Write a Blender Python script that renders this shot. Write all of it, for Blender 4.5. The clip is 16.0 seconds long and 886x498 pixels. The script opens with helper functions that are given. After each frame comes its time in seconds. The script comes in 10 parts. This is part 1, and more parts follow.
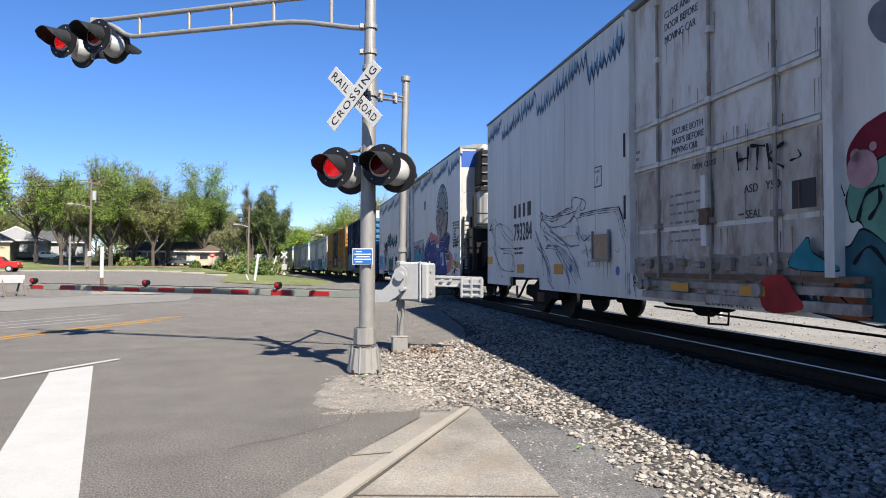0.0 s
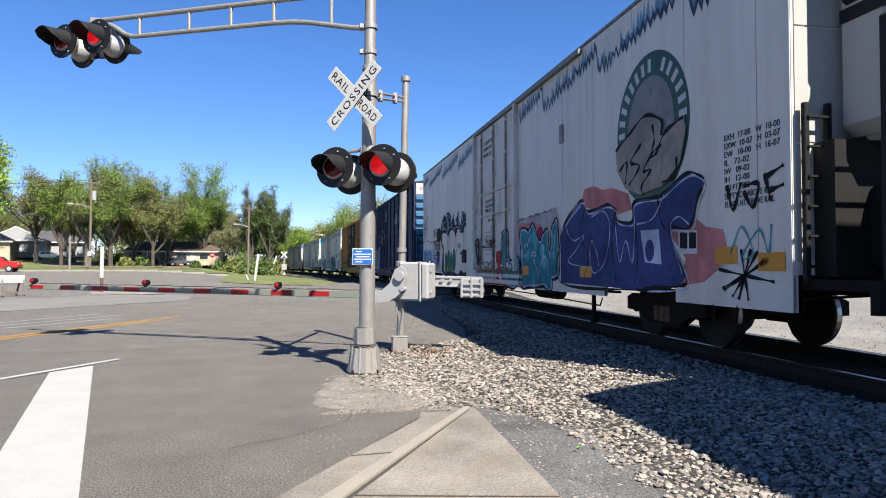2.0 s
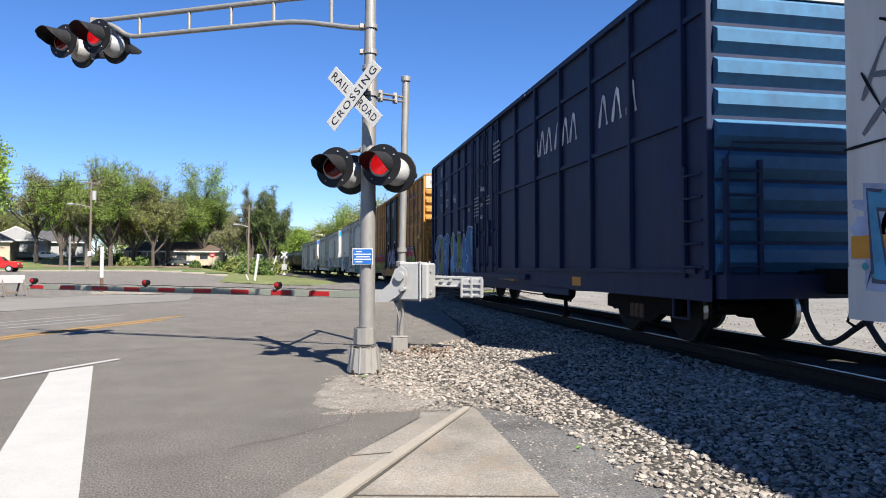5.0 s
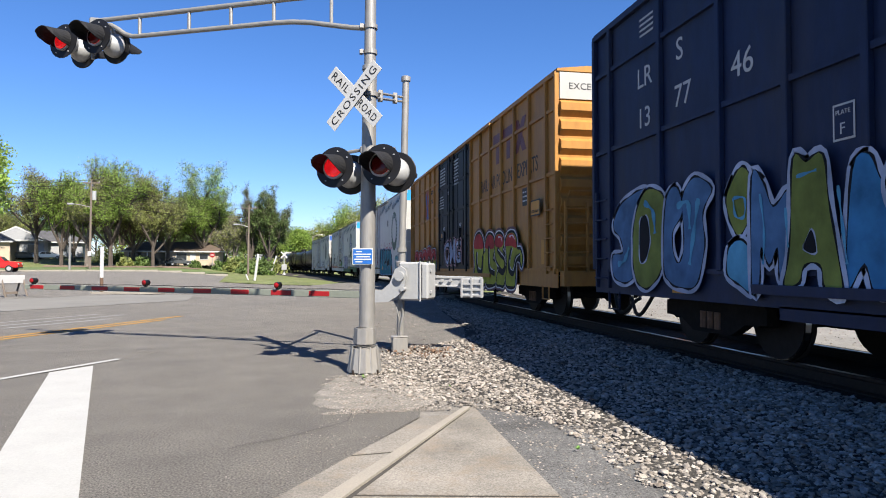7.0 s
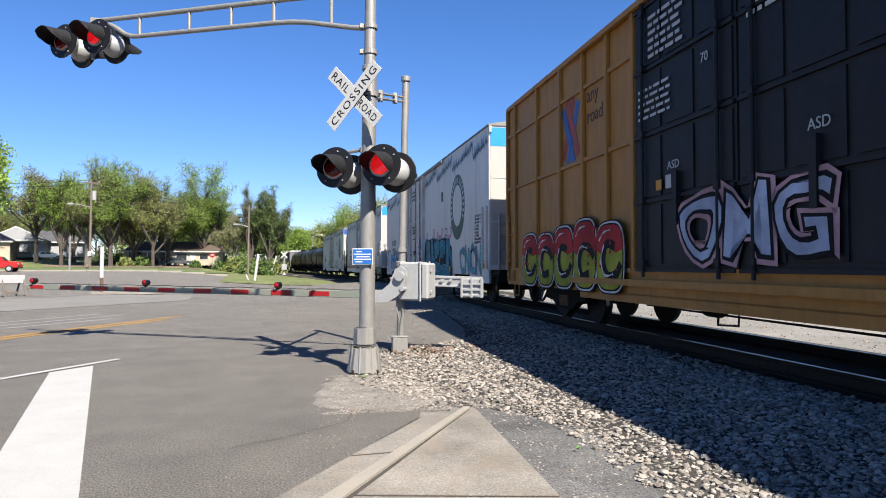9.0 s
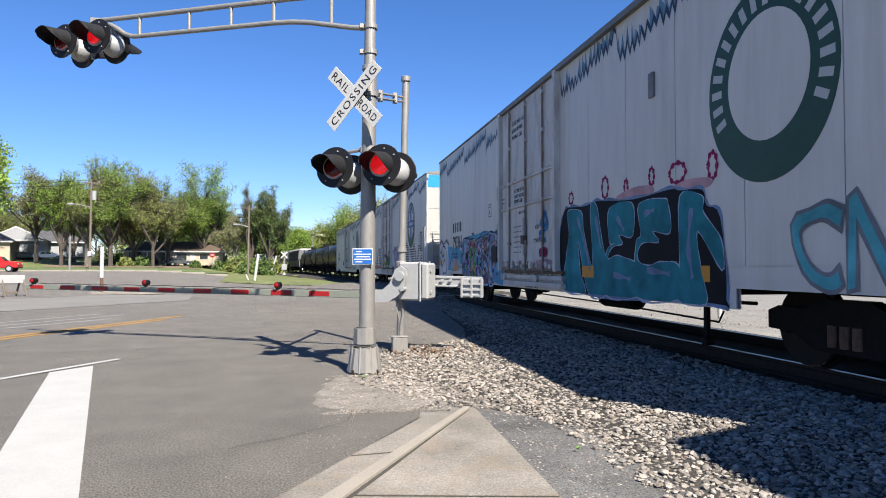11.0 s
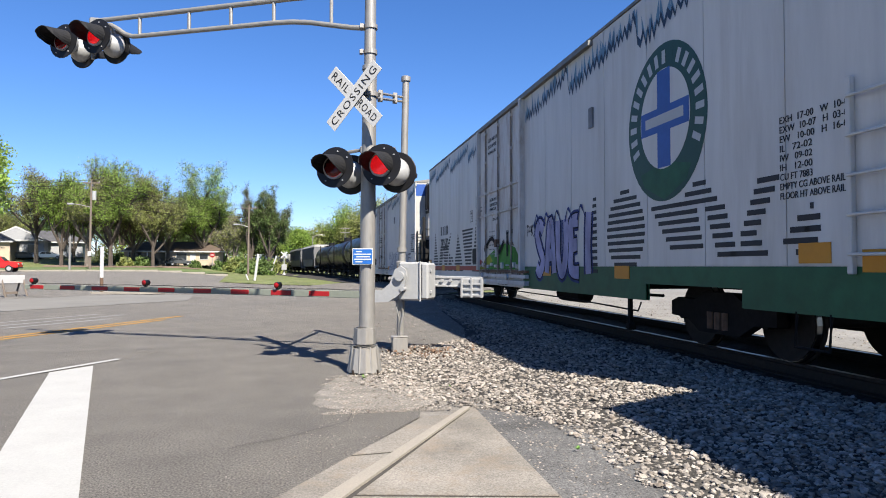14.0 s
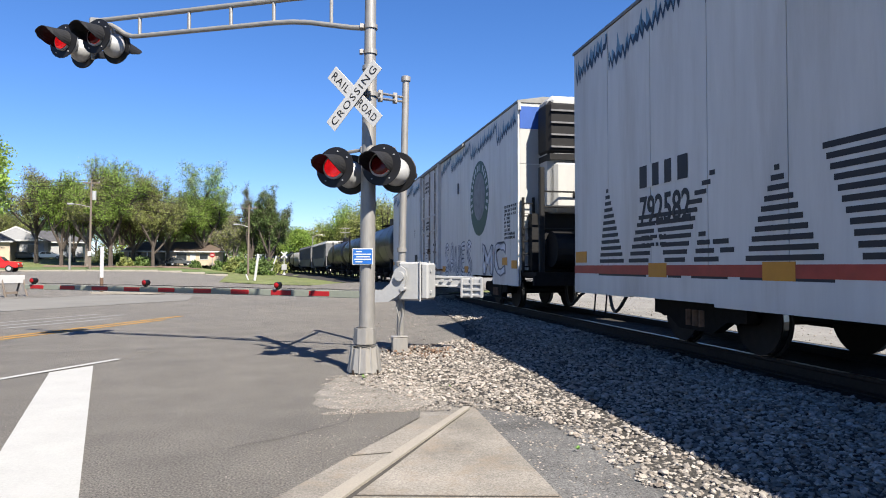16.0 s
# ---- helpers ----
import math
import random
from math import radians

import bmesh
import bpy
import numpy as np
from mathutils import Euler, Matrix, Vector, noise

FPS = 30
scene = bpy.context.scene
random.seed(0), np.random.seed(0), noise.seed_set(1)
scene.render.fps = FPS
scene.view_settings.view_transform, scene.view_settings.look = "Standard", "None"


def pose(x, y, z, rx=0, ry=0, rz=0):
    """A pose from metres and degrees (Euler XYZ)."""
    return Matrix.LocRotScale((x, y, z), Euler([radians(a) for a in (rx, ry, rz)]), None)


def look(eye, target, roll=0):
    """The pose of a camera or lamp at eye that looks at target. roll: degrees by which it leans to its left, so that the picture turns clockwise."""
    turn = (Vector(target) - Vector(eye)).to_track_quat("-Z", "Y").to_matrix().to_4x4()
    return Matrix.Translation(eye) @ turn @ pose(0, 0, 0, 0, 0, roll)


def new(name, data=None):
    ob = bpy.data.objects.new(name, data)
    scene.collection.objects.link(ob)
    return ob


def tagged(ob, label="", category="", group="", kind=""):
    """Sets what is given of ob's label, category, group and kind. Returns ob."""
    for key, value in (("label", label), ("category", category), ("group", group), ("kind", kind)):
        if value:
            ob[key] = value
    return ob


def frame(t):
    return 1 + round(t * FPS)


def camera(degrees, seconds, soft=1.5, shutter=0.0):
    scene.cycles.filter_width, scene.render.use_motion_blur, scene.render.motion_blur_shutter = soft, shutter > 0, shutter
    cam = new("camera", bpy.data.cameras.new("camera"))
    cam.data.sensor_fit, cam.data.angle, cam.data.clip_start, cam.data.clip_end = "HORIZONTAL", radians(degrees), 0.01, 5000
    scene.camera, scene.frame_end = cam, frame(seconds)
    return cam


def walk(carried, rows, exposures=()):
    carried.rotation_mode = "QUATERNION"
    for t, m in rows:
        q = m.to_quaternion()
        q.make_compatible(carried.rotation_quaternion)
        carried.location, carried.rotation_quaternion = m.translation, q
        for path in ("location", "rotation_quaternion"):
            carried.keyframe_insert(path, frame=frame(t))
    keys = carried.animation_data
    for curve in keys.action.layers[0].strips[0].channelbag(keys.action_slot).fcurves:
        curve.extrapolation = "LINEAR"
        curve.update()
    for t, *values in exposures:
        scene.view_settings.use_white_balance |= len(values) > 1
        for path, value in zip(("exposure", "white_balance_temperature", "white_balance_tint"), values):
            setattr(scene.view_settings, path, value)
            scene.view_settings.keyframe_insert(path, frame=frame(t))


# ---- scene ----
cam = camera(67.43, 16.0, soft=1.0)
CAM_POSE = pose(0, 0, 1.52, 91.511, 0, -10.604)
walk(cam, [(0.0, CAM_POSE), (16.0, CAM_POSE)])

# world and sun
SUN_WAY = Vector((-1.76, 4.75, -5.5)).normalized()
SUN_ELEV = math.asin(-SUN_WAY.z)
world = bpy.data.worlds.new("world")
scene.world = world
world.use_nodes = True
wn = world.node_tree.nodes
sky = wn.new("ShaderNodeTexSky")
sky.sky_type = "NISHITA"
sky.sun_disc = False
sky.sun_elevation = SUN_ELEV
sky.sun_rotation = math.atan2(-SUN_WAY.x, -SUN_WAY.y)
sky.air_density = 1.0
sky.dust_density = 0.0
sky.ozone_density = 6.0
wn["Background"].inputs["Strength"].default_value = 0.05
deep = wn.new("ShaderNodeHueSaturation")
deep.inputs["Saturation"].default_value = 1.15
world.node_tree.links.new(sky.outputs[0], deep.inputs["Color"])
tint = wn.new("ShaderNodeMix")
tint.data_type, tint.blend_type = "RGBA", "MULTIPLY"
tint.inputs["Factor"].default_value = 1.0
tint.inputs["B"].default_value = (0.96, 0.965, 1.17, 1)
world.node_tree.links.new(deep.outputs[0], tint.inputs["A"])
world.node_tree.links.new(tint.outputs["Result"], wn["Background"].inputs["Color"])
sun_data = bpy.data.lights.new("sun", "SUN")
sun_data.energy = 5.0
sun_data.angle = radians(0.53)
sun_data.color = (1.0, 0.93, 0.82)
sun = new("sun", sun_data)
sun.matrix_world = look((10, -30, 40), Vector((10, -30, 40)) + SUN_WAY)
scene.view_settings.exposure = 1.55


# ---- materials ----
def material(name, color, rough=0.6, metal=0.0, scale=8.0, vary=0.15, big=0.6, bump=0.0, bump_scale=60.0,
             stain=None, stain_amount=0.0, stain_scale=1.5, stretch=(1, 1, 1), spec=0.3, island=0.0, per_object=0.0, broad=0.7):
    m = bpy.data.materials.new(name)
    m.use_nodes = True
    nt = m.node_tree
    nd, lk = nt.nodes, nt.links
    b = nd["Principled BSDF"]
    b.inputs["Roughness"].default_value = rough
    b.inputs["Metallic"].default_value = metal
    b.inputs["Specular IOR Level"].default_value = spec
    tc = nd.new("ShaderNodeTexCoord")
    mp = nd.new("ShaderNodeMapping")
    mp.inputs["Scale"].default_value = stretch
    lk.new(tc.outputs["Object"], mp.inputs["Vector"])

    def noise_tex(sc, detail=5.0, rg=0.6):
        n = nd.new("ShaderNodeTexNoise")
        n.inputs["Scale"].default_value = sc
        n.inputs["Detail"].default_value = detail
        n.inputs["Roughness"].default_value = rg
        lk.new(mp.outputs[0], n.inputs["Vector"])
        return n.outputs["Fac"]

    def ramp(fac, lo, hi):
        r = nd.new("ShaderNodeMapRange")
        r.inputs["From Min"].default_value, r.inputs["From Max"].default_value = 0.3, 0.7
        r.inputs["To Min"].default_value, r.inputs["To Max"].default_value = lo, hi
        lk.new(fac, r.inputs["Value"])
        return r.outputs[0]

    def times(c, fac):
        x = nd.new("ShaderNodeMix")
        x.data_type, x.blend_type = "RGBA", "MULTIPLY"
        x.inputs["Factor"].default_value = 1.0
        lk.new(c, x.inputs["A"])
        lk.new(fac, x.inputs["B"])
        return x.outputs["Result"]

    rgb = nd.new("ShaderNodeRGB")
    rgb.outputs[0].default_value = (*color, 1)
    col = rgb.outputs[0]
    if vary > 0:
        col = times(col, ramp(noise_tex(scale), 1 - vary, 1 + vary))
        col = times(col, ramp(noise_tex(big, 3.0), 1 - vary * broad, 1 + vary * broad))
    if island > 0:
        g = nd.new("ShaderNodeNewGeometry")
        r = nd.new("ShaderNodeMapRange")
        r.inputs["To Min"].default_value, r.inputs["To Max"].default_value = 1 - island, 1 + island
        lk.new(g.outputs["Random Per Island"], r.inputs["Value"])
        col = times(col, r.outputs[0])
    if per_object > 0:
        g = nd.new("ShaderNodeObjectInfo")
        r = nd.new("ShaderNodeMapRange")
        r.inputs["To Min"].default_value, r.inputs["To Max"].default_value = 1 - per_object, 1 + per_object
        lk.new(g.outputs["Random"], r.inputs["Value"])
        col = times(col, r.outputs[0])
    if stain:
        x = nd.new("ShaderNodeMix")
        x.data_type = "RGBA"
        st = nd.new("ShaderNodeMapRange")
        st.inputs["From Min"].default_value, st.inputs["From Max"].default_value = 0.5, 0.72
        st.inputs["To Max"].default_value = stain_amount
        lk.new(noise_tex(stain_scale, 8.0, 0.7), st.inputs["Value"])
        lk.new(st.outputs[0], x.inputs["Factor"])
        lk.new(col, x.inputs["A"])
        x.inputs["B"].default_value = (*stain, 1)
        col = x.outputs["Result"]
    lk.new(col, b.inputs["Base Color"])
    if bump > 0:
        bp = nd.new("ShaderNodeBump")
        bp.inputs["Strength"].default_value = bump
        bp.inputs["Distance"].default_value = 0.02
        lk.new(noise_tex(bump_scale, 4.0), bp.inputs["Height"])
        lk.new(bp.outputs[0], b.inputs["Normal"])
    return m


def leafy(name, color, island=0.28):
    """Leaves that also let some light through."""
    m = material(name, color, 0.65, 0, 0.7, 0.3, 0.12, island=island)
    nt = m.node_tree
    bs = nt.nodes["Principled BSDF"]
    tr = nt.nodes.new("ShaderNodeBsdfTranslucent")
    mx = nt.nodes.new("ShaderNodeMixShader")
    mx.inputs[0].default_value = 0.4
    nt.links.new(bs.inputs["Base Color"].links[0].from_socket, tr.inputs["Color"])
    nt.links.new(bs.outputs[0], mx.inputs[1])
    nt.links.new(tr.outputs[0], mx.inputs[2])
    nt.links.new(mx.outputs[0], nt.nodes["Material Output"].inputs["Surface"])
    return m


def glowing(name, color, strength):
    m = bpy.data.materials.new(name)
    m.use_nodes = True
    b = m.node_tree.nodes["Principled BSDF"]
    b.inputs["Base Color"].default_value = (*color, 1)
    b.inputs["Emission Color"].default_value = (*color, 1)
    b.inputs["Emission Strength"].default_value = strength
    b.inputs["Roughness"].default_value = 0.25
    return m


M = {}
M["grass"] = material("grass", (0.0919, 0.1103, 0.0331), 0.9, 0, 5, 0.4, 0.3, 0.8, 30, (0.2205, 0.1985, 0.1396), 0.9, 0.9)
M["dirt"] = material("pale_gravel_ground", (0.15, 0.145, 0.136), 0.95, 0, 12, 0.25, 0.5, 0.6, 40)
M["asphalt"] = material("asphalt", (0.1205, 0.1117, 0.1007), 0.9, 0, 60, 0.8, 1.3, 1.0, 120, (0.0772, 0.0735, 0.0698), 0.6, 0.25, broad=0.16)
M["dark_asphalt"] = material("dark_fine_gravel", (0.0845, 0.0831, 0.0823), 0.95, 0, 75, 0.75, 0.8, 0.5, 150)
M["concrete"] = material("concrete", (0.178, 0.163, 0.143), 0.9, 0, 70, 0.4, 1.2, 0.4, 120, (0.1837, 0.147, 0.1103), 0.8, 2.6)
M["curb"] = material("curb_concrete", (0.2168, 0.1977, 0.1698), 0.9, 0, 60, 0.14, 1.5, 0.2, 140, (0.2426, 0.2131, 0.1764), 0.5, 3)
M["pad"] = material("dusty_concrete", (0.1698, 0.1573, 0.1411), 0.95, 0, 60, 0.4, 3, 0.9, 90, (0.147, 0.1396, 0.125), 0.6, 5)
M["joint"] = material("dark_joint", (0.047, 0.0423, 0.0376), 0.95)
M["crack"] = material("tar_crack", (0.0517, 0.0484, 0.0452), 0.9, vary=0.1)
M["white_line"] = material("white_road_paint", (0.2918, 0.2918, 0.2822), 0.7, 0, 50, 0.08, 2, 0.2, 120, (0.3087, 0.3013, 0.294), 0.6, 3.5)
M["worn_line"] = material("worn_white_paint", (0.1977, 0.1977, 0.1977), 0.8, 0, 20, 0.3, 2, 0, 60, (0.147, 0.147, 0.147), 0.8, 2)
M["yellow_line"] = material("yellow_road_paint", (0.2822, 0.1507, 0.0235), 0.8, 0, 20, 0.2, 2, 0, 60, (0.1837, 0.1617, 0.125), 0.7, 2.5)
M["stone"] = material("ballast_stone", (0.205, 0.186, 0.166), 0.9, 0, 30, 0.25, 2, 0.4, 80, (0.2205, 0.1617, 0.125), 0.5, 6, island=0.5, spec=0.06)
# bed far darker than the stones: shade of their gaps put into its colour
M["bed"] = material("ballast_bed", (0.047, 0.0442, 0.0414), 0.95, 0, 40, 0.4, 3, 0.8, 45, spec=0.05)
M["steel_rail"] = material("rail_steel", (0.022, 0.016, 0.0125), 0.8, 0.1, 20, 0.25, spec=0.2)
M["rail_top"] = material("rail_running_face", (0.27, 0.265, 0.26), 0.34, 1.0, 20, 0.15)
M["tie"] = material("tie_wood", (0.03, 0.025, 0.021), 0.9, 0, 15, 0.3, 2, 0.4, 40, per_object=0.3, spec=0.15)
M["galv"] = material("aluminium_pole", (0.2352, 0.2278, 0.2168), 0.5, 0.45, 20, 0.10, 2, 0.1, 60, (0.2426, 0.2131, 0.1764), 0.6, 2.0, (1, 1, 0.25))
M["silver"] = material("silver_paint", (0.2918, 0.2962, 0.3006), 0.45, 0.2, 25, 0.07, 2, 0.1, 70, (0.3087, 0.3013, 0.294), 0.4, 3)
M["black_paint"] = material("black_paint", (0.0064, 0.0064, 0.00768), 0.5, 0, 30, 0.2, spec=0.3)
M["hood"] = material("hood_black", (0.00893, 0.00893, 0.0103), 0.7, 0, 30, 0.2)
M["lens_off"] = material("dark_red_lens", (0.0704, 0.00384, 0.00384), 0.18, 0, 60, 0.3, 2)
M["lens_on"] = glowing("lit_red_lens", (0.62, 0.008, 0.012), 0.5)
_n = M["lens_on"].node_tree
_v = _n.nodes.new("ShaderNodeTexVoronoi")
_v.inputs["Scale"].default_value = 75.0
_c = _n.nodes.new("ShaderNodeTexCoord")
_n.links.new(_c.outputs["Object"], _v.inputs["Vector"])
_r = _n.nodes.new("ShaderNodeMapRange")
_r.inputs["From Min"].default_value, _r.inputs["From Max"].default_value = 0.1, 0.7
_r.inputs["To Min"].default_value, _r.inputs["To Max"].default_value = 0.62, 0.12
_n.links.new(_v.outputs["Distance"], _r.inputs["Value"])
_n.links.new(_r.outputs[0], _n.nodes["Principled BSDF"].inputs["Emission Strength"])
M["red_lamp"] = material("red_lamp_glass", (0.224, 0.00768, 0.00964), 0.25)
M["sign_white"] = material("sign_white", (0.3763, 0.3763, 0.3719), 0.5, 0, 30, 0.04, 2)
M["sign_black"] = material("sign_black", (0.00964, 0.00964, 0.00964), 0.6)
M["sign_blue"] = material("sign_blue", (0.0094, 0.0801, 0.2918), 0.45, 0, 30, 0.05)
M["arm_red"] = material("arm_red", (0.2448, 0.0094, 0.0118), 0.5, 0, 20, 0.12)
M["arm_white"] = material("arm_white", (0.1595, 0.1742, 0.1455), 0.5, 0, 20, 0.1)
M["cable"] = material("black_cable", (0.0128, 0.0128, 0.0128), 0.6)
M["bark"] = material("bark", (0.0656, 0.0541, 0.0447), 0.95, 0, 6, 0.3, 1, 0.5, 20)
M["wood_pole"] = material("pole_wood", (0.1272, 0.1036, 0.0845), 0.9, 0, 10, 0.2, 1)
M["leaf"] = leafy("spring_leaves", (0.18, 0.265, 0.05))
M["leaf_dark"] = leafy("dark_leaves", (0.115, 0.17, 0.05))
M["leaf_olive"] = leafy("olive_leaves", (0.21, 0.235, 0.075))
M["leaf_fresh"] = leafy("fresh_leaves", (0.21, 0.30, 0.06))
M["twig"] = material("bare_twigs", (0.1227, 0.108, 0.0897), 0.9, 0, 2, 0.3)


# ---- small builders ----
def part(name, bm, mat, parent=None, label="", smooth=False):
    me = bpy.data.meshes.new(name)
    bm.normal_update()
    bm.to_mesh(me)
    bm.free()
    me.materials.append(mat)
    if smooth:
        me.shade_smooth()
        for p in me.polygons:
            p.use_smooth = True
    ob = new(name, me)
    ob.parent = parent
    if label:
        ob["label"] = label
    return ob


def thing(name, label, category, group="", kind="", m=None):
    ob = new(name)
    ob.empty_display_size = 0.2
    if m is not None:
        ob.matrix_basis = m
    return tagged(ob, label, category, group, kind)


def box(bm, x0, x1, y0, y1, z0, z1, bevel=0.0, m=None):
    c = Vector(((x0 + x1) / 2, (y0 + y1) / 2, (z0 + z1) / 2))
    r = bmesh.ops.create_cube(bm, size=1.0, matrix=Matrix.Translation(c) @ Matrix.Diagonal((abs(x1 - x0), abs(y1 - y0), abs(z1 - z0), 1)))
    vs = r["verts"]
    if bevel:
        es = list({e for v in vs for e in v.link_edges})
        g = bmesh.ops.bevel(bm, geom=es, offset=bevel, segments=1, affect="EDGES")
        vs = list({v for f in g["faces"] for v in f.verts} | {v for v in vs if v.is_valid})
    if m is not None:
        bmesh.ops.transform(bm, matrix=m, verts=vs)
    return bm


def rod(bm, p, q, r0, r1=None, n=10, caps=True):
    p, q = Vector(p), Vector(q)
    d = q - p
    m = Matrix.Translation((p + q) / 2) @ d.to_track_quat("Z", "Y").to_matrix().to_4x4()
    bmesh.ops.create_cone(bm, cap_ends=caps, segments=n, radius1=r0, radius2=r0 if r1 is None else r1, depth=d.length, matrix=m)
    return bm


def tube(bm, pts, r, n=8):
    pts = [Vector(p) for p in pts]
    rings = []
    for i, p in enumerate(pts):
        d = (pts[min(i + 1, len(pts) - 1)] - pts[max(i - 1, 0)]).normalized()
        q = d.to_track_quat("Z", "Y")
        rr = r[i] if isinstance(r, (list, tuple)) else r
        rings.append([bm.verts.new(p + q @ Vector((rr * math.cos(a), rr * math.sin(a), 0))) for a in [2 * math.pi * k / n for k in range(n)]])
    for a, b in zip(rings, rings[1:]):
        for k in range(n):
            bm.faces.new((a[k], a[(k + 1) % n], b[(k + 1) % n], b[k]))
    bm.faces.new(rings[0][::-1])
    bm.faces.new(rings[-1])
    return bm


def prism(bm, poly, thick, m):
    """A flat outline (list of 2D points, counter-clockwise) with a thickness along m's z."""
    lo = [bm.verts.new(m @ Vector((x, y, 0))) for x, y in poly]
    hi = [bm.verts.new(m @ Vector((x, y, thick))) for x, y in poly]
    bm.faces.new(lo[::-1])
    bm.faces.new(hi)
    n = len(poly)
    for k in range(n):
        bm.faces.new((lo[k], lo[(k + 1) % n], hi[(k + 1) % n], hi[k]))
    return bm


def ellipse(cx, cy, rx, ry, n=32, a0=0.0, a1=2 * math.pi):
    full = abs(a1 - a0 - 2 * math.pi) < 1e-6
    k = n if full else n + 1
    return [(cx + rx * math.cos(a0 + (a1 - a0) * i / n), cy + ry * math.sin(a0 + (a1 - a0) * i / n)) for i in range(k)]


def writing(name, body, size, mat, parent, m, width=None, thick=0.003, offset=0.0, label="", align="LEFT", spacing=1.0):
    cu = bpy.data.curves.new(name, "FONT")
    cu.body, cu.size, cu.extrude, cu.offset, cu.align_x, cu.resolution_u = body, size, thick, offset, align, 3
    cu.space_character = spacing
    tmp = bpy.data.objects.new(name, cu)
    me = bpy.data.meshes.new_from_object(tmp)
    bpy.data.objects.remove(tmp)
    bpy.data.curves.remove(cu)
    if width and len(me.vertices):
        xs = [v.co.x for v in me.vertices]
        k = width / max(max(xs) - min(xs), 1e-6)
        x0 = min(xs) if align == "LEFT" else 0.0
        for v in me.vertices:
            v.co.x = (v.co.x - x0) * k
    me.transform(m)
    me.materials.clear()
    me.materials.append(mat)
    ob = new(name, me)
    ob.parent = parent
    if label:
        ob["label"] = label
    return ob


def smooth(a, b, x):
    t = min(max((x - a) / (b - a), 0.0), 1.0)
    return t * t * (3 - 2 * t)


# ---- the line of the track and the lie of the land ----
RAIL_Z = 0.405
CAR_Z, WHEEL_DROP = 0.47, 0.065
TRACK_X, CURVE_FROM, CURVE_R = 6.22, 8.38, 852.6


def track(s):
    """Centre of the track s metres along it, and its turn to the left."""
    k = max(0.0, (s - CURVE_FROM) / CURVE_R)
    if k == 0.0:
        return TRACK_X, s, 0.0
    return TRACK_X - CURVE_R * (1 - math.cos(k)), CURVE_FROM + CURVE_R * math.sin(k), k


def track_x(y):
    d = max(0.0, y - CURVE_FROM)
    return TRACK_X - (CURVE_R - math.sqrt(max(CURVE_R ** 2 - d * d, 1.0))) if d < CURVE_R * 0.8 else TRACK_X - 0.4 * CURVE_R


def crossing(y):
    return smooth(23.5, 27.0, y) * (1 - smooth(46.0, 50.0, y))


def land(x, y):
    c = x - track_x(y)
    w = crossing(y)
    if c < 0:
        bed = 0.21 * (1 - smooth(1.75, 3.9, -c))
        ramp = 0.43 * (1 - smooth(2.6, 9.5, -c))
        base = min(0.0165 * max(0.0, y - 26.0), 3.2) * smooth(7, 24, -c) + 1.5 * smooth(118, 148, y) * smooth(34, 48, -x)
    else:
        base = 0.22
        bed = 0.05 * (1 - smooth(2.0, 4.5, c))
        ramp = 0.21 * (1 - smooth(2.6, 9.5, c))
    return base + bed * (1 - w) + ramp * w


GRID_X = [-400, -250, -160, -110, -80, -60, -48, -38, -30, -24, -19, -15, -12, -9.5, -7.5, -6, -4.5, -3, -1.5, -0.5, 0.5, 1.2, 1.8, 2.4,
          3, 3.6, 4.2, 4.8, 5.5, 6.2, 7, 8, 9.5, 11, 13, 16, 20, 30, 50, 90, 160, 300, 500]
GRID_Y = [-230, -120, -60, -20, -5, 0, 3, 6, 9, 12, 15, 18, 21, 23.5, 25, 27, 30, 34, 38, 42, 46, 48, 50, 54, 60, 68, 76, 84, 94, 106, 120, 140, 165, 195, 230, 270, 330,
          420, 560, 800, 1200]


def sheet(name, poly, dz, mat, label, kind="structure", category="ground", parent=None, flat=False):
    bm = bmesh.new()
    bm.faces.new([bm.verts.new((x, y, 0)) for x, y in poly])
    xs, ys = [p[0] for p in poly], [p[1] for p in poly]
    for vals, lo, hi, no in ((GRID_X, min(xs), max(xs), (1, 0, 0)), (GRID_Y, min(ys), max(ys), (0, 1, 0))):
        for v in vals:
            if lo < v < hi:
                bmesh.ops.bisect_plane(bm, geom=bm.verts[:] + bm.edges[:] + bm.faces[:], dist=1e-4,
                                       plane_co=Vector(no) * v, plane_no=no)
    for v in bm.verts:
        v.co.z = land(v.co.x, v.co.y) + dz
    for f in bm.faces:
        f.normal_update()
        if f.normal.z < 0:
            f.normal_flip()
    ob = part(name, bm, mat, parent)
    if parent is None:
        tagged(ob, label, category, "", kind)
    return ob


def strip(name, pts, width, dz, mat, label, parent=None):
    """A painted line along pts."""
    out, back = [], []
    for i, p in enumerate(pts):
        a, b = Vector(pts[max(i - 1, 0)]), Vector(pts[min(i + 1, len(pts) - 1)])
        d = (b - a).normalized()
        nrm = Vector((-d.y, d.x)) * width / 2
        out.append(tuple(Vector(p) - nrm))
        back.append(tuple(Vector(p) + nrm))
    return sheet(name, out + back[::-1], dz, mat, label, category="road marking", parent=parent)


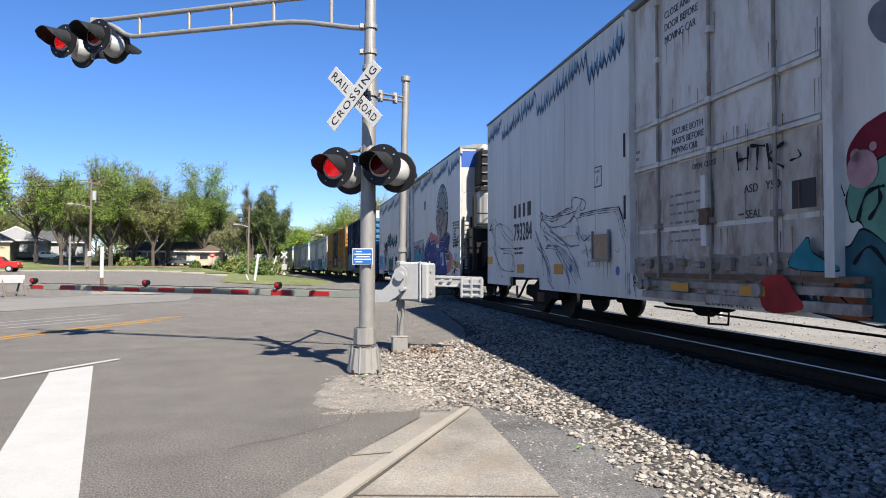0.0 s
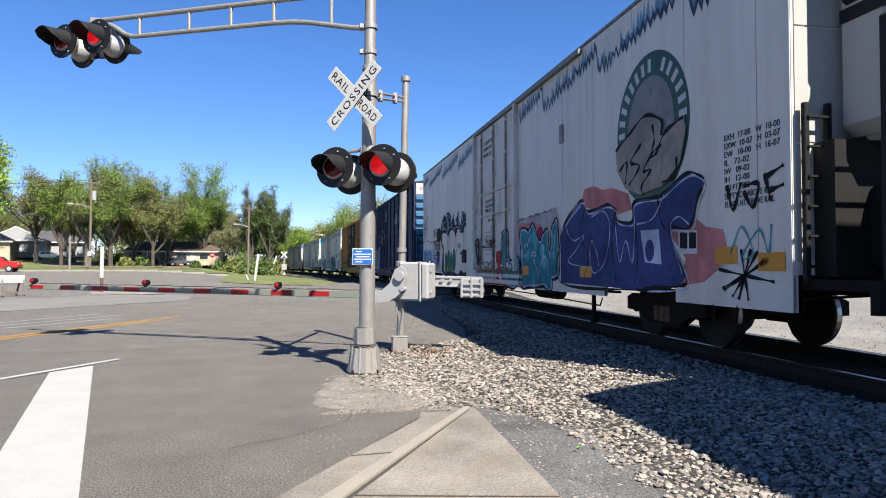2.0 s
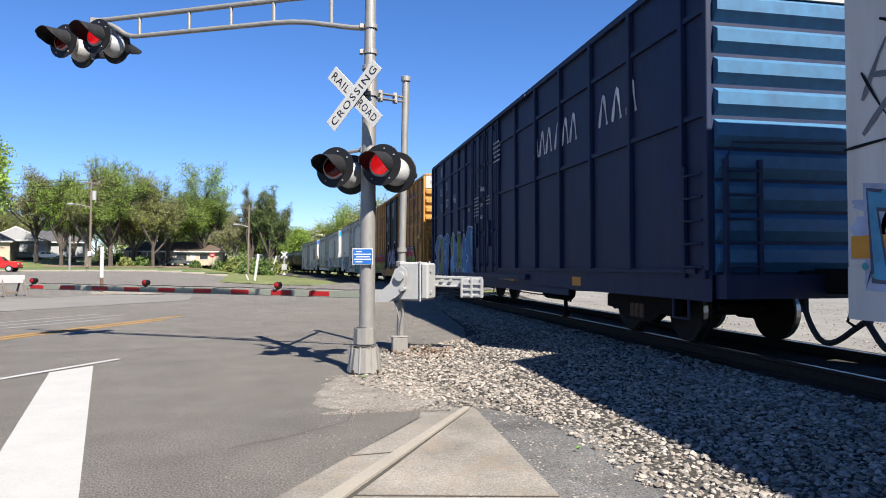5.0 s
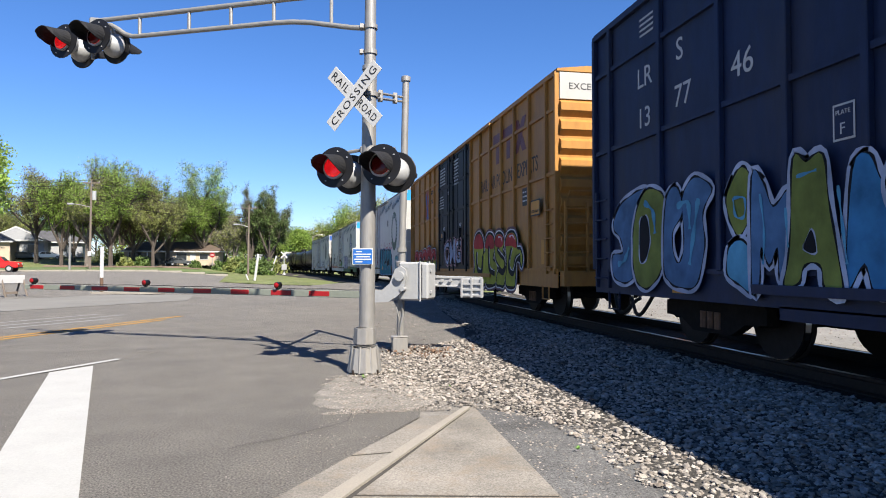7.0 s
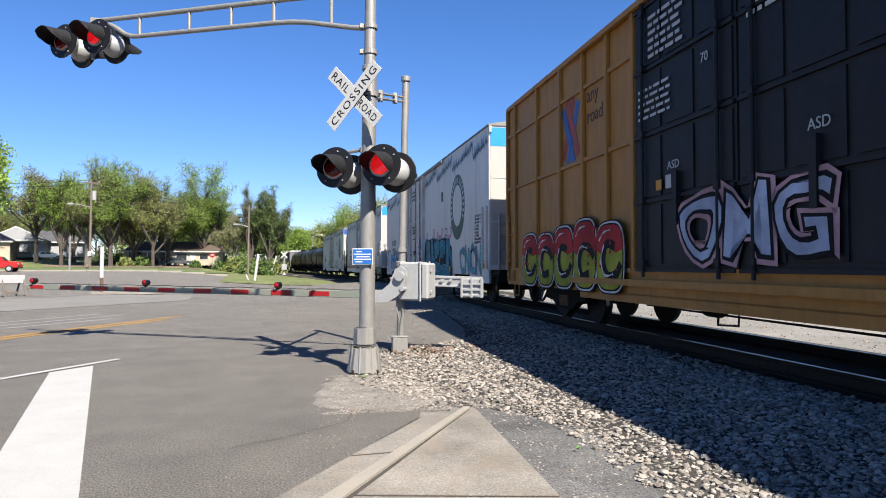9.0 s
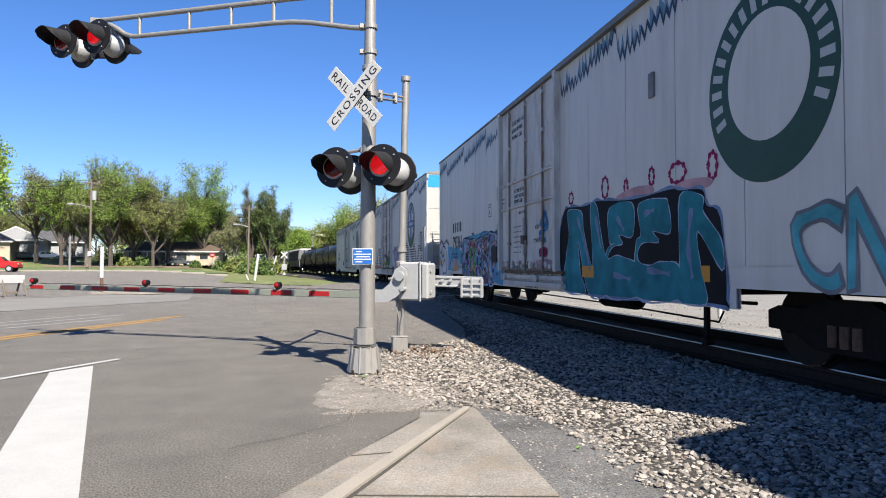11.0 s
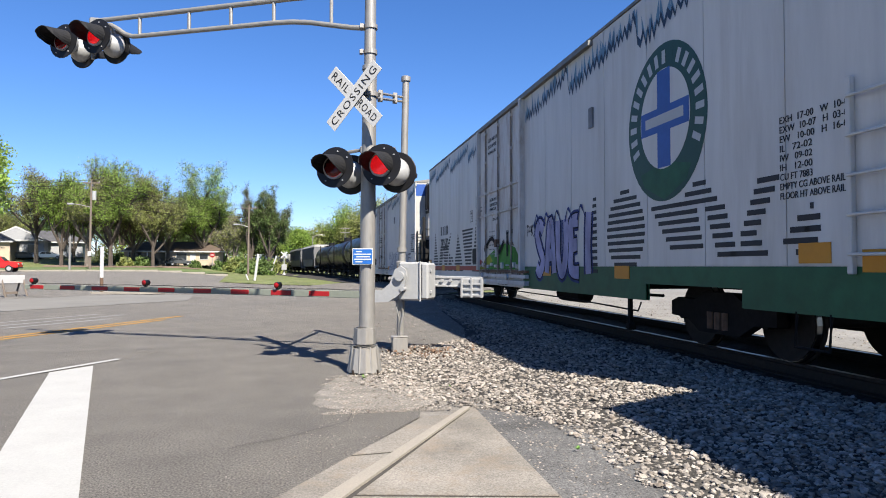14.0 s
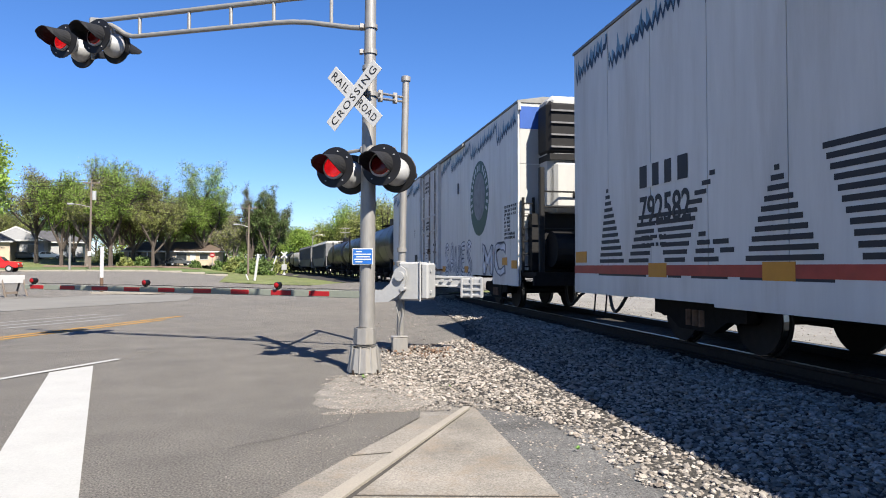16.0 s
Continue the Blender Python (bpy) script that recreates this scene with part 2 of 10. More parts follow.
# ---- ground ----
sheet("ground", [(-400, -230), (500, -230), (500, 1200), (-400, 1200)], -0.03, M["grass"], "grassy ground that runs to the far trees")
sheet("roadside_dirt", [(-1.2, 5.5), (4.6, 5.5), (5.2, 27.5), (1.0, 27.5), (-1.2, 12)], -0.014, M["pad"], "dusty roadside earth beside the track")
ROAD_EDGE = [(-6.2, -6.0), (-0.26, 4.52), (1.02, 6.7), (1.1, 7.3), (0.9, 8.2), (0.8, 9.6), (0.9, 11.2), (1.5, 12.5), (3.0, 13.2), (3.45, 15.0), (3.85, 20.0), (4.3, 24.5), (4.6, 26.5),
             (9.5, 32.0), (14, 40), (9, 50), (3.2, 49.0), (-1.0, 54.0), (-8.5, 60.0), (-11.0, 84.0), (-100, 84.0), (-100, -6.0)]
sheet("road", ROAD_EDGE, 0.0, M["asphalt"], "worn grey asphalt road and forecourt at a level crossing", category="road")
sheet("gravel_lot", [(7.95, -30), (60, -30), (60, 120), (6, 120), (7.4, 60), (7.95, 28)], 0.0, M["dirt"], "pale sunlit gravel lot beyond the track", category="ground")
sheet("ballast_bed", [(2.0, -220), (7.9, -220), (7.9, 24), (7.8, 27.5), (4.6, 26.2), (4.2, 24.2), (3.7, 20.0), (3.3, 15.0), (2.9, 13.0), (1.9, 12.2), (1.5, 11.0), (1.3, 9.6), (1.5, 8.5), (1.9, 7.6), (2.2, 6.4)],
      0.004, M["bed"], "crushed stone bed under the track, coloured dark as shade between stones")
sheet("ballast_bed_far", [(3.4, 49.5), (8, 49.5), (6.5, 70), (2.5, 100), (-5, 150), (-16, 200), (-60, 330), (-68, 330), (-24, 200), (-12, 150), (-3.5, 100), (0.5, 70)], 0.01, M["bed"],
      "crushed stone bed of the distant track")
sheet("dark_verge", [(1.56, 4.18), (1.35, 2.0), (0.8, -3), (2.45, -3), (2.45, 6.0), (2.02, 6.62), (1.63, 6.95)], 0.006, M["dark_asphalt"], "dark fine gravel strip beside the footway")
sheet("dusty_pad", [(0.02, 8.3), (-0.06, 8.0), (-0.02, 7.75), (-0.07, 7.5), (0.05, 7.28), (0.25, 7.16), (0.42, 7.19), (0.6, 7.08), (0.85, 7.02), (1.05, 7.1), (1.3, 7.3), (1.5, 7.9), (1.2, 8.8), (0.3, 9.3), (0.12, 8.8)], 0.004, M["pad"], "pale dusty patch before the signal mast")
sheet("grass_strip", [(-8.2, 60.5), (-1.0, 54.6), (2.6, 52.0), (-1.5, 90), (-10.5, 84)], 0.02, M["grass"], "thin roadside grass with dirt")


# ---- road markings ----
sheet("stop_bar", [(-1.42, 2.0), (-0.73, 2.0), (-1.54, 4.76), (-3.38, 11.0), (-3.78, 10.42), (-2.56, 6.06)], 0.006, M["white_line"], "broad white stop bar painted on the asphalt", category="road marking")
strip("edge_line", [(-7.5, 3.6), (-4.2, 9.92), (-3.2, 11.7)], 0.13, 0.011, M["white_line"], "narrow white edge line on the asphalt")
strip("centre_line", [(-11.0, 5.0), (-6.5, 15.3), (-4.3, 20.1)], 0.17, 0.006, M["yellow_line"], "faded yellow double centre line")
strip("centre_line", [(-11.3, 5.15), (-6.8, 15.5), (-4.1, 21.5)], 0.17, 0.006, M["yellow_line"], "faded yellow double centre line")
strip("lane_hatch", [(-8.6, 19.6), (-6.9, 22.8)], 0.16, 0.006, M["worn_line"], "worn white hatching on the road")
strip("lane_hatch", [(-8.1, 18.6), (-6.0, 22.4)], 0.16, 0.006, M["worn_line"], "worn white hatching on the road")
strip("lane_hatch", [(-7.6, 18.0), (-5.9, 20.8)], 0.16, 0.006, M["worn_line"], "worn white hatching on the road")

rc = random.Random(5)


def crack(pts, width=0.02):
    out = []
    for a, b in zip(pts, pts[1:]):
        n = max(2, int((Vector(b) - Vector(a)).length / 0.18))
        for i in range(n):
            p = Vector(a).lerp(Vector(b), i / n)
            out.append((p.x + rc.uniform(-0.03, 0.03), p.y + rc.uniform(-0.03, 0.03)))
    out.append(pts[-1])
    strip("asphalt_crack", out, width, 0.005, M["crack"], "thin dark crack in the asphalt")


crack([(-2.3, 7.1), (-1.2, 7.35), (-0.1, 7.5)], 0.004)
crack([(-0.75, 5.8), (-0.2, 6.15), (0.3, 6.6), (0.35, 7.1)], 0.010)
crack([(-4.0, 17.5), (0.5, 15.6), (1.7, 15.2)], 0.02)
crack([(-6.0, 12.0), (-4.2, 12.9), (-2.0, 13.1), (0.0, 13.8)], 0.018)

# ---- footway with its kerb and gutter ----
footway = thing("pavement", "brown-grey concrete footway corner with a raised kerb", "pavement", kind="structure")


def slab(name, poly, z0, z1, mat, label=""):
    bm = bmesh.new()
    prism(bm, poly, z1 - z0, Matrix.Translation((0, 0, z0)))
    es = [e for e in bm.edges if all(abs(v.co.z - z1) < 1e-5 for v in e.verts)]
    bmesh.ops.bevel(bm, geom=es, offset=0.012, segments=2, affect="EDGES")
    return part(name, bm, mat, footway, label)


slab("slab", [(0.22, 4.44), (1.575, 4.165), (1.65, 6.90), (1.60, 6.90), (1.57, 6.85)], -0.1, 0.02, M["concrete"])
slab("slab", [(-1.53, 1.4), (1.41, 1.4), (1.57, 4.15), (0.205, 4.425)], -0.1, 0.02, M["concrete"])
slab("slab", [(-4.6, -4.0), (1.1, -4.0), (1.405, 1.385), (-1.55, 1.385)], -0.1, 0.018, M["concrete"])
slab("kerb", [(-4.86, -4.0), (-4.62, -4.0), (0.20, 4.44), (1.565, 6.87), (1.61, 6.95), (1.52, 6.95), (0.07, 4.47)], -0.1, 0.035, M["curb"], "pale worn kerb")
slab("gutter", [(-5.35, -4.0), (-4.88, -4.0), (0.055, 4.47), (0.62, 5.42), (0.24, 5.38), (-0.26, 4.52)], -0.1, 0.010, M["concrete"])
slab("gutter", [(0.63, 5.44), (1.36, 6.66), (1.06, 6.70), (0.25, 5.40)], -0.1, 0.010, M["concrete"])

slab("joint", [(-4.60, -4.0), (-4.57, -4.0), (0.245, 4.43), (1.572, 6.835), (1.566, 6.855), (0.212, 4.44)], 0.015, 0.0235, M["joint"], "dark open joint beside the kerb")
slab("joint", [(0.21, 4.418), (1.56, 4.144), (1.565, 4.171), (0.23, 4.445)], 0.012, 0.0215, M["joint"], "dark joint between slabs")
slab("joint", [(0.24, 5.375), (0.62, 5.415), (0.635, 5.443), (0.25, 5.405)], 0.004, 0.0115, M["joint"], "dark joint in the gutter")

# ---- track ----
rail_bm = {}
TIE_BM = bmesh.new()
box(TIE_BM, -1.3, 1.3, -0.115, 0.115, -0.18, 0.0, 0.012)
TIE_ME = bpy.data.meshes.new("tie")
TIE_BM.to_mesh(TIE_ME)
TIE_BM.free()
TIE_ME.materials.append(M["tie"])
railway = thing("railway_track", "railway track of steel rails on dark wooden ties", "railway track", kind="structure")
S_RAIL = [-170, -100, -40, -20, 0, 8.38] + [14 + 7 * i for i in range(45)]
for sgn in (-1, 1):
    bm = bmesh.new()
    prof = [(-0.07, 0), (0.07, 0), (0.07, 0.015), (0.012, 0.035), (0.012, 0.13), (0.036, 0.145), (0.036, 0.178), (-0.036, 0.178), (-0.036, 0.145), (-0.012, 0.13), (-0.012, 0.035), (-0.07, 0.015)]
    rows = []
    for s in S_RAIL:
        x, y, k = track(s)
        cx, cy = x + sgn * 0.753 * math.cos(k), y + sgn * 0.753 * math.sin(k)
        rows.append([bm.verts.new((cx + px * math.cos(k), cy + px * math.sin(k), RAIL_Z - 0.182 + pz)) for px, pz in prof])
    for a, b in zip(rows, rows[1:]):
        for i in range(len(prof)):
            bm.faces.new((a[i], a[(i + 1) % len(prof)], b[(i + 1) % len(prof)], b[i]))
    part("rail", bm, M["steel_rail"], railway, "rust-brown steel rail")
    bm = bmesh.new()
    rows = []
    for s in S_RAIL:
        x, y, k = track(s)
        rows.append([bm.verts.new((x + (sgn * 0.753 + o) * math.cos(k), y + (sgn * 0.753 + o) * math.sin(k), RAIL_Z - 0.004 + h)) for o, h in ((-0.034, 0), (0.034, 0), (0.028, 0.004), (-0.028, 0.004))])
    for a, b in zip(rows, rows[1:]):
        for i in range(4):
            bm.faces.new((a[i], a[(i + 1) % 4], b[(i + 1) % 4], b[i]))
    part("running_face", bm, M["rail_top"], railway, "polished top of the rail")
for i in range(44):
    x, y, k = track(0.5 + i * 0.55)
    o = new("tie", TIE_ME)
    o.parent = railway
    o.matrix_basis = pose(x, y, RAIL_Z - 0.182, 0, 0, math.degrees(k) + rc.uniform(-0.6, 0.6))
bm = bmesh.new()
for i in range(220):
    s = -20 + i * 0.6 if i < 33 else 52 + (i - 33) * 0.6
    x, y, k = track(s)
    box(bm, -1.3, 1.3, -0.115, 0.115, -0.18, 0.0, 0, pose(x, y, RAIL_Z - 0.182, 0, 0, math.degrees(k)))
tagged(part("far_ties", bm, M["tie"], railway), kind="stuff")
# crossing panels
for i in range(9):
    x, y, k = track(26.5 + i * 2.45)
    for x0, x1 in ((-0.66, 0.66), (-1.35, -0.83), (0.83, 1.35)):
        bm = bmesh.new()
        box(bm, x0, x1, -1.2, 1.2, -0.12, -0.012, 0.01, pose(x, y, RAIL_Z, 0, 0, math.degrees(k)))
        part("crossing_panel", bm, M["concrete"], railway, "concrete crossing panel")

# ---- loose ballast ----
rs = np.random.RandomState(7)


def ballast_left(y):
    return float(np.interp(y, [-5, 6.2, 6.8, 7.4, 8.2, 9.0, 10.8, 12.1, 13.6, 20, 24.5], [2.25, 2.2, 1.8, 1.15, 0.75, 0.35, 0.65, 1.25, 3.3, 3.7, 4.2]))


def stones(name, n, y0, y1, right, size0, size1, label, thin_left=0.0, left=None):
    t = (1 + 5 ** 0.5) / 2
    iv = np.array([(-1, t, 0), (1, t, 0), (-1, -t, 0), (1, -t, 0), (0, -1, t), (0, 1, t), (0, -1, -t), (0, 1, -t), (t, 0, -1), (t, 0, 1), (-t, 0, -1), (-t, 0, 1)], float)
    iv /= np.linalg.norm(iv[0])
    fa = np.array([(0, 11, 5), (0, 5, 1), (0, 1, 7), (0, 7, 10), (0, 10, 11), (1, 5, 9), (5, 11, 4), (11, 10, 2), (10, 7, 6), (7, 1, 8),
                   (3, 9, 4), (3, 4, 2), (3, 2, 6), (3, 6, 8), (3, 8, 9), (4, 9, 5), (2, 4, 11), (6, 2, 10), (8, 6, 7), (9, 8, 1)])
    kinds = [iv * (1 + rs.uniform(-0.34, 0.3, (12, 1))) * rs.uniform(0.6, 1.25, (1, 3)) for _ in range(14)]
    vs, fs = [], []
    for i in range(n):
        y = y0 + (y1 - y0) * rs.rand() ** 1.25
        lx = ballast_left(y) if left is None else left(y)
        x = lx + (right - lx) * rs.rand()
        if rs.rand() < thin_left * math.exp(-(x - lx) / 0.6):
            continue
        r = rs.uniform(size0, size1) * (0.7 + 0.5 * rs.rand() ** 3)
        a = rs.uniform(0, 6.283, 3)
        q = np.array(Euler(a).to_matrix())
        v = (kinds[i % 14] * r) @ q.T
        v[:, 2] *= 0.55
        v += (x, y, land(x, y) + r * rs.uniform(0.1, 0.75))
        fs.append(fa + 12 * len(vs))
        vs.append(v)
    vs, fs = np.concatenate(vs), np.concatenate(fs)
    me = bpy.data.meshes.new(name)
    me.from_pydata(vs.tolist(), [], fs.tolist())
    me.materials.append(M["stone"])
    return tagged(new(name, me), label, "ballast", "", "stuff")


stones("ballast_stones", 36000, 1.6, 11.6, 5.2, 0.011, 0.036, "pale grey crushed ballast stones", 0.7)
stones("ballast_stones", 11000, 11.6, 25.5, 5.2, 0.02, 0.042, "pale grey crushed ballast stones", 0.5)
stones("ballast_pebbles", 9000, 1.6, 14.0, 4.6, 0.008, 0.016, "small stone chips among the ballast", 0.3)
stones("road_grit", 2600, 4.0, 13.0, 0.2, 0.0025, 0.006, "pale grit scattered on the asphalt", 0.0, lambda y: -4.5)
stones("road_grit", 700, 4.2, 8.0, 0.6, 0.003, 0.009, "pale grit along the gutter", 0.0, lambda y: -1.0 + 0.5 * (y - 4.5))
stones("lot_gravel", 5000, 4.0, 26.0, 17.0, 0.010, 0.026, "pale loose gravel on the sunlit lot", 0.0, lambda y: 8.0)
stones("stray_pebbles", 2200, 1.8, 7.0, 2.15, 0.004, 0.014, "stray stones on the dark verge", 0.0, lambda y: 1.62)
stones("stray_pebbles", 5200, 6.95, 9.4, 1.4, 0.005, 0.014, "fine gravel round the mast foot", 0.0, lambda y: -0.02 + 0.25 * abs(math.sin(y * 9)))
stones("stray_pebbles", 700, 12.0, 24.0, 3.6, 0.010, 0.03, "stray stones on the dusty roadside", 0.0, lambda y: 1.2)
stones("stray_pebbles", 300, 3.0, 8.0, 1.0, 0.003, 0.008, "grit at the gutter edge", 0.0, lambda y: -0.9 + 0.55 * (y - 4.5) if y < 6.6 else 0.3)

# ---- crossing signal ----
FACE = -math.degrees(math.atan2(0.5, 0.866))
MAST = Vector((0.63, 9.57, 0))
signal = thing("crossing_signal", "aluminium cantilever railroad crossing signal with red flashing lamps", "crossing signal", m=pose(MAST.x, MAST.y, 0))
bm = bmesh.new()
tube(bm, [(0.05, 0, 0.36), (0.065, 0, 2.5), (0.085, 0, 4.4)], [0.112, 0.108, 0.100], 24)
tube(bm, [(0.085, 0, 4.4), (0.10, 0, 6.3)], [0.084, 0.080], 24)
tube(bm, [(0.085, 0, 4.36), (0.085, 0, 4.42)], [0.112, 0.108], 24)
part("mast", bm, M["galv"], signal, "weathered aluminium mast", smooth=False)
bm = bmesh.new()
# flared cast base in two steps
tube(bm, [(0.02, 0, 0.0), (0.02, 0, 0.03), (0.022, 0, 0.36), (0.022, 0, 0.40)], [0.25, 0.25, 0.20, 0.185], 8)
for ang in range(0, 360, 45):
    a = radians(ang + 22)
    rb = bmesh.new()
    rod(rb, (0.02 + 0.22 * math.cos(a), 0.22 * math.sin(a), 0.02), (0.02 + 0.185 * math.cos(a), 0.185 * math.sin(a), 0.39), 0.018, 0.014, 6)
    part("rib", rb, M["galv"], signal)
tube(bm, [(0.022, 0, 0.40), (0.022, 0, 0.42), (0.025, 0, 0.64), (0.025, 0, 0.66)], [0.17, 0.165, 0.155, 0.125], 8)
part("base_casting", bm, M["galv"], signal, "dull aluminium base casting")
for ang in (45, 135, 225, 315):
    bm = bmesh.new()
    a = radians(ang)
    rod(bm, (0.02 + 0.235 * math.cos(a), 0.235 * math.sin(a), 0.0), (0.02 + 0.235 * math.cos(a), 0.235 * math.sin(a), 0.07), 0.022, None, 6)
    part("bolt", bm, M["steel_rail"], signal)
for z in (0.47, 3.05, 4.0, 4.62, 4.99):
    bm = bmesh.new()
    bx = 0.05 + 0.009 * z
    tube(bm, [(bx, 0, z - 0.03), (bx, 0, z + 0.03)], 0.122 if z < 4.4 else 0.10, 20)
    box(bm, bx - 0.155, bx - 0.105, -0.05, 0.05, z - 0.03, z + 0.03)
    part("band", bm, M["galv"], signal)


def lamp_head(parent, m, facing_lit, label=""):
    """A round signal lamp that faces -y in its own space."""
    bm = bmesh.new()
    tube(bm, [(0, 0.0, 0), (0, 0.012, 0), (0, 0.02, 0)], [0.296, 0.296, 0.288], 36)
    bmesh.ops.transform(bm, matrix=m, verts=bm.verts)
    head = part("lamp_head", bm, M["black_paint"], parent, label or "round black backboard of a signal lamp")
    bm = bmesh.new()
    # hood: a long tapering half tunnel above the lens
    n = 16
    ring = []
    for j, (d, cut) in enumerate(((0.0, 230), (0.16, 200), (0.32, 150), (0.41, 95))):
        row = []
        for i in range(n + 1):
            a = radians(90 - cut / 2 - 8 + (cut + 16) * i / n)
            row.append((0.185 * math.cos(a) * (1 - 0.10 * d), -0.01 - d, 0.185 * math.sin(a) * (1 - 0.05 * d) - d * 0.20))
        ring.append(row)
    outer = [[bm.verts.new(p) for p in r] for r in ring]
    inner = [[bm.verts.new((p[0] * 0.955, p[1], p[2] - 0.007)) for p in r] for r in ring]
    for g, flip in ((outer, 0), (inner, 1)):
        for a, b in zip(g, g[1:]):
            for i in range(n):
                q = (a[i], a[i + 1], b[i + 1], b[i])
                bm.faces.new(q[::-1] if flip else q)
    for i in range(n):
        bm.faces.new((outer[-1][i], outer[-1][i + 1], inner[-1][i + 1], inner[-1][i]))
    for e in (0, n):
        for a in range(3):
            bm.faces.new((outer[a][e], outer[a + 1][e], inner[a + 1][e], inner[a][e]))
    bmesh.ops.transform(bm, matrix=m, verts=bm.verts)
    part("hood", bm, M["hood"], head, "black lamp hood")
    bm = bmesh.new()
    tube(bm, [(0, -0.03, 0), (0, 0.0, 0)], [0.172, 0.175], 28)
    bmesh.ops.transform(bm, matrix=m, verts=bm.verts)
    part("bezel", bm, M["silver"], head, "bare metal lens ring")
    for ang in (35, 80, 125, 235, 305):
        bm = bmesh.new()
        a = radians(ang)
        rod(bm, (0.235 * math.cos(a), -0.012, 0.235 * math.sin(a)), (0.235 * math.cos(a), 0.002, 0.235 * math.sin(a)), 0.011, None, 6)
        bmesh.ops.transform(bm, matrix=m, verts=bm.verts)
        part("screw", bm, M["silver"], head)
    bm = bmesh.new()
    tube(bm, [(0, 0.015, 0), (0, 0.06, 0), (0, 0.13, 0), (0, 0.19, 0), (0, 0.235, 0), (0, 0.25, 0)], [0.20, 0.205, 0.185, 0.14, 0.08, 0.02], 28)
    bmesh.ops.transform(bm, matrix=m, verts=bm.verts)
    part("housing", bm, M["silver"], head, "silver rear housing", smooth=True)
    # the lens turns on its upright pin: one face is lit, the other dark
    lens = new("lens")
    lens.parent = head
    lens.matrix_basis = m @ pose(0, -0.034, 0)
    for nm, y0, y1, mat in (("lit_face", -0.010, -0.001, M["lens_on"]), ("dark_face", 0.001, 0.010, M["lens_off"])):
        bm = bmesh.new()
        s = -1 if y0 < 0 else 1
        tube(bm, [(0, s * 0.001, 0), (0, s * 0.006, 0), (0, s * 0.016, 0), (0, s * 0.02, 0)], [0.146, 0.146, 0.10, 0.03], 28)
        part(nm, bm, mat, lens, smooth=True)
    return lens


def lamp_pair(parent, at, rear_shift):
    """Two lamps to the front and two to the rear on one cross arm; returns the front lenses."""
    base = Matrix.Translation(at) @ pose(0, 0, 0, 0, 0, FACE)
    lenses = []
    for sx in (-1, 1):
        lenses.append(lamp_head(parent, base @ pose(sx * 0.365 - 0.03, -0.20, 0, -4), sx < 0))
    rear = []
    for sx in (-1, 1):
        rear.append(lamp_head(parent, base @ pose(sx * 0.37 - 0.02 + rear_shift, 0.20, -0.06, 0, 0, 180), sx > 0, "rear-facing signal lamp"))
    bm = bmesh.new()
    tube(bm, [base @ Vector((-0.45, 0.02, 0.23)), base @ Vector((0, 0.0, 0.27)), base @ Vector((0.45, 0.02, 0.25))], 0.026, 10)
    for sx in (-1, 1):
        rod(bm, base @ Vector((sx * 0.4, -0.17, 0.10)), base @ Vector((sx * 0.4, 0.0, 0.24)), 0.03)
        rod(bm, base @ Vector((sx * 0.4 + rear_shift, 0.17, 0.05)), base @ Vector((sx * 0.4, 0.0, 0.24)), 0.03)
    box(bm, -0.07, 0.07, -0.06, 0.06, 0.20, 0.31, 0.015, base)
    part("cross_arm", bm, M["galv"], parent)
    return lenses, rear


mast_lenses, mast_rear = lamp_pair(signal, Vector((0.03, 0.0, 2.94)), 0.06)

# crossbuck
CB = Matrix.Translation((-0.005, 0, 3.94)) @ pose(0, 0, 0, 0, 0, -38) @ pose(-0.04, -0.17, 0) @ Matrix.Diagonal((0.93, 1, 0.93, 1))
crossbuck = new("crossbuck")
crossbuck.parent = signal
crossbuck["label"] = "white crossbuck sign with black lettering"
for k, (ang, word, dy) in enumerate(((-45, "RAIL ROAD", 0.0), (45, "CROSSING", -0.022))):
    mm = CB @ pose(0, dy, 0) @ Matrix.Rotation(radians(-ang), 4, "Y")
    bm = bmesh.new()
    box(bm, -0.61, 0.61, -0.004, 0.006, -0.114, 0.114, 0.003, mm)
    blade = part("blade", bm, M["sign_white"], crossbuck)
    if k == 0:
        writing("letters", "RAIL", 0.17, M["sign_black"], blade, mm @ pose(-0.55, -0.005, -0.06, 90), 0.40, 0.0015, spacing=1.15)
        writing("letters", "ROAD", 0.17, M["sign_black"], blade, mm @ pose(0.13, -0.005, -0.06, 90), 0.42, 0.0015, spacing=1.15)
    else:
        writing("letters", word, 0.17, M["sign_black"], blade, mm @ pose(-0.55, -0.005, -0.06, 90), 1.10, 0.0015, spacing=1.25)
bm = bmesh.new()
box(bm, -0.05, 0.05, 0.0, 0.13, -0.06, 0.06, 0.01, CB)
part("bracket", bm, M["galv"], crossbuck)

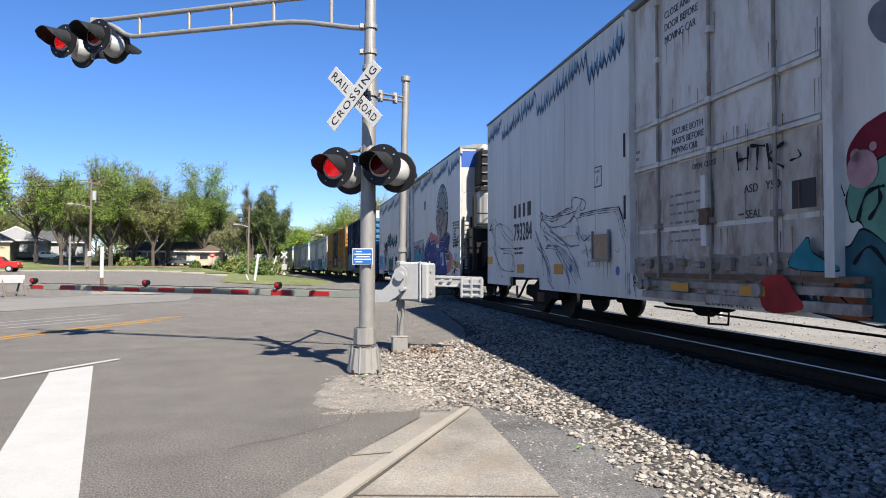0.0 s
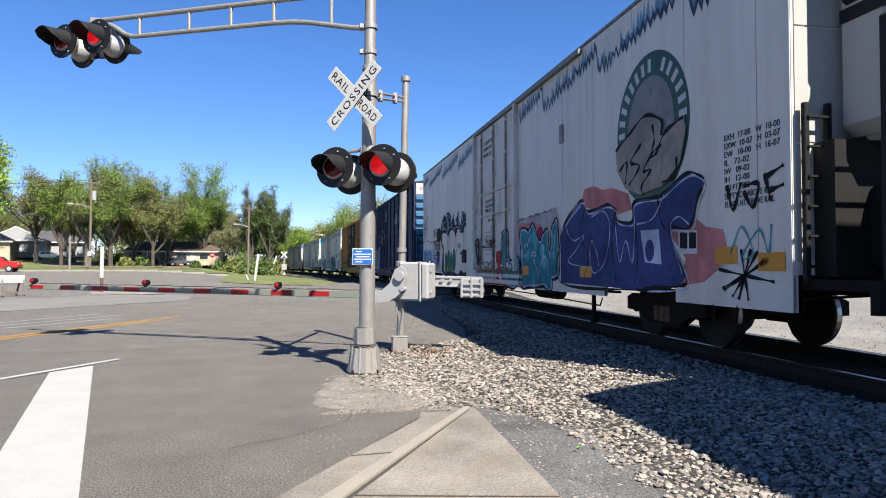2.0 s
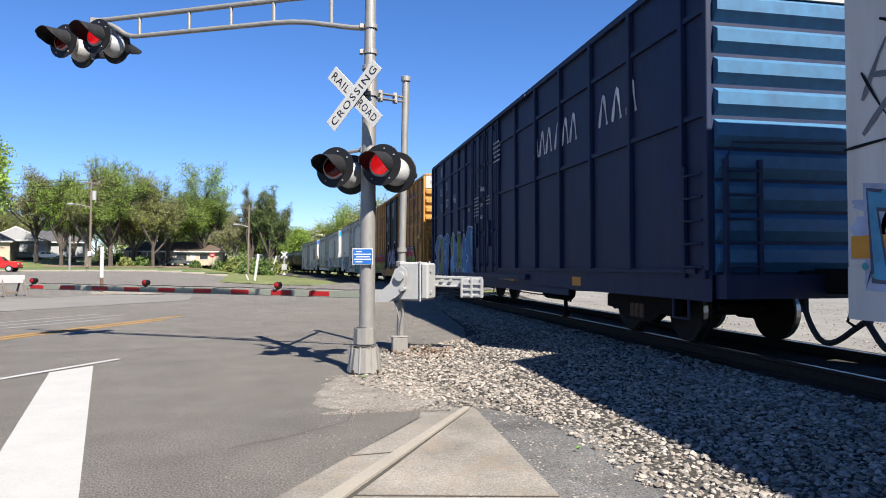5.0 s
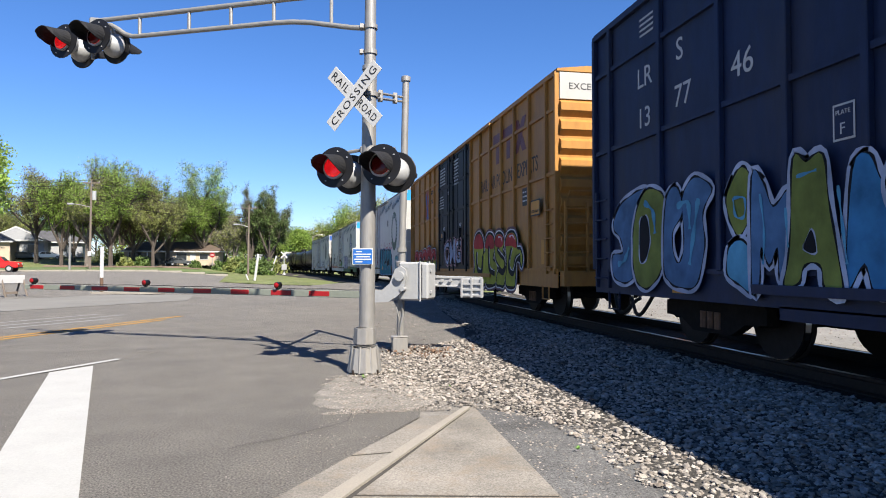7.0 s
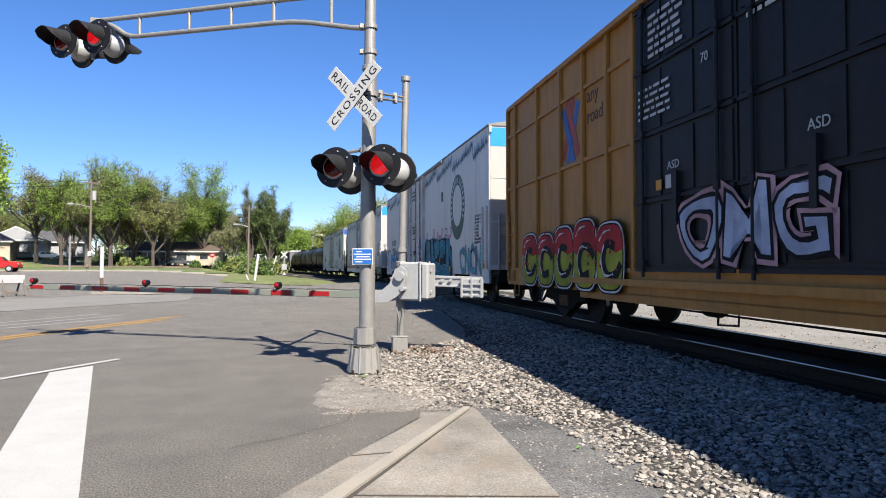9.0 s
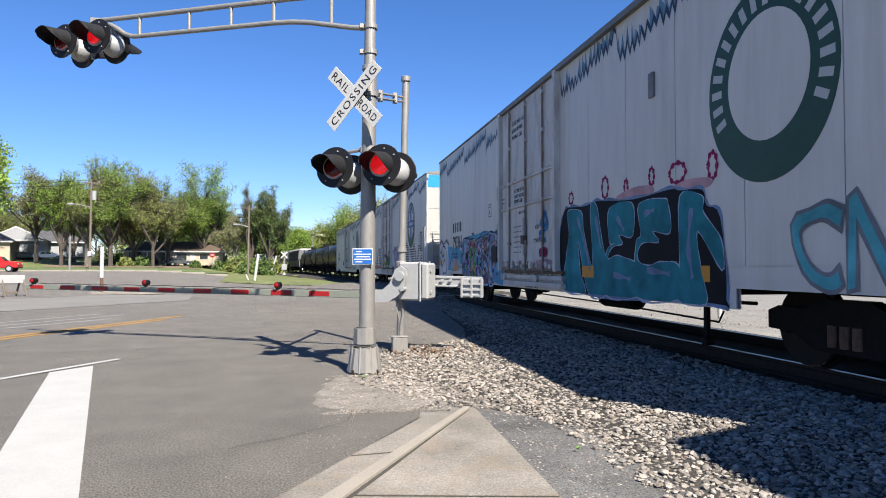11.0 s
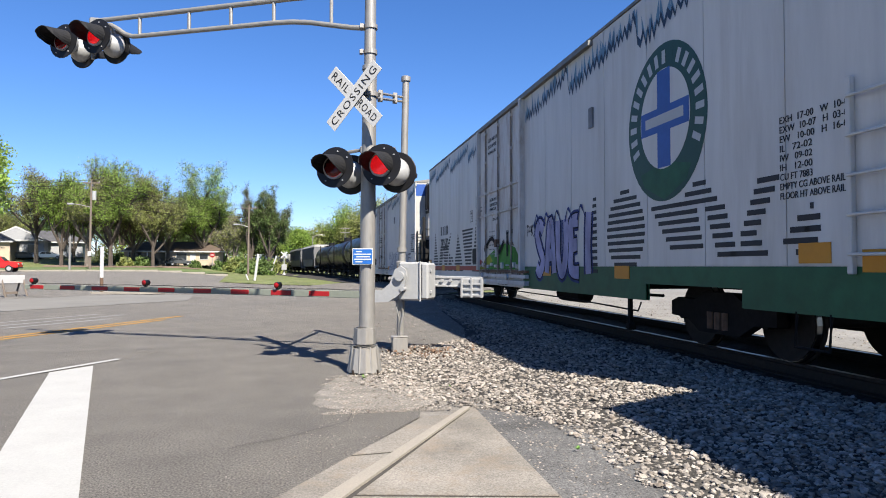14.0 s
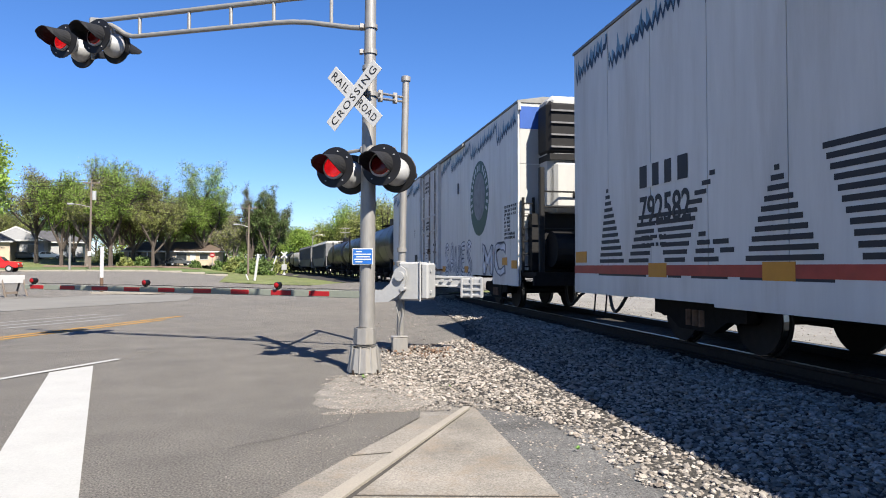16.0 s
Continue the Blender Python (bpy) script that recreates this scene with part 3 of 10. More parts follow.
# blue notice plate
plate_m = pose(-0.02, -0.135, 1.66, 0, 0, -8)
bm = bmesh.new()
box(bm, -0.145, 0.145, -0.004, 0.004, -0.115, 0.115, 0.004, plate_m)
notice = part("notice_plate", bm, M["sign_white"], signal, "blue emergency notice plate with white border")
bm = bmesh.new()
box(bm, -0.134, 0.134, -0.0075, -0.0045, -0.104, 0.104, 0.001, plate_m)
part("blue_field", bm, M["sign_blue"], notice)
for i, (a, b) in enumerate(((-0.09, -0.01), (-0.12, 0.12), (-0.09, 0.10), (-0.12, 0.12), (-0.10, 0.0))):
    bm = bmesh.new()
    z = 0.07 - i * 0.036
    box(bm, a, b, -0.010, -0.008, z - 0.008, z + 0.008, 0, plate_m)
    part("bar", bm, M["sign_white"], notice)

# cantilever of two chords with rungs, reaching over the road
ARM = Vector((-0.868, 0.497, 0)).normalized()


def on_arm(d, z):
    return Vector((0.04, 0, 0)) + ARM * d + Vector((0, 0, z))


canti = new("cantilever")
canti.parent = signal
bm = bmesh.new()
tube(bm, [on_arm(d, z) for d, z in ((-0.1, 5.52), (1.5, 5.58), (3.0, 5.63), (5.1, 5.70))], 0.040, 12)
part("chord", bm, M["galv"], canti)
bm = bmesh.new()
tube(bm, [on_arm(d, z) for d, z in ((0.0, 4.97), (0.25, 5.01), (0.6, 5.09), (0.95, 5.17), (1.25, 5.215), (1.6, 5.24), (2.8, 5.285), (4.15, 5.335), (4.3, 5.345), (4.45, 5.40), (4.6, 5.50), (4.75, 5.59), (5.1, 5.64))], 0.038, 12)
part("chord", bm, M["galv"], canti)
for d in (0.58, 1.57, 2.35, 3.15, 4.15):
    bm = bmesh.new()
    rod(bm, on_arm(d, 5.10 if d < 1 else 5.18 + 0.035 * d), on_arm(d, 5.53 + 0.032 * d), 0.028, None, 10)
    part("rung", bm, M["galv"], canti)
for d in (3.45,):
    for z in (5.28, 5.62):
        for o in (-0.07, 0.0, 0.07):
            bm = bmesh.new()
            rod(bm, on_arm(d + o, z), on_arm(d + o, z + 0.055), 0.02, None, 6)
            part("bolt", bm, M["silver"], canti)
bm = bmesh.new()
box(bm, -0.08, 0.08, -0.08, 0.08, 5.60, 5.74, 0.02, Matrix.Translation(on_arm(5.1, 0)))
rod(bm, on_arm(5.15, 5.7), on_arm(5.15, 5.05), 0.03)
part("lamp_bracket", bm, M["galv"], canti)
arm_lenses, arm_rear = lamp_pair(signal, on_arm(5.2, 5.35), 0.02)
bm = bmesh.new()
tube(bm, [(0.16, 0.02, 2.75), (0.17, 0.02, 2.4), (0.14, 0.01, 2.1), (0.10, -0.03, 1.9)], 0.012, 6)
part("cable", bm, M["cable"], signal)

# ---- gate ----
GATE = Vector((1.44, 11.89, land(1.44, 11.89)))
gate = thing("crossing_gate", "lowered crossing gate with red and white arm on slim mast", "crossing gate", m=pose(GATE.x, GATE.y, 0))
GZ = GATE.z
bm = bmesh.new()
tube(bm, [(0.0, 0, GZ), (0.02, 0, 1.0), (0.10, 0, 4.90)], [0.068, 0.066, 0.062], 18)
part("mast", bm, M["galv"], gate, "weathered aluminium gate mast")
bm = bmesh.new()
tube(bm, [(0.10, 0, 4.88), (0.10, 0, 4.96), (0.10, 0, 4.97)], [0.085, 0.085, 0.07], 18)
part("cap", bm, M["galv"], gate)
bm = bmesh.new()
tube(bm, [(0.02, 0, 1.52), (0.02, 0, 1.60), (0.02, 0, 1.62)], [0.10, 0.10, 0.08], 16)
tube(bm, [(0.03, 0, 1.78), (0.03, 0, 1.86)], [0.088, 0.088], 16)
part("collar", bm, M["galv"], gate)
bm = bmesh.new()
rod(bm, (0.0, 0, GZ + 0.0), (0.0, 0, GZ + 0.04), 0.13, None, 8)
part("foot", bm, M["galv"], gate)
# strut from the tall mast to the gate mast
bm = bmesh.new()
a, b = Vector((-0.74, -2.28, 4.02)), Vector((0.03, 0.0, 4.55))
for dz in (-0.04, 0.04):
    rod(bm, a + Vector((0, 0, dz)), b + Vector((0, 0, dz)), 0.022, None, 8)
for k in (0.3, 0.75):
    p = a.lerp(b, k)
    box(bm, p.x - 0.04, p.x + 0.04, p.y - 0.04, p.y + 0.04, p.z - 0.09, p.z + 0.09, 0.01)
part("strut", bm, M["galv"], gate)
GM = pose(0.10, -0.02, 1.27, 0, 0, -29)
mech = new("gate_mechanism")
mech.parent = gate
mech["label"] = "silver-painted gate mechanism box"
bm = bmesh.new()
box(bm, -0.05, 0.36, -0.22, 0.22, -0.35, 0.33, 0.03, GM)
part("case", bm, M["silver"], mech)
bm = bmesh.new()
box(bm, 0.365, 0.50, -0.21, 0.21, -0.33, 0.31, 0.03, GM)
part("cover", bm, M["silver"], mech)
for z in (-0.2, 0.18):
    bm = bmesh.new()
    box(bm, 0.50, 0.525, -0.10, -0.05, z - 0.03, z + 0.03, 0.006, GM)
    part("latch", bm, M["silver"], mech)
bm = bmesh.new()
tube(bm, [GM @ Vector((0.36, -0.23, 0.34)), GM @ Vector((0.365, -0.235, -0.36))], 0.018, 8)
tube(bm, [GM @ Vector((0.37, 0.23, 0.34)), GM @ Vector((0.37, 0.235, -0.36))], 0.018, 8)
part("flange", bm, M["silver"], mech)
# pivot casting that carries the arm
def casting(side):
    bm = bmesh.new()
    outline = [(-0.10, 0.17), (0.0, 0.23), (0.10, 0.17), (0.12, 0.05), (0.08, -0.12), (-0.02, -0.28), (-0.22, -0.40), (-0.50, -0.42), (-0.56, -0.40), (-0.56, -0.20), (-0.34, -0.19), (-0.20, -0.08)]
    prism(bm, outline[::-1], 0.05, GM @ Matrix(((1, 0, 0, 0.02), (0, 0, -1, side), (0, 1, 0, 0.03), (0, 0, 0, 1))))
    return part("pivot_arm", bm, M["silver"], mech, "cast pivot arm")


casting(-0.27)
casting(0.32)
bm = bmesh.new()
rod(bm, GM @ Vector((0.02, -0.38, 0.08)), GM @ Vector((0.02, 0.34, 0.08)), 0.085, None, 18)
rod(bm, GM @ Vector((0.06, -0.34, -0.14)), GM @ Vector((0.06, -0.2, -0.14)), 0.045, None, 12)
part("pivot_hub", bm, M["silver"], mech)
# counterweight arms
for yy in (0.24,):
    bm = bmesh.new()
    box(bm, 0.10, 1.36, yy - 0.03, yy + 0.03, 0.05, 0.10, 0.008, GM @ pose(0, 0, 0.0, 0, 1.5))
    box(bm, 0.10, 1.36, yy - 0.03, yy + 0.03, -0.10, -0.06, 0.008, GM @ pose(0, 0, 0.0, 0, 1.5))
    box(bm, 0.10, 1.36, yy - 0.01, yy + 0.01, -0.10, 0.10, 0.0, GM @ pose(0, 0, 0.0, 0, 1.5))
    arm_ob = part("counterweight_arm", bm, M["silver"], mech)
    for xx in (0.62, 0.78, 1.0, 1.22):
        bm = bmesh.new()
        rod(bm, GM @ Vector((xx, yy - 0.06, 0.0)), GM @ Vector((xx, yy + 0.06, 0.0)), 0.03, None, 8)
        part("bolt", bm, M["silver"], arm_ob)
bm = bmesh.new()
box(bm, 1.00, 1.40, 0.12, 0.18, -0.30, 0.04, 0.015, GM)
for zz in (-0.26, -0.16, -0.06):
    box(bm, 1.02, 1.38, 0.09, 0.12, zz - 0.02, zz + 0.02, 0.006, GM)
for xx in (1.02, 1.2, 1.38):
    box(bm, xx - 0.02, xx + 0.02, 0.085, 0.12, -0.30, 0.05, 0.006, GM)
part("counterweight", bm, M["silver"], mech, "silver-painted counterweight")
bm = bmesh.new()
tube(bm, [(0.02, -0.06, 0.94), (0.03, -0.10, 0.8), (0.04, -0.10, 0.65), (0.0, -0.10, 0.45), (-0.01, -0.10, 0.24)], 0.022, 8)
tube(bm, [(-0.05, -0.07, 0.94), (-0.08, -0.09, 0.8), (-0.03, -0.10, 0.6), (-0.04, -0.10, 0.24)], 0.014, 8)
part("conduit", bm, M["galv"], gate)
bm = bmesh.new()
box(bm, -0.16, 0.11, -0.26, -0.06, GZ + 0.0, GZ + 0.27, 0.012)
box(bm, -0.17, 0.12, -0.27, -0.05, GZ + 0.27, GZ + 0.29, 0.008)
part("junction_box", bm, M["galv"], gate, "grey junction box at the foot of the mast")

# the arm itself
A0 = GM @ Vector((-0.50, 0.02, -0.27))
A1 = Vector((-6.90 - GATE.x, 16.95 - GATE.y, 1.06))
adir = (A1 - A0).normalized()
alen = (A1 - A0).length
AQ = Matrix.Translation(A0) @ adir.to_track_quat("X", "Z").to_matrix().to_4x4()
arm = new("gate_arm")
arm.parent = gate
arm["label"] = "long red and white striped gate arm"
reds = [(1.06, 1.50), (1.90, 2.35), (2.87, 3.30), (3.78, 4.22), (4.71, 5.14), (5.64, 6.07), (6.53, 6.99), (7.49, 7.93), (8.44, 8.85)]
stripes, x = [], 0.0
for r0, r1 in reds:
    stripes += [("arm_white", x, r0), ("arm_red", r0, r1)]
    x = r1
stripes.append(("arm_white", x, 9.03))
alen = 9.03
for mat, x0, x1 in stripes:
    h = 0.066 - 0.012 * x0 / alen
    bm = bmesh.new()
    box(bm, x0 + 0.001, x1 - 0.001, -0.02, 0.02, -h, h, 0.006, AQ)
    seg = part("arm_segment", bm, M["arm_white"], arm, "pale band")
    if mat == "arm_red":
        bm = bmesh.new()
        box(bm, x0, x1, -0.0235, 0.0235, -h * 0.72, h * 0.72, 0.004, AQ)
        part("red_sheeting", bm, M["arm_red"], seg, "red reflective band")
for d in (8.76, 5.48, 2.2):
    bm = bmesh.new()
    box(bm, d - 0.04, d + 0.04, -0.03, 0.03, 0.06, 0.10, 0.006, AQ)
    lampb = part("arm_lamp", bm, M["black_paint"], arm, "small red gate arm lamp")
    bm = bmesh.new()
    rod(bm, AQ @ Vector((d, -0.06, 0.145)), AQ @ Vector((d, 0.06, 0.145)), 0.058, None, 16)
    part("lamp_body", bm, M["black_paint"], lampb)
    for s in (-1, 1):
        bm = bmesh.new()
        tube(bm, [AQ @ Vector((d, s * 0.06, 0.145)), AQ @ Vector((d, s * 0.08, 0.145)), AQ @ Vector((d, s * 0.09, 0.145))], [0.052, 0.045, 0.02], 14)
        part("lens", bm, M["red_lamp"], lampb, "red lens")
bm = bmesh.new()
tube(bm, [AQ @ Vector((alen * k, 0.0, 0.085 + 0.008 * math.sin(k * 60))) for k in [i / 40 for i in range(1, 40)]], 0.007, 5)
part("arm_cable", bm, M["cable"], arm)

# weeds and dry leaves in the gravel
rw = random.Random(3)
M["weed"] = material("weed_green", (0.0955, 0.1911, 0.0367), 0.7, 0, 20, 0.2)
M["dry_leaf"] = material("dry_leaf", (0.11, 0.065, 0.04), 0.85, 0, 20, 0.3, island=0.4)
for wx, wy, n, s in ((2.08, 5.15, 14, 0.042), (1.62, 8.1, 8, 0.05), (0.6, 8.95, 10, 0.06)):
    bm = bmesh.new()
    for _ in range(n):
        a, t = rw.uniform(0, 6.28), rw.uniform(0.3, 1.2)
        d = Vector((math.cos(a), math.sin(a), t)).normalized() * s * rw.uniform(0.6, 1.2)
        sd = d.cross(Vector((0, 0, 1))).normalized() * s * 0.16
        bm.faces.new([bm.verts.new(v) for v in (Vector((0, 0, 0)), d * 0.6 + sd, d, d * 0.6 - sd)])
    o = part("weed", bm, M["weed"])
    o.matrix_basis = pose(wx, wy, land(wx, wy) + 0.03)
    tagged(o, "small green weed growing in the gravel", "weed", "weeds")
bm = bmesh.new()
for _ in range(230):
    x, y = rw.gauss(1.75, 0.42), rw.gauss(11.5, 0.4)
    m = pose(x, y, land(x, y) + rw.uniform(0.03, 0.07), rw.uniform(-50, 50), rw.uniform(-50, 50), rw.uniform(0, 360))
    s = rw.uniform(0.018, 0.045)
    bm.faces.new([bm.verts.new(m @ Vector(v)) for v in ((-s, 0, 0), (0, -s * 0.5, 0), (s, 0, 0.008), (0, s * 0.5, 0))])
tagged(part("dry_leaves", bm, M["dry_leaf"]), "dry brown leaves caught in the gravel", "dry leaves", "", "stuff")


# ---- train ----
M["car_white"] = material("dirty_white_paint", (0.499, 0.483, 0.46), 0.5, 0, 5, 0.07, 0.4, 0.05, 30, (0.33, 0.29, 0.245), 0.6, 1.1, (1, 1, 0.13))
# white for the sun-facing ends, its colour toned down to offset the sun
M["end_white"] = material("sun_toned_end_white", (0.31, 0.308, 0.295), 0.45, 0, 5, 0.04, 0.5, 0.03, 30, (0.4042, 0.3822, 0.3381), 0.35, 1.2, (1, 1, 0.3))
M["door_white"] = material("rust_streaked_white", (0.47, 0.455, 0.435), 0.55, 0, 6, 0.12, 0.5, 0.08, 30, (0.24, 0.15, 0.09), 0.7, 2.6, (1, 1, 0.35))
M["rust_sill"] = material("rusted_white_sill", (0.26, 0.22, 0.19), 0.75, 0, 7, 0.3, 1.2, 0.15, 30, (0.075, 0.035, 0.02), 0.95, 3.0, (1, 1, 0.6))
M["door_worn"] = material("rust_worn_white", (0.33, 0.295, 0.26), 0.6, 0, 6, 0.25, 0.8, 0.1, 30, (0.085, 0.038, 0.02), 1.0, 1.8, (1, 1, 0.4))
M["rod_grime"] = material("grimy_rod", (0.217, 0.186, 0.16), 0.7, 0.1, 9, 0.3, 2, 0.1, 40, (0.14, 0.08, 0.05), 0.8, 3, (1, 1, 0.4))
M["rusty"] = material("rusty_steel", (0.109, 0.0672, 0.0448), 0.85, 0.1, 12, 0.3, 1)
M["under"] = material("grimy_black_steel", (0.00893, 0.00798, 0.00768), 0.85, 0.0, 12, 0.3, 1, spec=0.12)
M["wheel"] = material("wheel_steel", (0.0167, 0.0141, 0.0128), 0.75, 0.1, 12, 0.2, spec=0.2)
M["tread"] = material("polished_tread", (0.288, 0.281, 0.275), 0.3, 1.0, 12, 0.1)
M["roof_grey"] = material("grey_roof", (0.1551, 0.1507, 0.1411), 0.6, 0.2, 6, 0.15, 0.6)
M["frame_black"] = material("car_end_black", (0.00768, 0.00736, 0.00768), 0.65, 0, 10, 0.25, spec=0.2)
M["navy"] = material("navy_paint", (0.006, 0.014, 0.046), 0.65, 0, 6, 0.2, 0.5, 0.06, 30, (0.03, 0.03, 0.04), 0.5, 1.2, (1, 1, 0.3), spec=0.3)
M["end_blue"] = material("faded_blue_end", (0.032, 0.109, 0.211), 0.6, 0, 6, 0.15, 0.6, 0.05, 30, (0.03, 0.05, 0.09), 0.5, 1.2)
M["ttx_yellow"] = material("faded_yellow_paint", (0.31, 0.145, 0.031), 0.6, 0, 6, 0.16, 0.5, 0.06, 30, (0.20, 0.11, 0.05), 0.6, 1.0, (1, 1, 0.3))
M["door_black"] = material("black_door_paint", (0.009, 0.009, 0.0115), 0.6, 0, 8, 0.3, 0.6, spec=0.25)
M["tank_black"] = material("tank_black", (0.00893, 0.00893, 0.00964), 0.38, 0, 4, 0.3, 0.5, 0, 30, (0.03, 0.028, 0.026), 0.5, 1.0)
M["tank_white"] = material("tank_white", (0.3109, 0.3058, 0.2918), 0.5, 0, 4, 0.1, 0.5)
M["hopper_grey"] = material("hopper_grey", (0.103, 0.103, 0.106), 0.6, 0, 4, 0.15, 0.5)
M["orange_plate"] = material("orange_reflector", (0.448, 0.192, 0.0128), 0.5, vary=0.06)
M["stripe_blue"] = material("end_stripe_blue", (0.0192, 0.064, 0.243), 0.5, vary=0.06)
M["stripe_cyan"] = material("end_stripe_bright_blue", (0.0128, 0.192, 0.48), 0.5, vary=0.06)
M["ice_navy"] = material("icicle_navy", (0.012, 0.022, 0.045), 0.5, vary=0.2)
M["ice_blue"] = material("icicle_blue", (0.103, 0.192, 0.269), 0.5, vary=0.15)
M["logo_green"] = material("logo_green", (0.0128, 0.048, 0.032), 0.5, vary=0.1)
M["logo_blue"] = material("logo_blue", (0.0256, 0.0768, 0.269), 0.5, vary=0.08)
M["logo_grey"] = material("logo_grey", (0.153, 0.153, 0.16), 0.6, 0, 5, 0.2)
M["stencil"] = material("stencil_black", (0.0192, 0.0192, 0.0224), 0.6, vary=0.1)
M["stencil_white"] = material("stencil_white", (0.397, 0.397, 0.397), 0.6, vary=0.1)
M["band_green"] = material("band_green", (0.0128, 0.0736, 0.032), 0.55, 0, 5, 0.2, 0.8)
M["band_red"] = material("band_red", (0.269, 0.0384, 0.0224), 0.55, 0, 5, 0.15)
M["maroon"] = material("maroon", (0.103, 0.016, 0.0192), 0.5)
M["rust_paint"] = material("rust_stain", (0.17, 0.085, 0.045), 0.85, 0, 14, 0.35, 1.5, 0.1, 40)
M["tan_board"] = material("tan_board", (0.30, 0.20, 0.115), 0.7, 0, 9, 0.2, 0.8, 0.1, 40, (0.2, 0.14, 0.1), 0.5, 2.0)
PAINT = {k: material("spray_" + k, tuple(x * 0.66 for x in v), 0.7, 0, 2.2, 0.34, 0.7, spec=0.12) for k, v in dict(navyblue=(0.09, 0.19, 0.36), ink=(0.11, 0.12, 0.17), pencil=(0.22, 0.23, 0.29), deepblue=(0.045, 0.06, 0.2), coral=(0.52, 0.2, 0.2), stone=(0.33, 0.29, 0.27), steel=(0.2, 0.29, 0.45), 
    teal=(0.03, 0.24, 0.30), black=(0.012, 0.012, 0.016), violet=(0.05, 0.06, 0.24), aqua=(0.10, 0.40, 0.46), green=(0.03, 0.16, 0.09), leaf=(0.10, 0.30, 0.06),
    red=(0.45, 0.04, 0.04), pink=(0.56, 0.34, 0.37), lime=(0.36, 0.38, 0.05), ice=(0.46, 0.52, 0.68), lilac=(0.42, 0.40, 0.58), blue=(0.05, 0.22, 0.45), sky=(0.12, 0.38, 0.58),
    white=(0.72, 0.72, 0.74), grey=(0.20, 0.21, 0.24), redwine=(0.24, 0.02, 0.04), mint=(0.16, 0.36, 0.27), deepteal=(0.035, 0.11, 0.14), rust=(0.30, 0.10, 0.05), fog=(0.46, 0.44, 0.46), plum=(0.16, 0.09, 0.10), cherry=(0.30, 0.02, 0.10), olive=(0.22, 0.26, 0.06)).items()}
rg = random.Random(21)


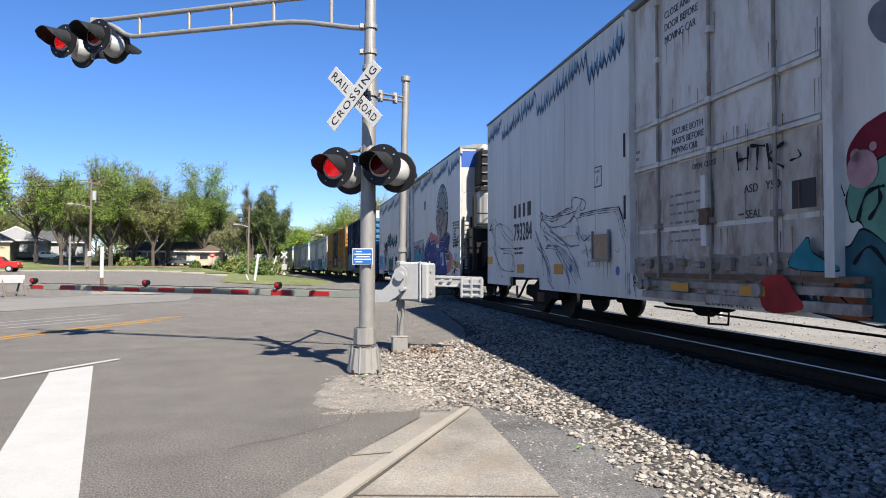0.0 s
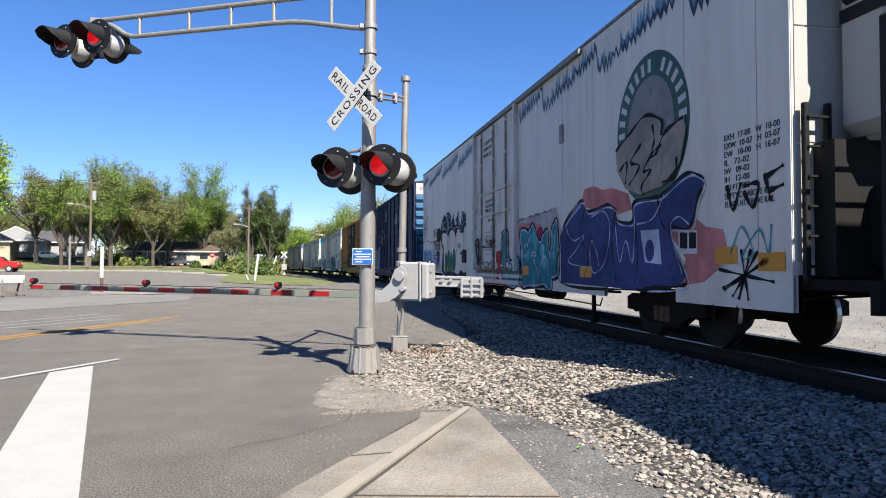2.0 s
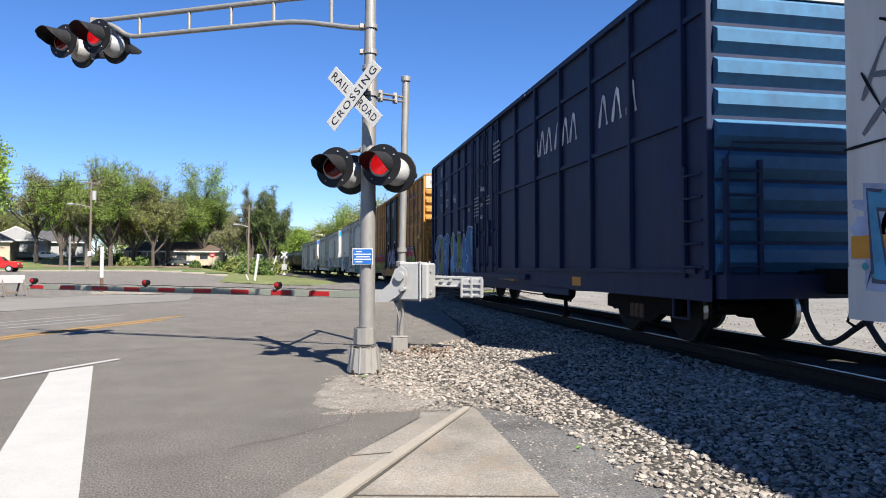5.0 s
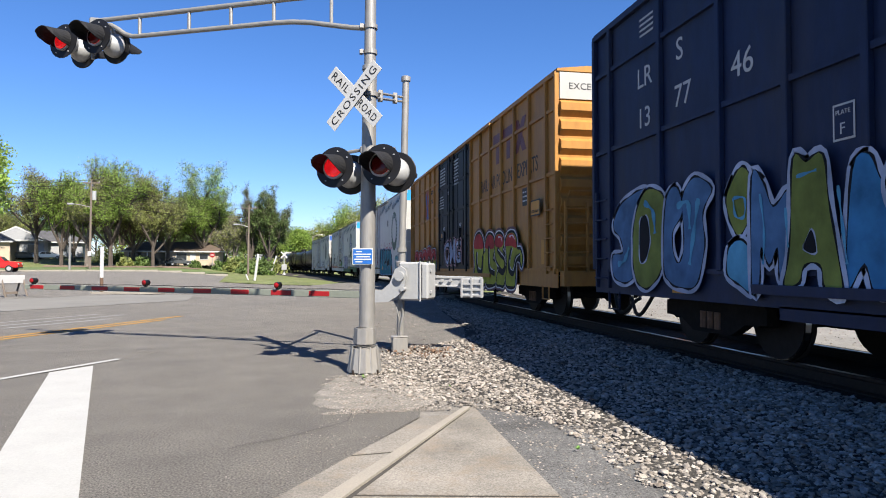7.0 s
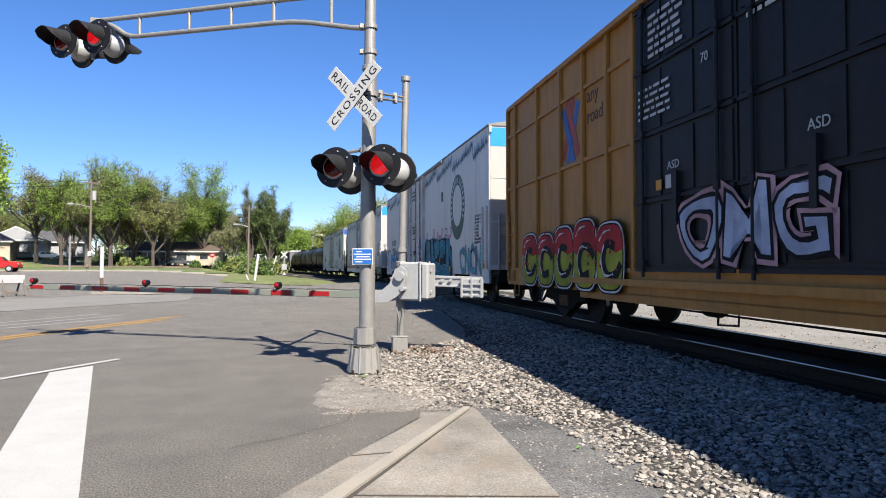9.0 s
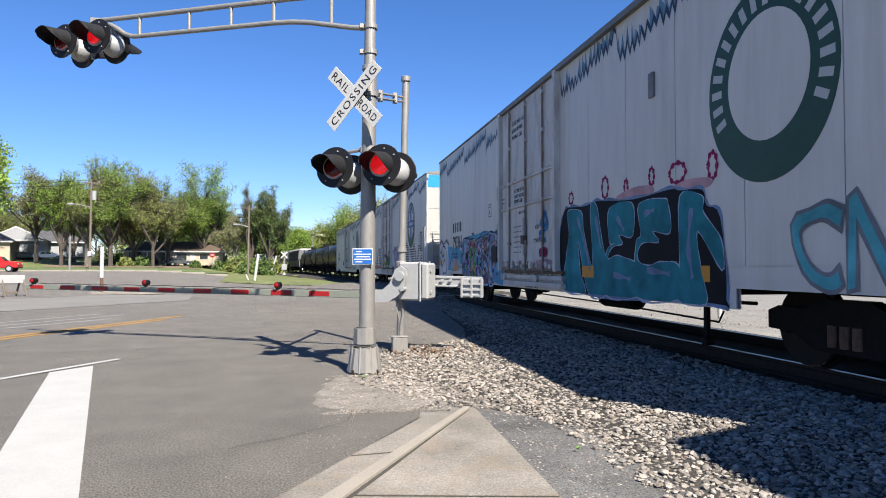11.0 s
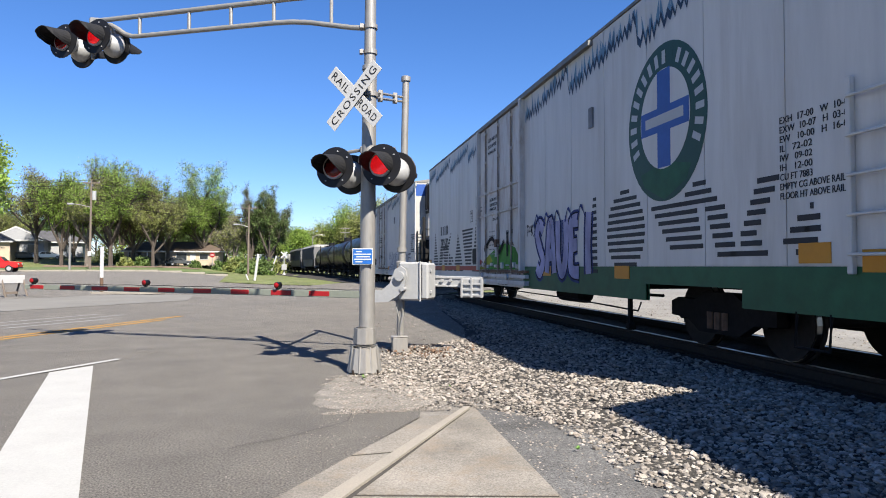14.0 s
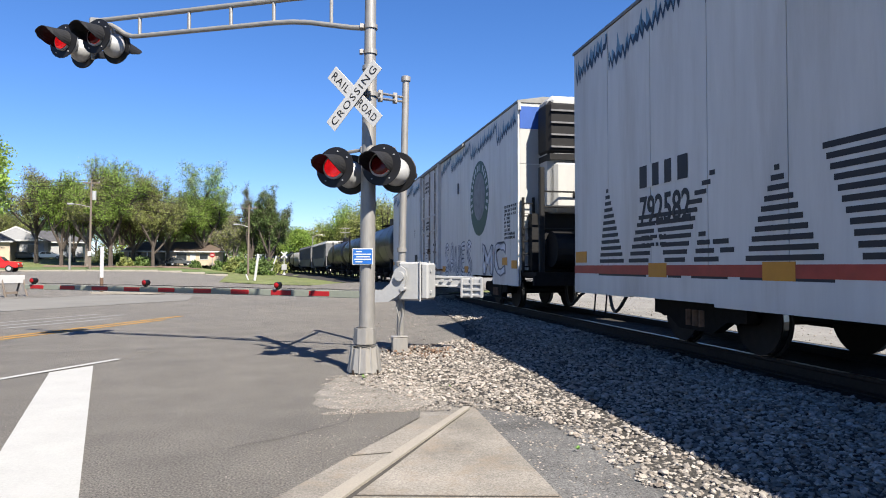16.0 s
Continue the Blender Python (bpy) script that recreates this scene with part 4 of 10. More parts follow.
class Car:
    """Side and end drawing tools for one car. u: metres from the near end; h: metres above the rail."""

    def __init__(self, name, label, category, length, group):
        self.L = length
        self.ds = 0.0
        self.ob = thing(name, label, category, group)
        self.side = Matrix(((0, 0, -1, -1.53), (-1, 0, 0, -length / 2), (0, 1, 0, 0), (0, 0, 0, 1)))
        self.end = Matrix(((1, 0, 0, 0), (0, 0, -1, -length / 2), (0, 1, 0, 0), (0, 0, 0, 1)))

    def patch(self, name, poly, mat, d=0.016, thick=0.004, parent=None, label=""):
        bm = bmesh.new()
        q = [(-u, h) for u, h in poly]
        if sum(a[0] * b[1] - b[0] * a[1] for a, b in zip(q, q[1:] + q[:1])) < 0:
            q = q[::-1]
        prism(bm, q, thick, self.side @ Matrix.Translation((0, 0, d)))
        return part(name, bm, mat, parent or self.ob, label)

    def sbox(self, name, u0, u1, h0, h1, d0, d1, mat, parent=None, label="", bevel=0.0):
        bm = bmesh.new()
        box(bm, -u1 - self.ds, -u0 - self.ds, h0, h1, d0, d1, bevel, self.side)
        return part(name, bm, mat, parent or self.ob, label)

    def ebox(self, name, x0, x1, h0, h1, d0, d1, mat, parent=None, label="", bevel=0.0):
        bm = bmesh.new()
        box(bm, x0, x1, h0, h1, d0, d1, bevel, self.end)
        return part(name, bm, mat, parent or self.ob, label)

    def text(self, body, u_left, h, size, mat, width=None, d=0.017, name="lettering", parent=None):
        return writing(name, body, size, mat, parent or self.ob, self.side @ pose(-u_left - self.ds, h, d), width, 0.002)

    def etext(self, body, x, h, size, mat, width=None, d=0.022, name="lettering"):
        return writing(name, body, size, mat, self.ob, self.end @ pose(x, h, d), width, 0.002)

    def bars(self, u_left, u_right, h1, rows, step, height, mat, d=0.017):
        """Small stencilled lines that are too fine to read."""
        bm = bmesh.new()
        for r in range(rows):
            u = u_left
            while u > u_right + 0.05:
                w = rg.uniform(0.06, 0.22)
                h = h1 - r * step
                box(bm, -u - self.ds, -max(u - w, u_right) - self.ds, h - height, h, d, d + 0.003, 0, self.side)
                u -= w + 0.05
        tagged(part("stencil_block", bm, mat, self.ob), kind="stuff")

    def scrawl(self, strokes, r, mat, d=0.02, name="spray_line"):
        """Thin sprayed lines: each a list of (u, h), smoothed."""
        for k, st in enumerate(strokes):
            bm = bmesh.new()
            pts = []
            n = len(st)
            for i in range(n - 1):
                p0, p1, p2, p3 = st[max(i - 1, 0)], st[i], st[i + 1], st[min(i + 2, n - 1)]
                for q in range(5):
                    t = q / 5
                    pts.append(tuple(0.5 * (2 * p1[c] + (p2[c] - p0[c]) * t + (2 * p0[c] - 5 * p1[c] + 4 * p2[c] - p3[c]) * t * t
                                            + (3 * p1[c] - p0[c] - 3 * p2[c] + p3[c]) * t ** 3) for c in (0, 1)))
            pts.append(st[-1])
            up, dn = [], []
            for i, p in enumerate(pts):
                a, b = pts[max(i - 1, 0)], pts[min(i + 1, len(pts) - 1)]
                dx, dy = b[0] - a[0], b[1] - a[1]
                ln = math.hypot(dx, dy) or 1
                w = r * (0.75 + 0.4 * math.sin(i * 1.3)) if r < 0.06 else r * (0.96 + 0.04 * math.sin(i))
                up.append((p[0] - dy / ln * w, p[1] + dx / ln * w))
                dn.append((p[0] + dy / ln * w, p[1] - dx / ln * w))
            for i in range(len(pts) - 1):
                vs = [bm.verts.new(self.side @ Vector((-q[0], q[1], d + 0.00012 * (k % 9)))) for q in (up[i], dn[i], dn[i + 1], up[i + 1])]
                bm.faces.new(vs)
            part(name, bm, mat, self.ob)

    def mural(self, word, u_left, u_right, h0, h1, fill, line, halo=None, d=0.018, fat=0.05, spots=None, name="sprayed_letters"):
        """Bold sprayed letters with an outline and a halo, filling the box given."""
        group = None
        for layer, (mat, off) in enumerate(((halo, fat + 0.055), (line, fat), (fill, fat * 0.15))):
            if mat is None:
                continue
            cu = bpy.data.curves.new(name, "FONT")
            cu.body, cu.size, cu.offset, cu.resolution_u, cu.space_character = word, 1.0, 0.0, 4, 0.92
            cu.offset = off / max(h1 - h0, 0.3) * 0.8
            tmp = bpy.data.objects.new(name, cu)
            me = bpy.data.meshes.new_from_object(tmp)
            bpy.data.objects.remove(tmp)
            co = np.array([v.co[:] for v in me.vertices])
            if group is None:
                lo, hi = co.min(0), co.max(0)
                group = True
                pad = off
            w, hh = u_left - u_right, h1 - h0
            out = np.zeros_like(co)
            tx = (co[:, 0] - lo[0]) / (hi[0] - lo[0])
            ty = (co[:, 1] - lo[1]) / (hi[1] - lo[1])
            wob = 0.05 * np.sin(tx * 17 + ty * 3) + 0.03 * np.sin(tx * 41 + 1)
            out[:, 0] = -u_left + w * tx + 0.05 * np.sin(ty * 6 + tx * 9)
            out[:, 1] = h0 + hh * (ty * (1 + wob) + 0.03 * np.sin(tx * 23))
            out[:, 2] = d + 0.003 * layer
            for v, c in zip(me.vertices, out):
                v.co = self.side @ Vector(c)
            me.materials.clear()
            me.materials.append(mat)
            o = new(name, me)
            o.parent = self.ob
        if spots:
            bm = bmesh.new()
            for _ in range(26):
                u, h, rr = rg.uniform(u_right, u_left), rg.uniform(h0, h1), rg.uniform(0.012, 0.045)
                vs = [bm.verts.new(self.side @ Vector((-u + a, h + b, d + 0.011))) for a, b in ellipse(0, 0, rr, rr * rg.uniform(0.6, 1.3), 9)]
                bm.faces.new(vs)
            tagged(part("paint_spatter", bm, spots, self.ob), kind="stuff")

    def cloud(self, u_left, u_right, h0, h1, mat, d=0.0165, bumps=9):
        n = 110
        c = ((u_left + u_right) / 2, (h0 + h1) / 2)
        poly = []
        e = 0.6
        f1, f2, f3 = rg.uniform(0, 6), rg.uniform(0, 6), rg.uniform(0, 6)
        for i in range(n):
            a = 2 * math.pi * i / n
            k = 1 + 0.07 * math.sin(a * bumps + f1) + 0.05 * math.sin(a * (bumps * 2 + 1) + f2) + 0.04 * math.sin(a * 37 + f3) + rg.uniform(-0.012, 0.012)
            ca, sa = math.cos(a), math.sin(a)
            poly.append((min(max(c[0] + (u_left - u_right) / 2 * math.copysign(abs(ca) ** e, ca) * k, 0.02), self.L - 0.02), min(max(c[1] + (h1 - h0) / 2 * math.copysign(abs(sa) ** e, sa) * k, 0.60), 4.9)))
        self.patch("spray_cloud", poly, mat, d, 0.001)


def bubble_letters(c, u_left, u_right, h0, h1, n, d=0.085):
    """Plump sprayed letter forms: lime below, red caps, black swirls, pale halo."""
    w = (u_left - u_right) / n
    for layer, (grow, mat) in enumerate(((0.085, "black"), (0.06, "white"), (0.03, "black"), (0.0, "lime"))):
        for i in range(n):
            u = u_left - (i + 0.5) * w
            tall = (0.0, -0.04, 0.05, 0.12)[i % 4]
            poly = []
            for k in range(28):
                a = 2 * math.pi * k / 28
                ca, sa = math.cos(a), math.sin(a)
                poly.append((u + (w * 0.47 + grow) * math.copysign(abs(ca) ** 0.6, ca), (h0 + h1 + tall) / 2 + ((h1 + tall - h0) / 2 + grow) * math.copysign(abs(sa) ** 0.65, sa)))
            c.patch("sprayed_letter", [(x, max(y, 0.60)) for x, y in poly], PAINT[mat], d + layer * 0.003 + 0.0006 * i, 0.0005)
    for i in range(n):
        u = u_left - (i + 0.5) * w
        tall = (0.0, -0.04, 0.05, 0.12)[i % 4]
        t, m = h1 + tall, h0 + (h1 - h0) * 0.62
        cap = [(u + w * 0.5 * math.copysign(abs(math.cos(a)) ** 0.6, math.cos(a)), m + (t - m) * abs(math.sin(a)) ** 0.65) for a in [math.pi * k / 14 for k in range(15)]]
        cap += [(u - w * 0.25, m - 0.06), (u, m + 0.03), (u + w * 0.25, m - 0.08)]
        c.patch("sprayed_cap", cap, PAINT["red"], d + 0.015 + 0.0006 * i, 0.0005)
        hh = (h0 + h1) / 2 - 0.05
        sw = [(u - w * 0.22, hh + 0.22), (u + w * 0.08, hh + 0.26), (u + w * 0.2, hh), (u + w * 0.05, hh - 0.24), (u - w * 0.25, hh - 0.22), (u - w * 0.42, hh - 0.05)]
        if i % 2:
            sw = [(x, 2 * hh - y) for x, y in sw]
        c.scrawl([sw], 0.075, PAINT["black"], d + 0.019)
        c.scrawl([[(x + 0.09, y) for x, y in sw[1:5]]], 0.02, PAINT["white"], d + 0.021)
        c.scrawl([[(u + w * 0.36, t - 0.25), (u + w * 0.2, t - 0.12), (u - w * 0.05, t - 0.08)]], 0.018, PAINT["white"], d + 0.021)
    bm = bmesh.new()
    for _ in range(16 * n):
        u, h, rr = rg.uniform(u_right, u_left), rg.uniform(h0 + 0.3, h1), rg.uniform(0.012, 0.04)
        bm.faces.new([bm.verts.new(c.side @ Vector((-u + a, h + b, d + 0.0225))) for a, b in ellipse(0, 0, rr, rr, 8)])
    tagged(part("paint_spatter", bm, PAINT["red"], c.ob), kind="stuff")


def fat_word(c, letters, u_left, u_right, h0, h1, coats, d):
    """Plump letters sprayed as broad strokes, one coat over the other; letters are strokes in unit boxes."""
    w = (u_left - u_right) / len(letters)
    for step, (r, paint) in enumerate(coats):
        for i, strokes in enumerate(letters):
            for st in strokes:
                c.scrawl([[(u_left - (i + 0.08 + x * 0.84) * w, h0 + y * (h1 - h0)) for x, y in st]], r, PAINT[paint], d + 0.0014 * step + 0.0001 * i, "sprayed_letter")


FAT = dict(S=[[(0.9, 0.85), (0.5, 1.0), (0.15, 0.8), (0.5, 0.5), (0.85, 0.25), (0.5, 0.0), (0.1, 0.12)]],
           A=[[(0.1, 0.0), (0.3, 0.7), (0.55, 1.0), (0.75, 0.6), (0.9, 0.0)], [(0.3, 0.35), (0.75, 0.35)]],
           E=[[(0.85, 0.95), (0.2, 0.9), (0.2, 0.5), (0.2, 0.08), (0.9, 0.02)], [(0.25, 0.5), (0.75, 0.52)]],
           U=[[(0.1, 1.0), (0.15, 0.3), (0.5, 0.0), (0.85, 0.3), (0.9, 1.0)]],
           I=[[(0.5, 0.0), (0.45, 0.5), (0.55, 1.05)]])


def rounded(pts, k=4):
    """A closed outline that runs smoothly through pts."""
    n, res = len(pts), []
    for i in range(n):
        p0, p1, p2, p3 = (pts[(i + o) % n] for o in (-1, 0, 1, 2))
        for j in range(k):
            t = j / k
            res.append(tuple(0.5 * (2 * p1[a] + (p2[a] - p0[a]) * t + (2 * p0[a] - 5 * p1[a] + 4 * p2[a] - p3[a]) * t * t
                                    + (3 * p1[a] - p0[a] - 3 * p2[a] + p3[a]) * t ** 3) for a in (0, 1)))
    return [(u, max(h, 0.575)) for u, h in res]


def inside(p, poly):
    hit = False
    for (x0, y0), (x1, y1) in zip(poly, poly[1:] + poly[:1]):
        if (y0 > p[1]) != (y1 > p[1]) and p[0] < (x1 - x0) * (p[1] - y0) / (y1 - y0) + x0:
            hit = not hit
    return hit


def spray(c, outline, fill, coats, d, speckle=0):
    """One sprayed form: its outline coats, widest first, then the fill, then blotches of other paints."""
    for k, (r, paint) in enumerate(coats):
        c.scrawl([outline + outline[:2]], r, PAINT[paint], d + 0.0005 * k, "spray_outline")
    d += 0.0005 * len(coats)
    c.patch("sprayed_form", rounded(outline), PAINT[fill], d, 0.0004)
    us, hs = [p[0] for p in outline], [p[1] for p in outline]
    for k in range(speckle):
        p, r = (rg.uniform(min(us), max(us)), rg.uniform(min(hs), max(hs))), rg.uniform(0.04, 0.12)
        if inside(p, outline):
            w = r * rg.uniform(0.5, 1.2)
            blot = [(p[0] + r * rg.uniform(0.6, 1.25) * math.cos(0.7 * q), max(p[1] + w * rg.uniform(0.6, 1.25) * math.sin(0.7 * q), 0.6)) for q in range(9)]
            c.patch("paint_blotch", blot, PAINT[rg.choice(("cherry", "leaf", "blue", "ice", "violet", "deepteal", "aqua", "plum", "ink", "green", "coral", "lilac"))], d + 0.0006 + 0.00003 * k, 0.0003)


def truck(car, u):
    """A two-axle bogie with its centre u metres from the near end."""
    y = -car.L / 2 + u
    bm = bmesh.new()
    box(bm, -1.05, 1.05, y - 0.2, y + 0.2, 0.40, 0.62, 0.03)
    t = part("bogie", bm, M["under"], car.ob, "black two-axle bogie")
    for sx in (-1, 1):
        bm = bmesh.new()
        fr = [(-1.12, 0.62), (-0.95, 0.68), (-0.55, 0.66), (-0.3, 0.78), (0.3, 0.78), (0.55, 0.66), (0.95, 0.68), (1.12, 0.62), (1.12, 0.42), (0.72, 0.40), (0.42, 0.24), (-0.42, 0.24), (-0.72, 0.40), (-1.12, 0.42)]
        fr = [(a, b - WHEEL_DROP) for a, b in fr]
        prism(bm, fr[::-1], 0.14, Matrix(((0, 0, -1, sx * 1.05 + 0.07), (1, 0, 0, y), (0, 1, 0, 0), (0, 0, 0, 1))))
        part("side_frame", bm, M["under"], t)
        for dy in (-0.16, 0.0, 0.16):
            bm = bmesh.new()
            rod(bm, (sx * 1.1, y + dy, 0.30 - WHEEL_DROP), (sx * 1.1, y + dy, 0.52 - WHEEL_DROP), 0.065, None, 10)
            part("spring", bm, M["rusty"], t)
    zw = 0.457 - WHEEL_DROP
    for dy in (-0.89, 0.89):
        bm = bmesh.new()
        rod(bm, (-1.1, y + dy, zw), (1.1, y + dy, zw), 0.08, None, 10)
        part("axle", bm, M["under"], t)
        for sx in (-1, 1):
            x = sx * 0.753
            bm = bmesh.new()
            tube(bm, [(x - sx * 0.085, y + dy, zw), (x - sx * 0.055, y + dy, zw), (x - sx * 0.05, y + dy, zw), (x + sx * 0.055, y + dy, zw), (x + sx * 0.056, y + dy, zw), (x + sx * 0.03, y + dy, zw), (x + sx * 0.05, y + dy, zw)],
                 [0.485, 0.48, 0.459, 0.452, 0.40, 0.38, 0.12], 30)
            part("wheel", bm, M["wheel"], t)
            bm = bmesh.new()
            tube(bm, [(x - sx * 0.03, y + dy, zw), (x + sx * 0.04, y + dy, zw)], 0.460, 30)
            part("tread", bm, M["tread"], t, "bright worn wheel tread")


def coupler(car, near=True, reach=0.6):
    s = -1 if near else 1
    y0 = s * car.L / 2
    bm = bmesh.new()
    box(bm, -0.16, 0.16, min(y0, y0 + s * reach), max(y0, y0 + s * reach), 0.72, 1.02, 0.03)
    box(bm, -0.14, 0.18, min(y0 + s * reach, y0 + s * (reach + 0.3)), max(y0 + s * reach, y0 + s * (reach + 0.3)), 0.74, 1.0, 0.06)
    part("coupler", bm, M["under"], car.ob)
    bm = bmesh.new()
    tube(bm, [(-0.35 - 0.12 * math.sin(math.pi * q / 12), y0 + s * 1.1 * q / 12, 0.72 - 0.26 * q / 12 - 0.42 * math.sin(math.pi * q / 12) ** 1.4) for q in range(13)], 0.034, 8)
    part("air_hose", bm, M["cable"], car.ob)
    bm = bmesh.new()
    rod(bm, (-1.45, y0 + s * 0.05, 0.72), (0, y0 + s * 0.1, 0.78), 0.014, None, 6)
    tube(bm, [(-1.45, y0 + s * 0.05, 0.72), (-1.5, y0 + s * 0.06, 0.55), (-1.42, y0 + s * 0.06, 0.50)], 0.014, 6)
    part("cut_lever", bm, M["under"], car.ob)


def ladder(name, car, m, width, h0, h1, n, mat, r=0.016):
    lad = new(name)
    lad.parent = car.ob
    for sx in (-1, 1):
        bm = bmesh.new()
        box(bm, sx * width / 2 - 0.03, sx * width / 2 + 0.03, h0, h1, 0.0, 0.06, 0.008, m)
        part("rail", bm, mat, lad)
    for i in range(n):
        h = h0 + (h1 - h0) * (i + 0.5) / n
        bm = bmesh.new()
        rod(bm, m @ Vector((-width / 2, h, 0.07)), m @ Vector((width / 2, h, 0.07)), r, None, 6)
        part("rung", bm, mat, lad)


def underbody(car, mat="under"):
    bm = bmesh.new()
    L2 = car.L / 2
    box(bm, -0.35, 0.35, -L2 - 0.1, L2 + 0.1, 0.72, 1.0)
    box(bm, -0.9, -0.3, -1.8, -0.4, 0.50, 0.95, 0.03)
    rod(bm, (-0.9, 1.2, 0.66), (-0.9, 2.6, 0.66), 0.22, None, 14)
    for y in (-L2 * 0.55, -L2 * 0.25, L2 * 0.2, L2 * 0.5):
        box(bm, -1.45, 1.45, y - 0.08, y + 0.08, 0.70, 0.95)
    tube(bm, [(-1.2, -L2 * 0.6, 0.62), (-1.2, -2, 0.55), (-1.2, 3, 0.55), (-1.2, L2 * 0.6, 0.66)], 0.025, 6)
    part("underframe", bm, M[mat], car.ob, "black underframe with brake gear")
    for y0, y1, r in ((-3.6, -2.2, 0.17), (1.3, 1.8, 0.13)):
        bm = bmesh.new()
        tube(bm, [(-1.0, y0, 0.50), (-1.0, y0 + 0.12, 0.50), (-1.0, y1 - 0.12, 0.50), (-1.0, y1, 0.50)], [r * 0.6, r, r, r * 0.6], 14)
        part("air_reservoir", bm, M[mat], car.ob)
    bm = bmesh.new()
    tube(bm, [(-1.3, -L2 + 5.0, 0.50), (-1.3, -L2 + 5.1, 0.36), (-1.3, -3.4, 0.42), (-1.3, 2.4, 0.46)], 0.014, 6)
    part("brake_rod", bm, M[mat], car.ob)
    bm = bmesh.new()
    box(bm, -1.34, -1.28, -L2 + 5.3, -L2 + 5.38, 0.08, 0.62, 0.01)
    rod(bm, (-1.36, -L2 + 5.34, 0.10), (-1.24, -L2 + 5.34, 0.10), 0.06, None, 10)
    part("brake_lever", bm, M[mat], car.ob)
    for y in (0.4,):
        bm = bmesh.new()
        tube(bm, [(-1.42, y, 0.62), (-1.44, y, 0.36), (-1.44, y + 0.4, 0.34), (-1.42, y + 0.42, 0.62)], 0.016, 6)
        part("pull_rod", bm, M[mat], car.ob)


def shell(car, mat, eave, ridge, floor, roof_mat):
    bm = bmesh.new()
    L2 = car.L / 2
    prof = [(-1.53, floor), (1.53, floor), (1.53, eave), (-1.53, eave)]
    prism(bm, prof, car.L, Matrix(((1, 0, 0, 0), (0, 0, -1, L2), (0, 1, 0, 0), (0, 0, 0, 1))))
    part("body", bm, mat, car.ob)
    bm = bmesh.new()
    prof = [(-1.56, eave + 0.002), (1.56, eave + 0.002), (1.56, eave + 0.05), (0.9, ridge - 0.01), (0, ridge), (-0.9, ridge - 0.01), (-1.56, eave + 0.05)]
    prism(bm, prof, car.L + 0.06, Matrix(((1, 0, 0, 0), (0, 0, -1, L2 + 0.03), (0, 1, 0, 0), (0, 0, 0, 1))))
    part("roof", bm, roof_mat, car.ob, "shallow grey metal roof")


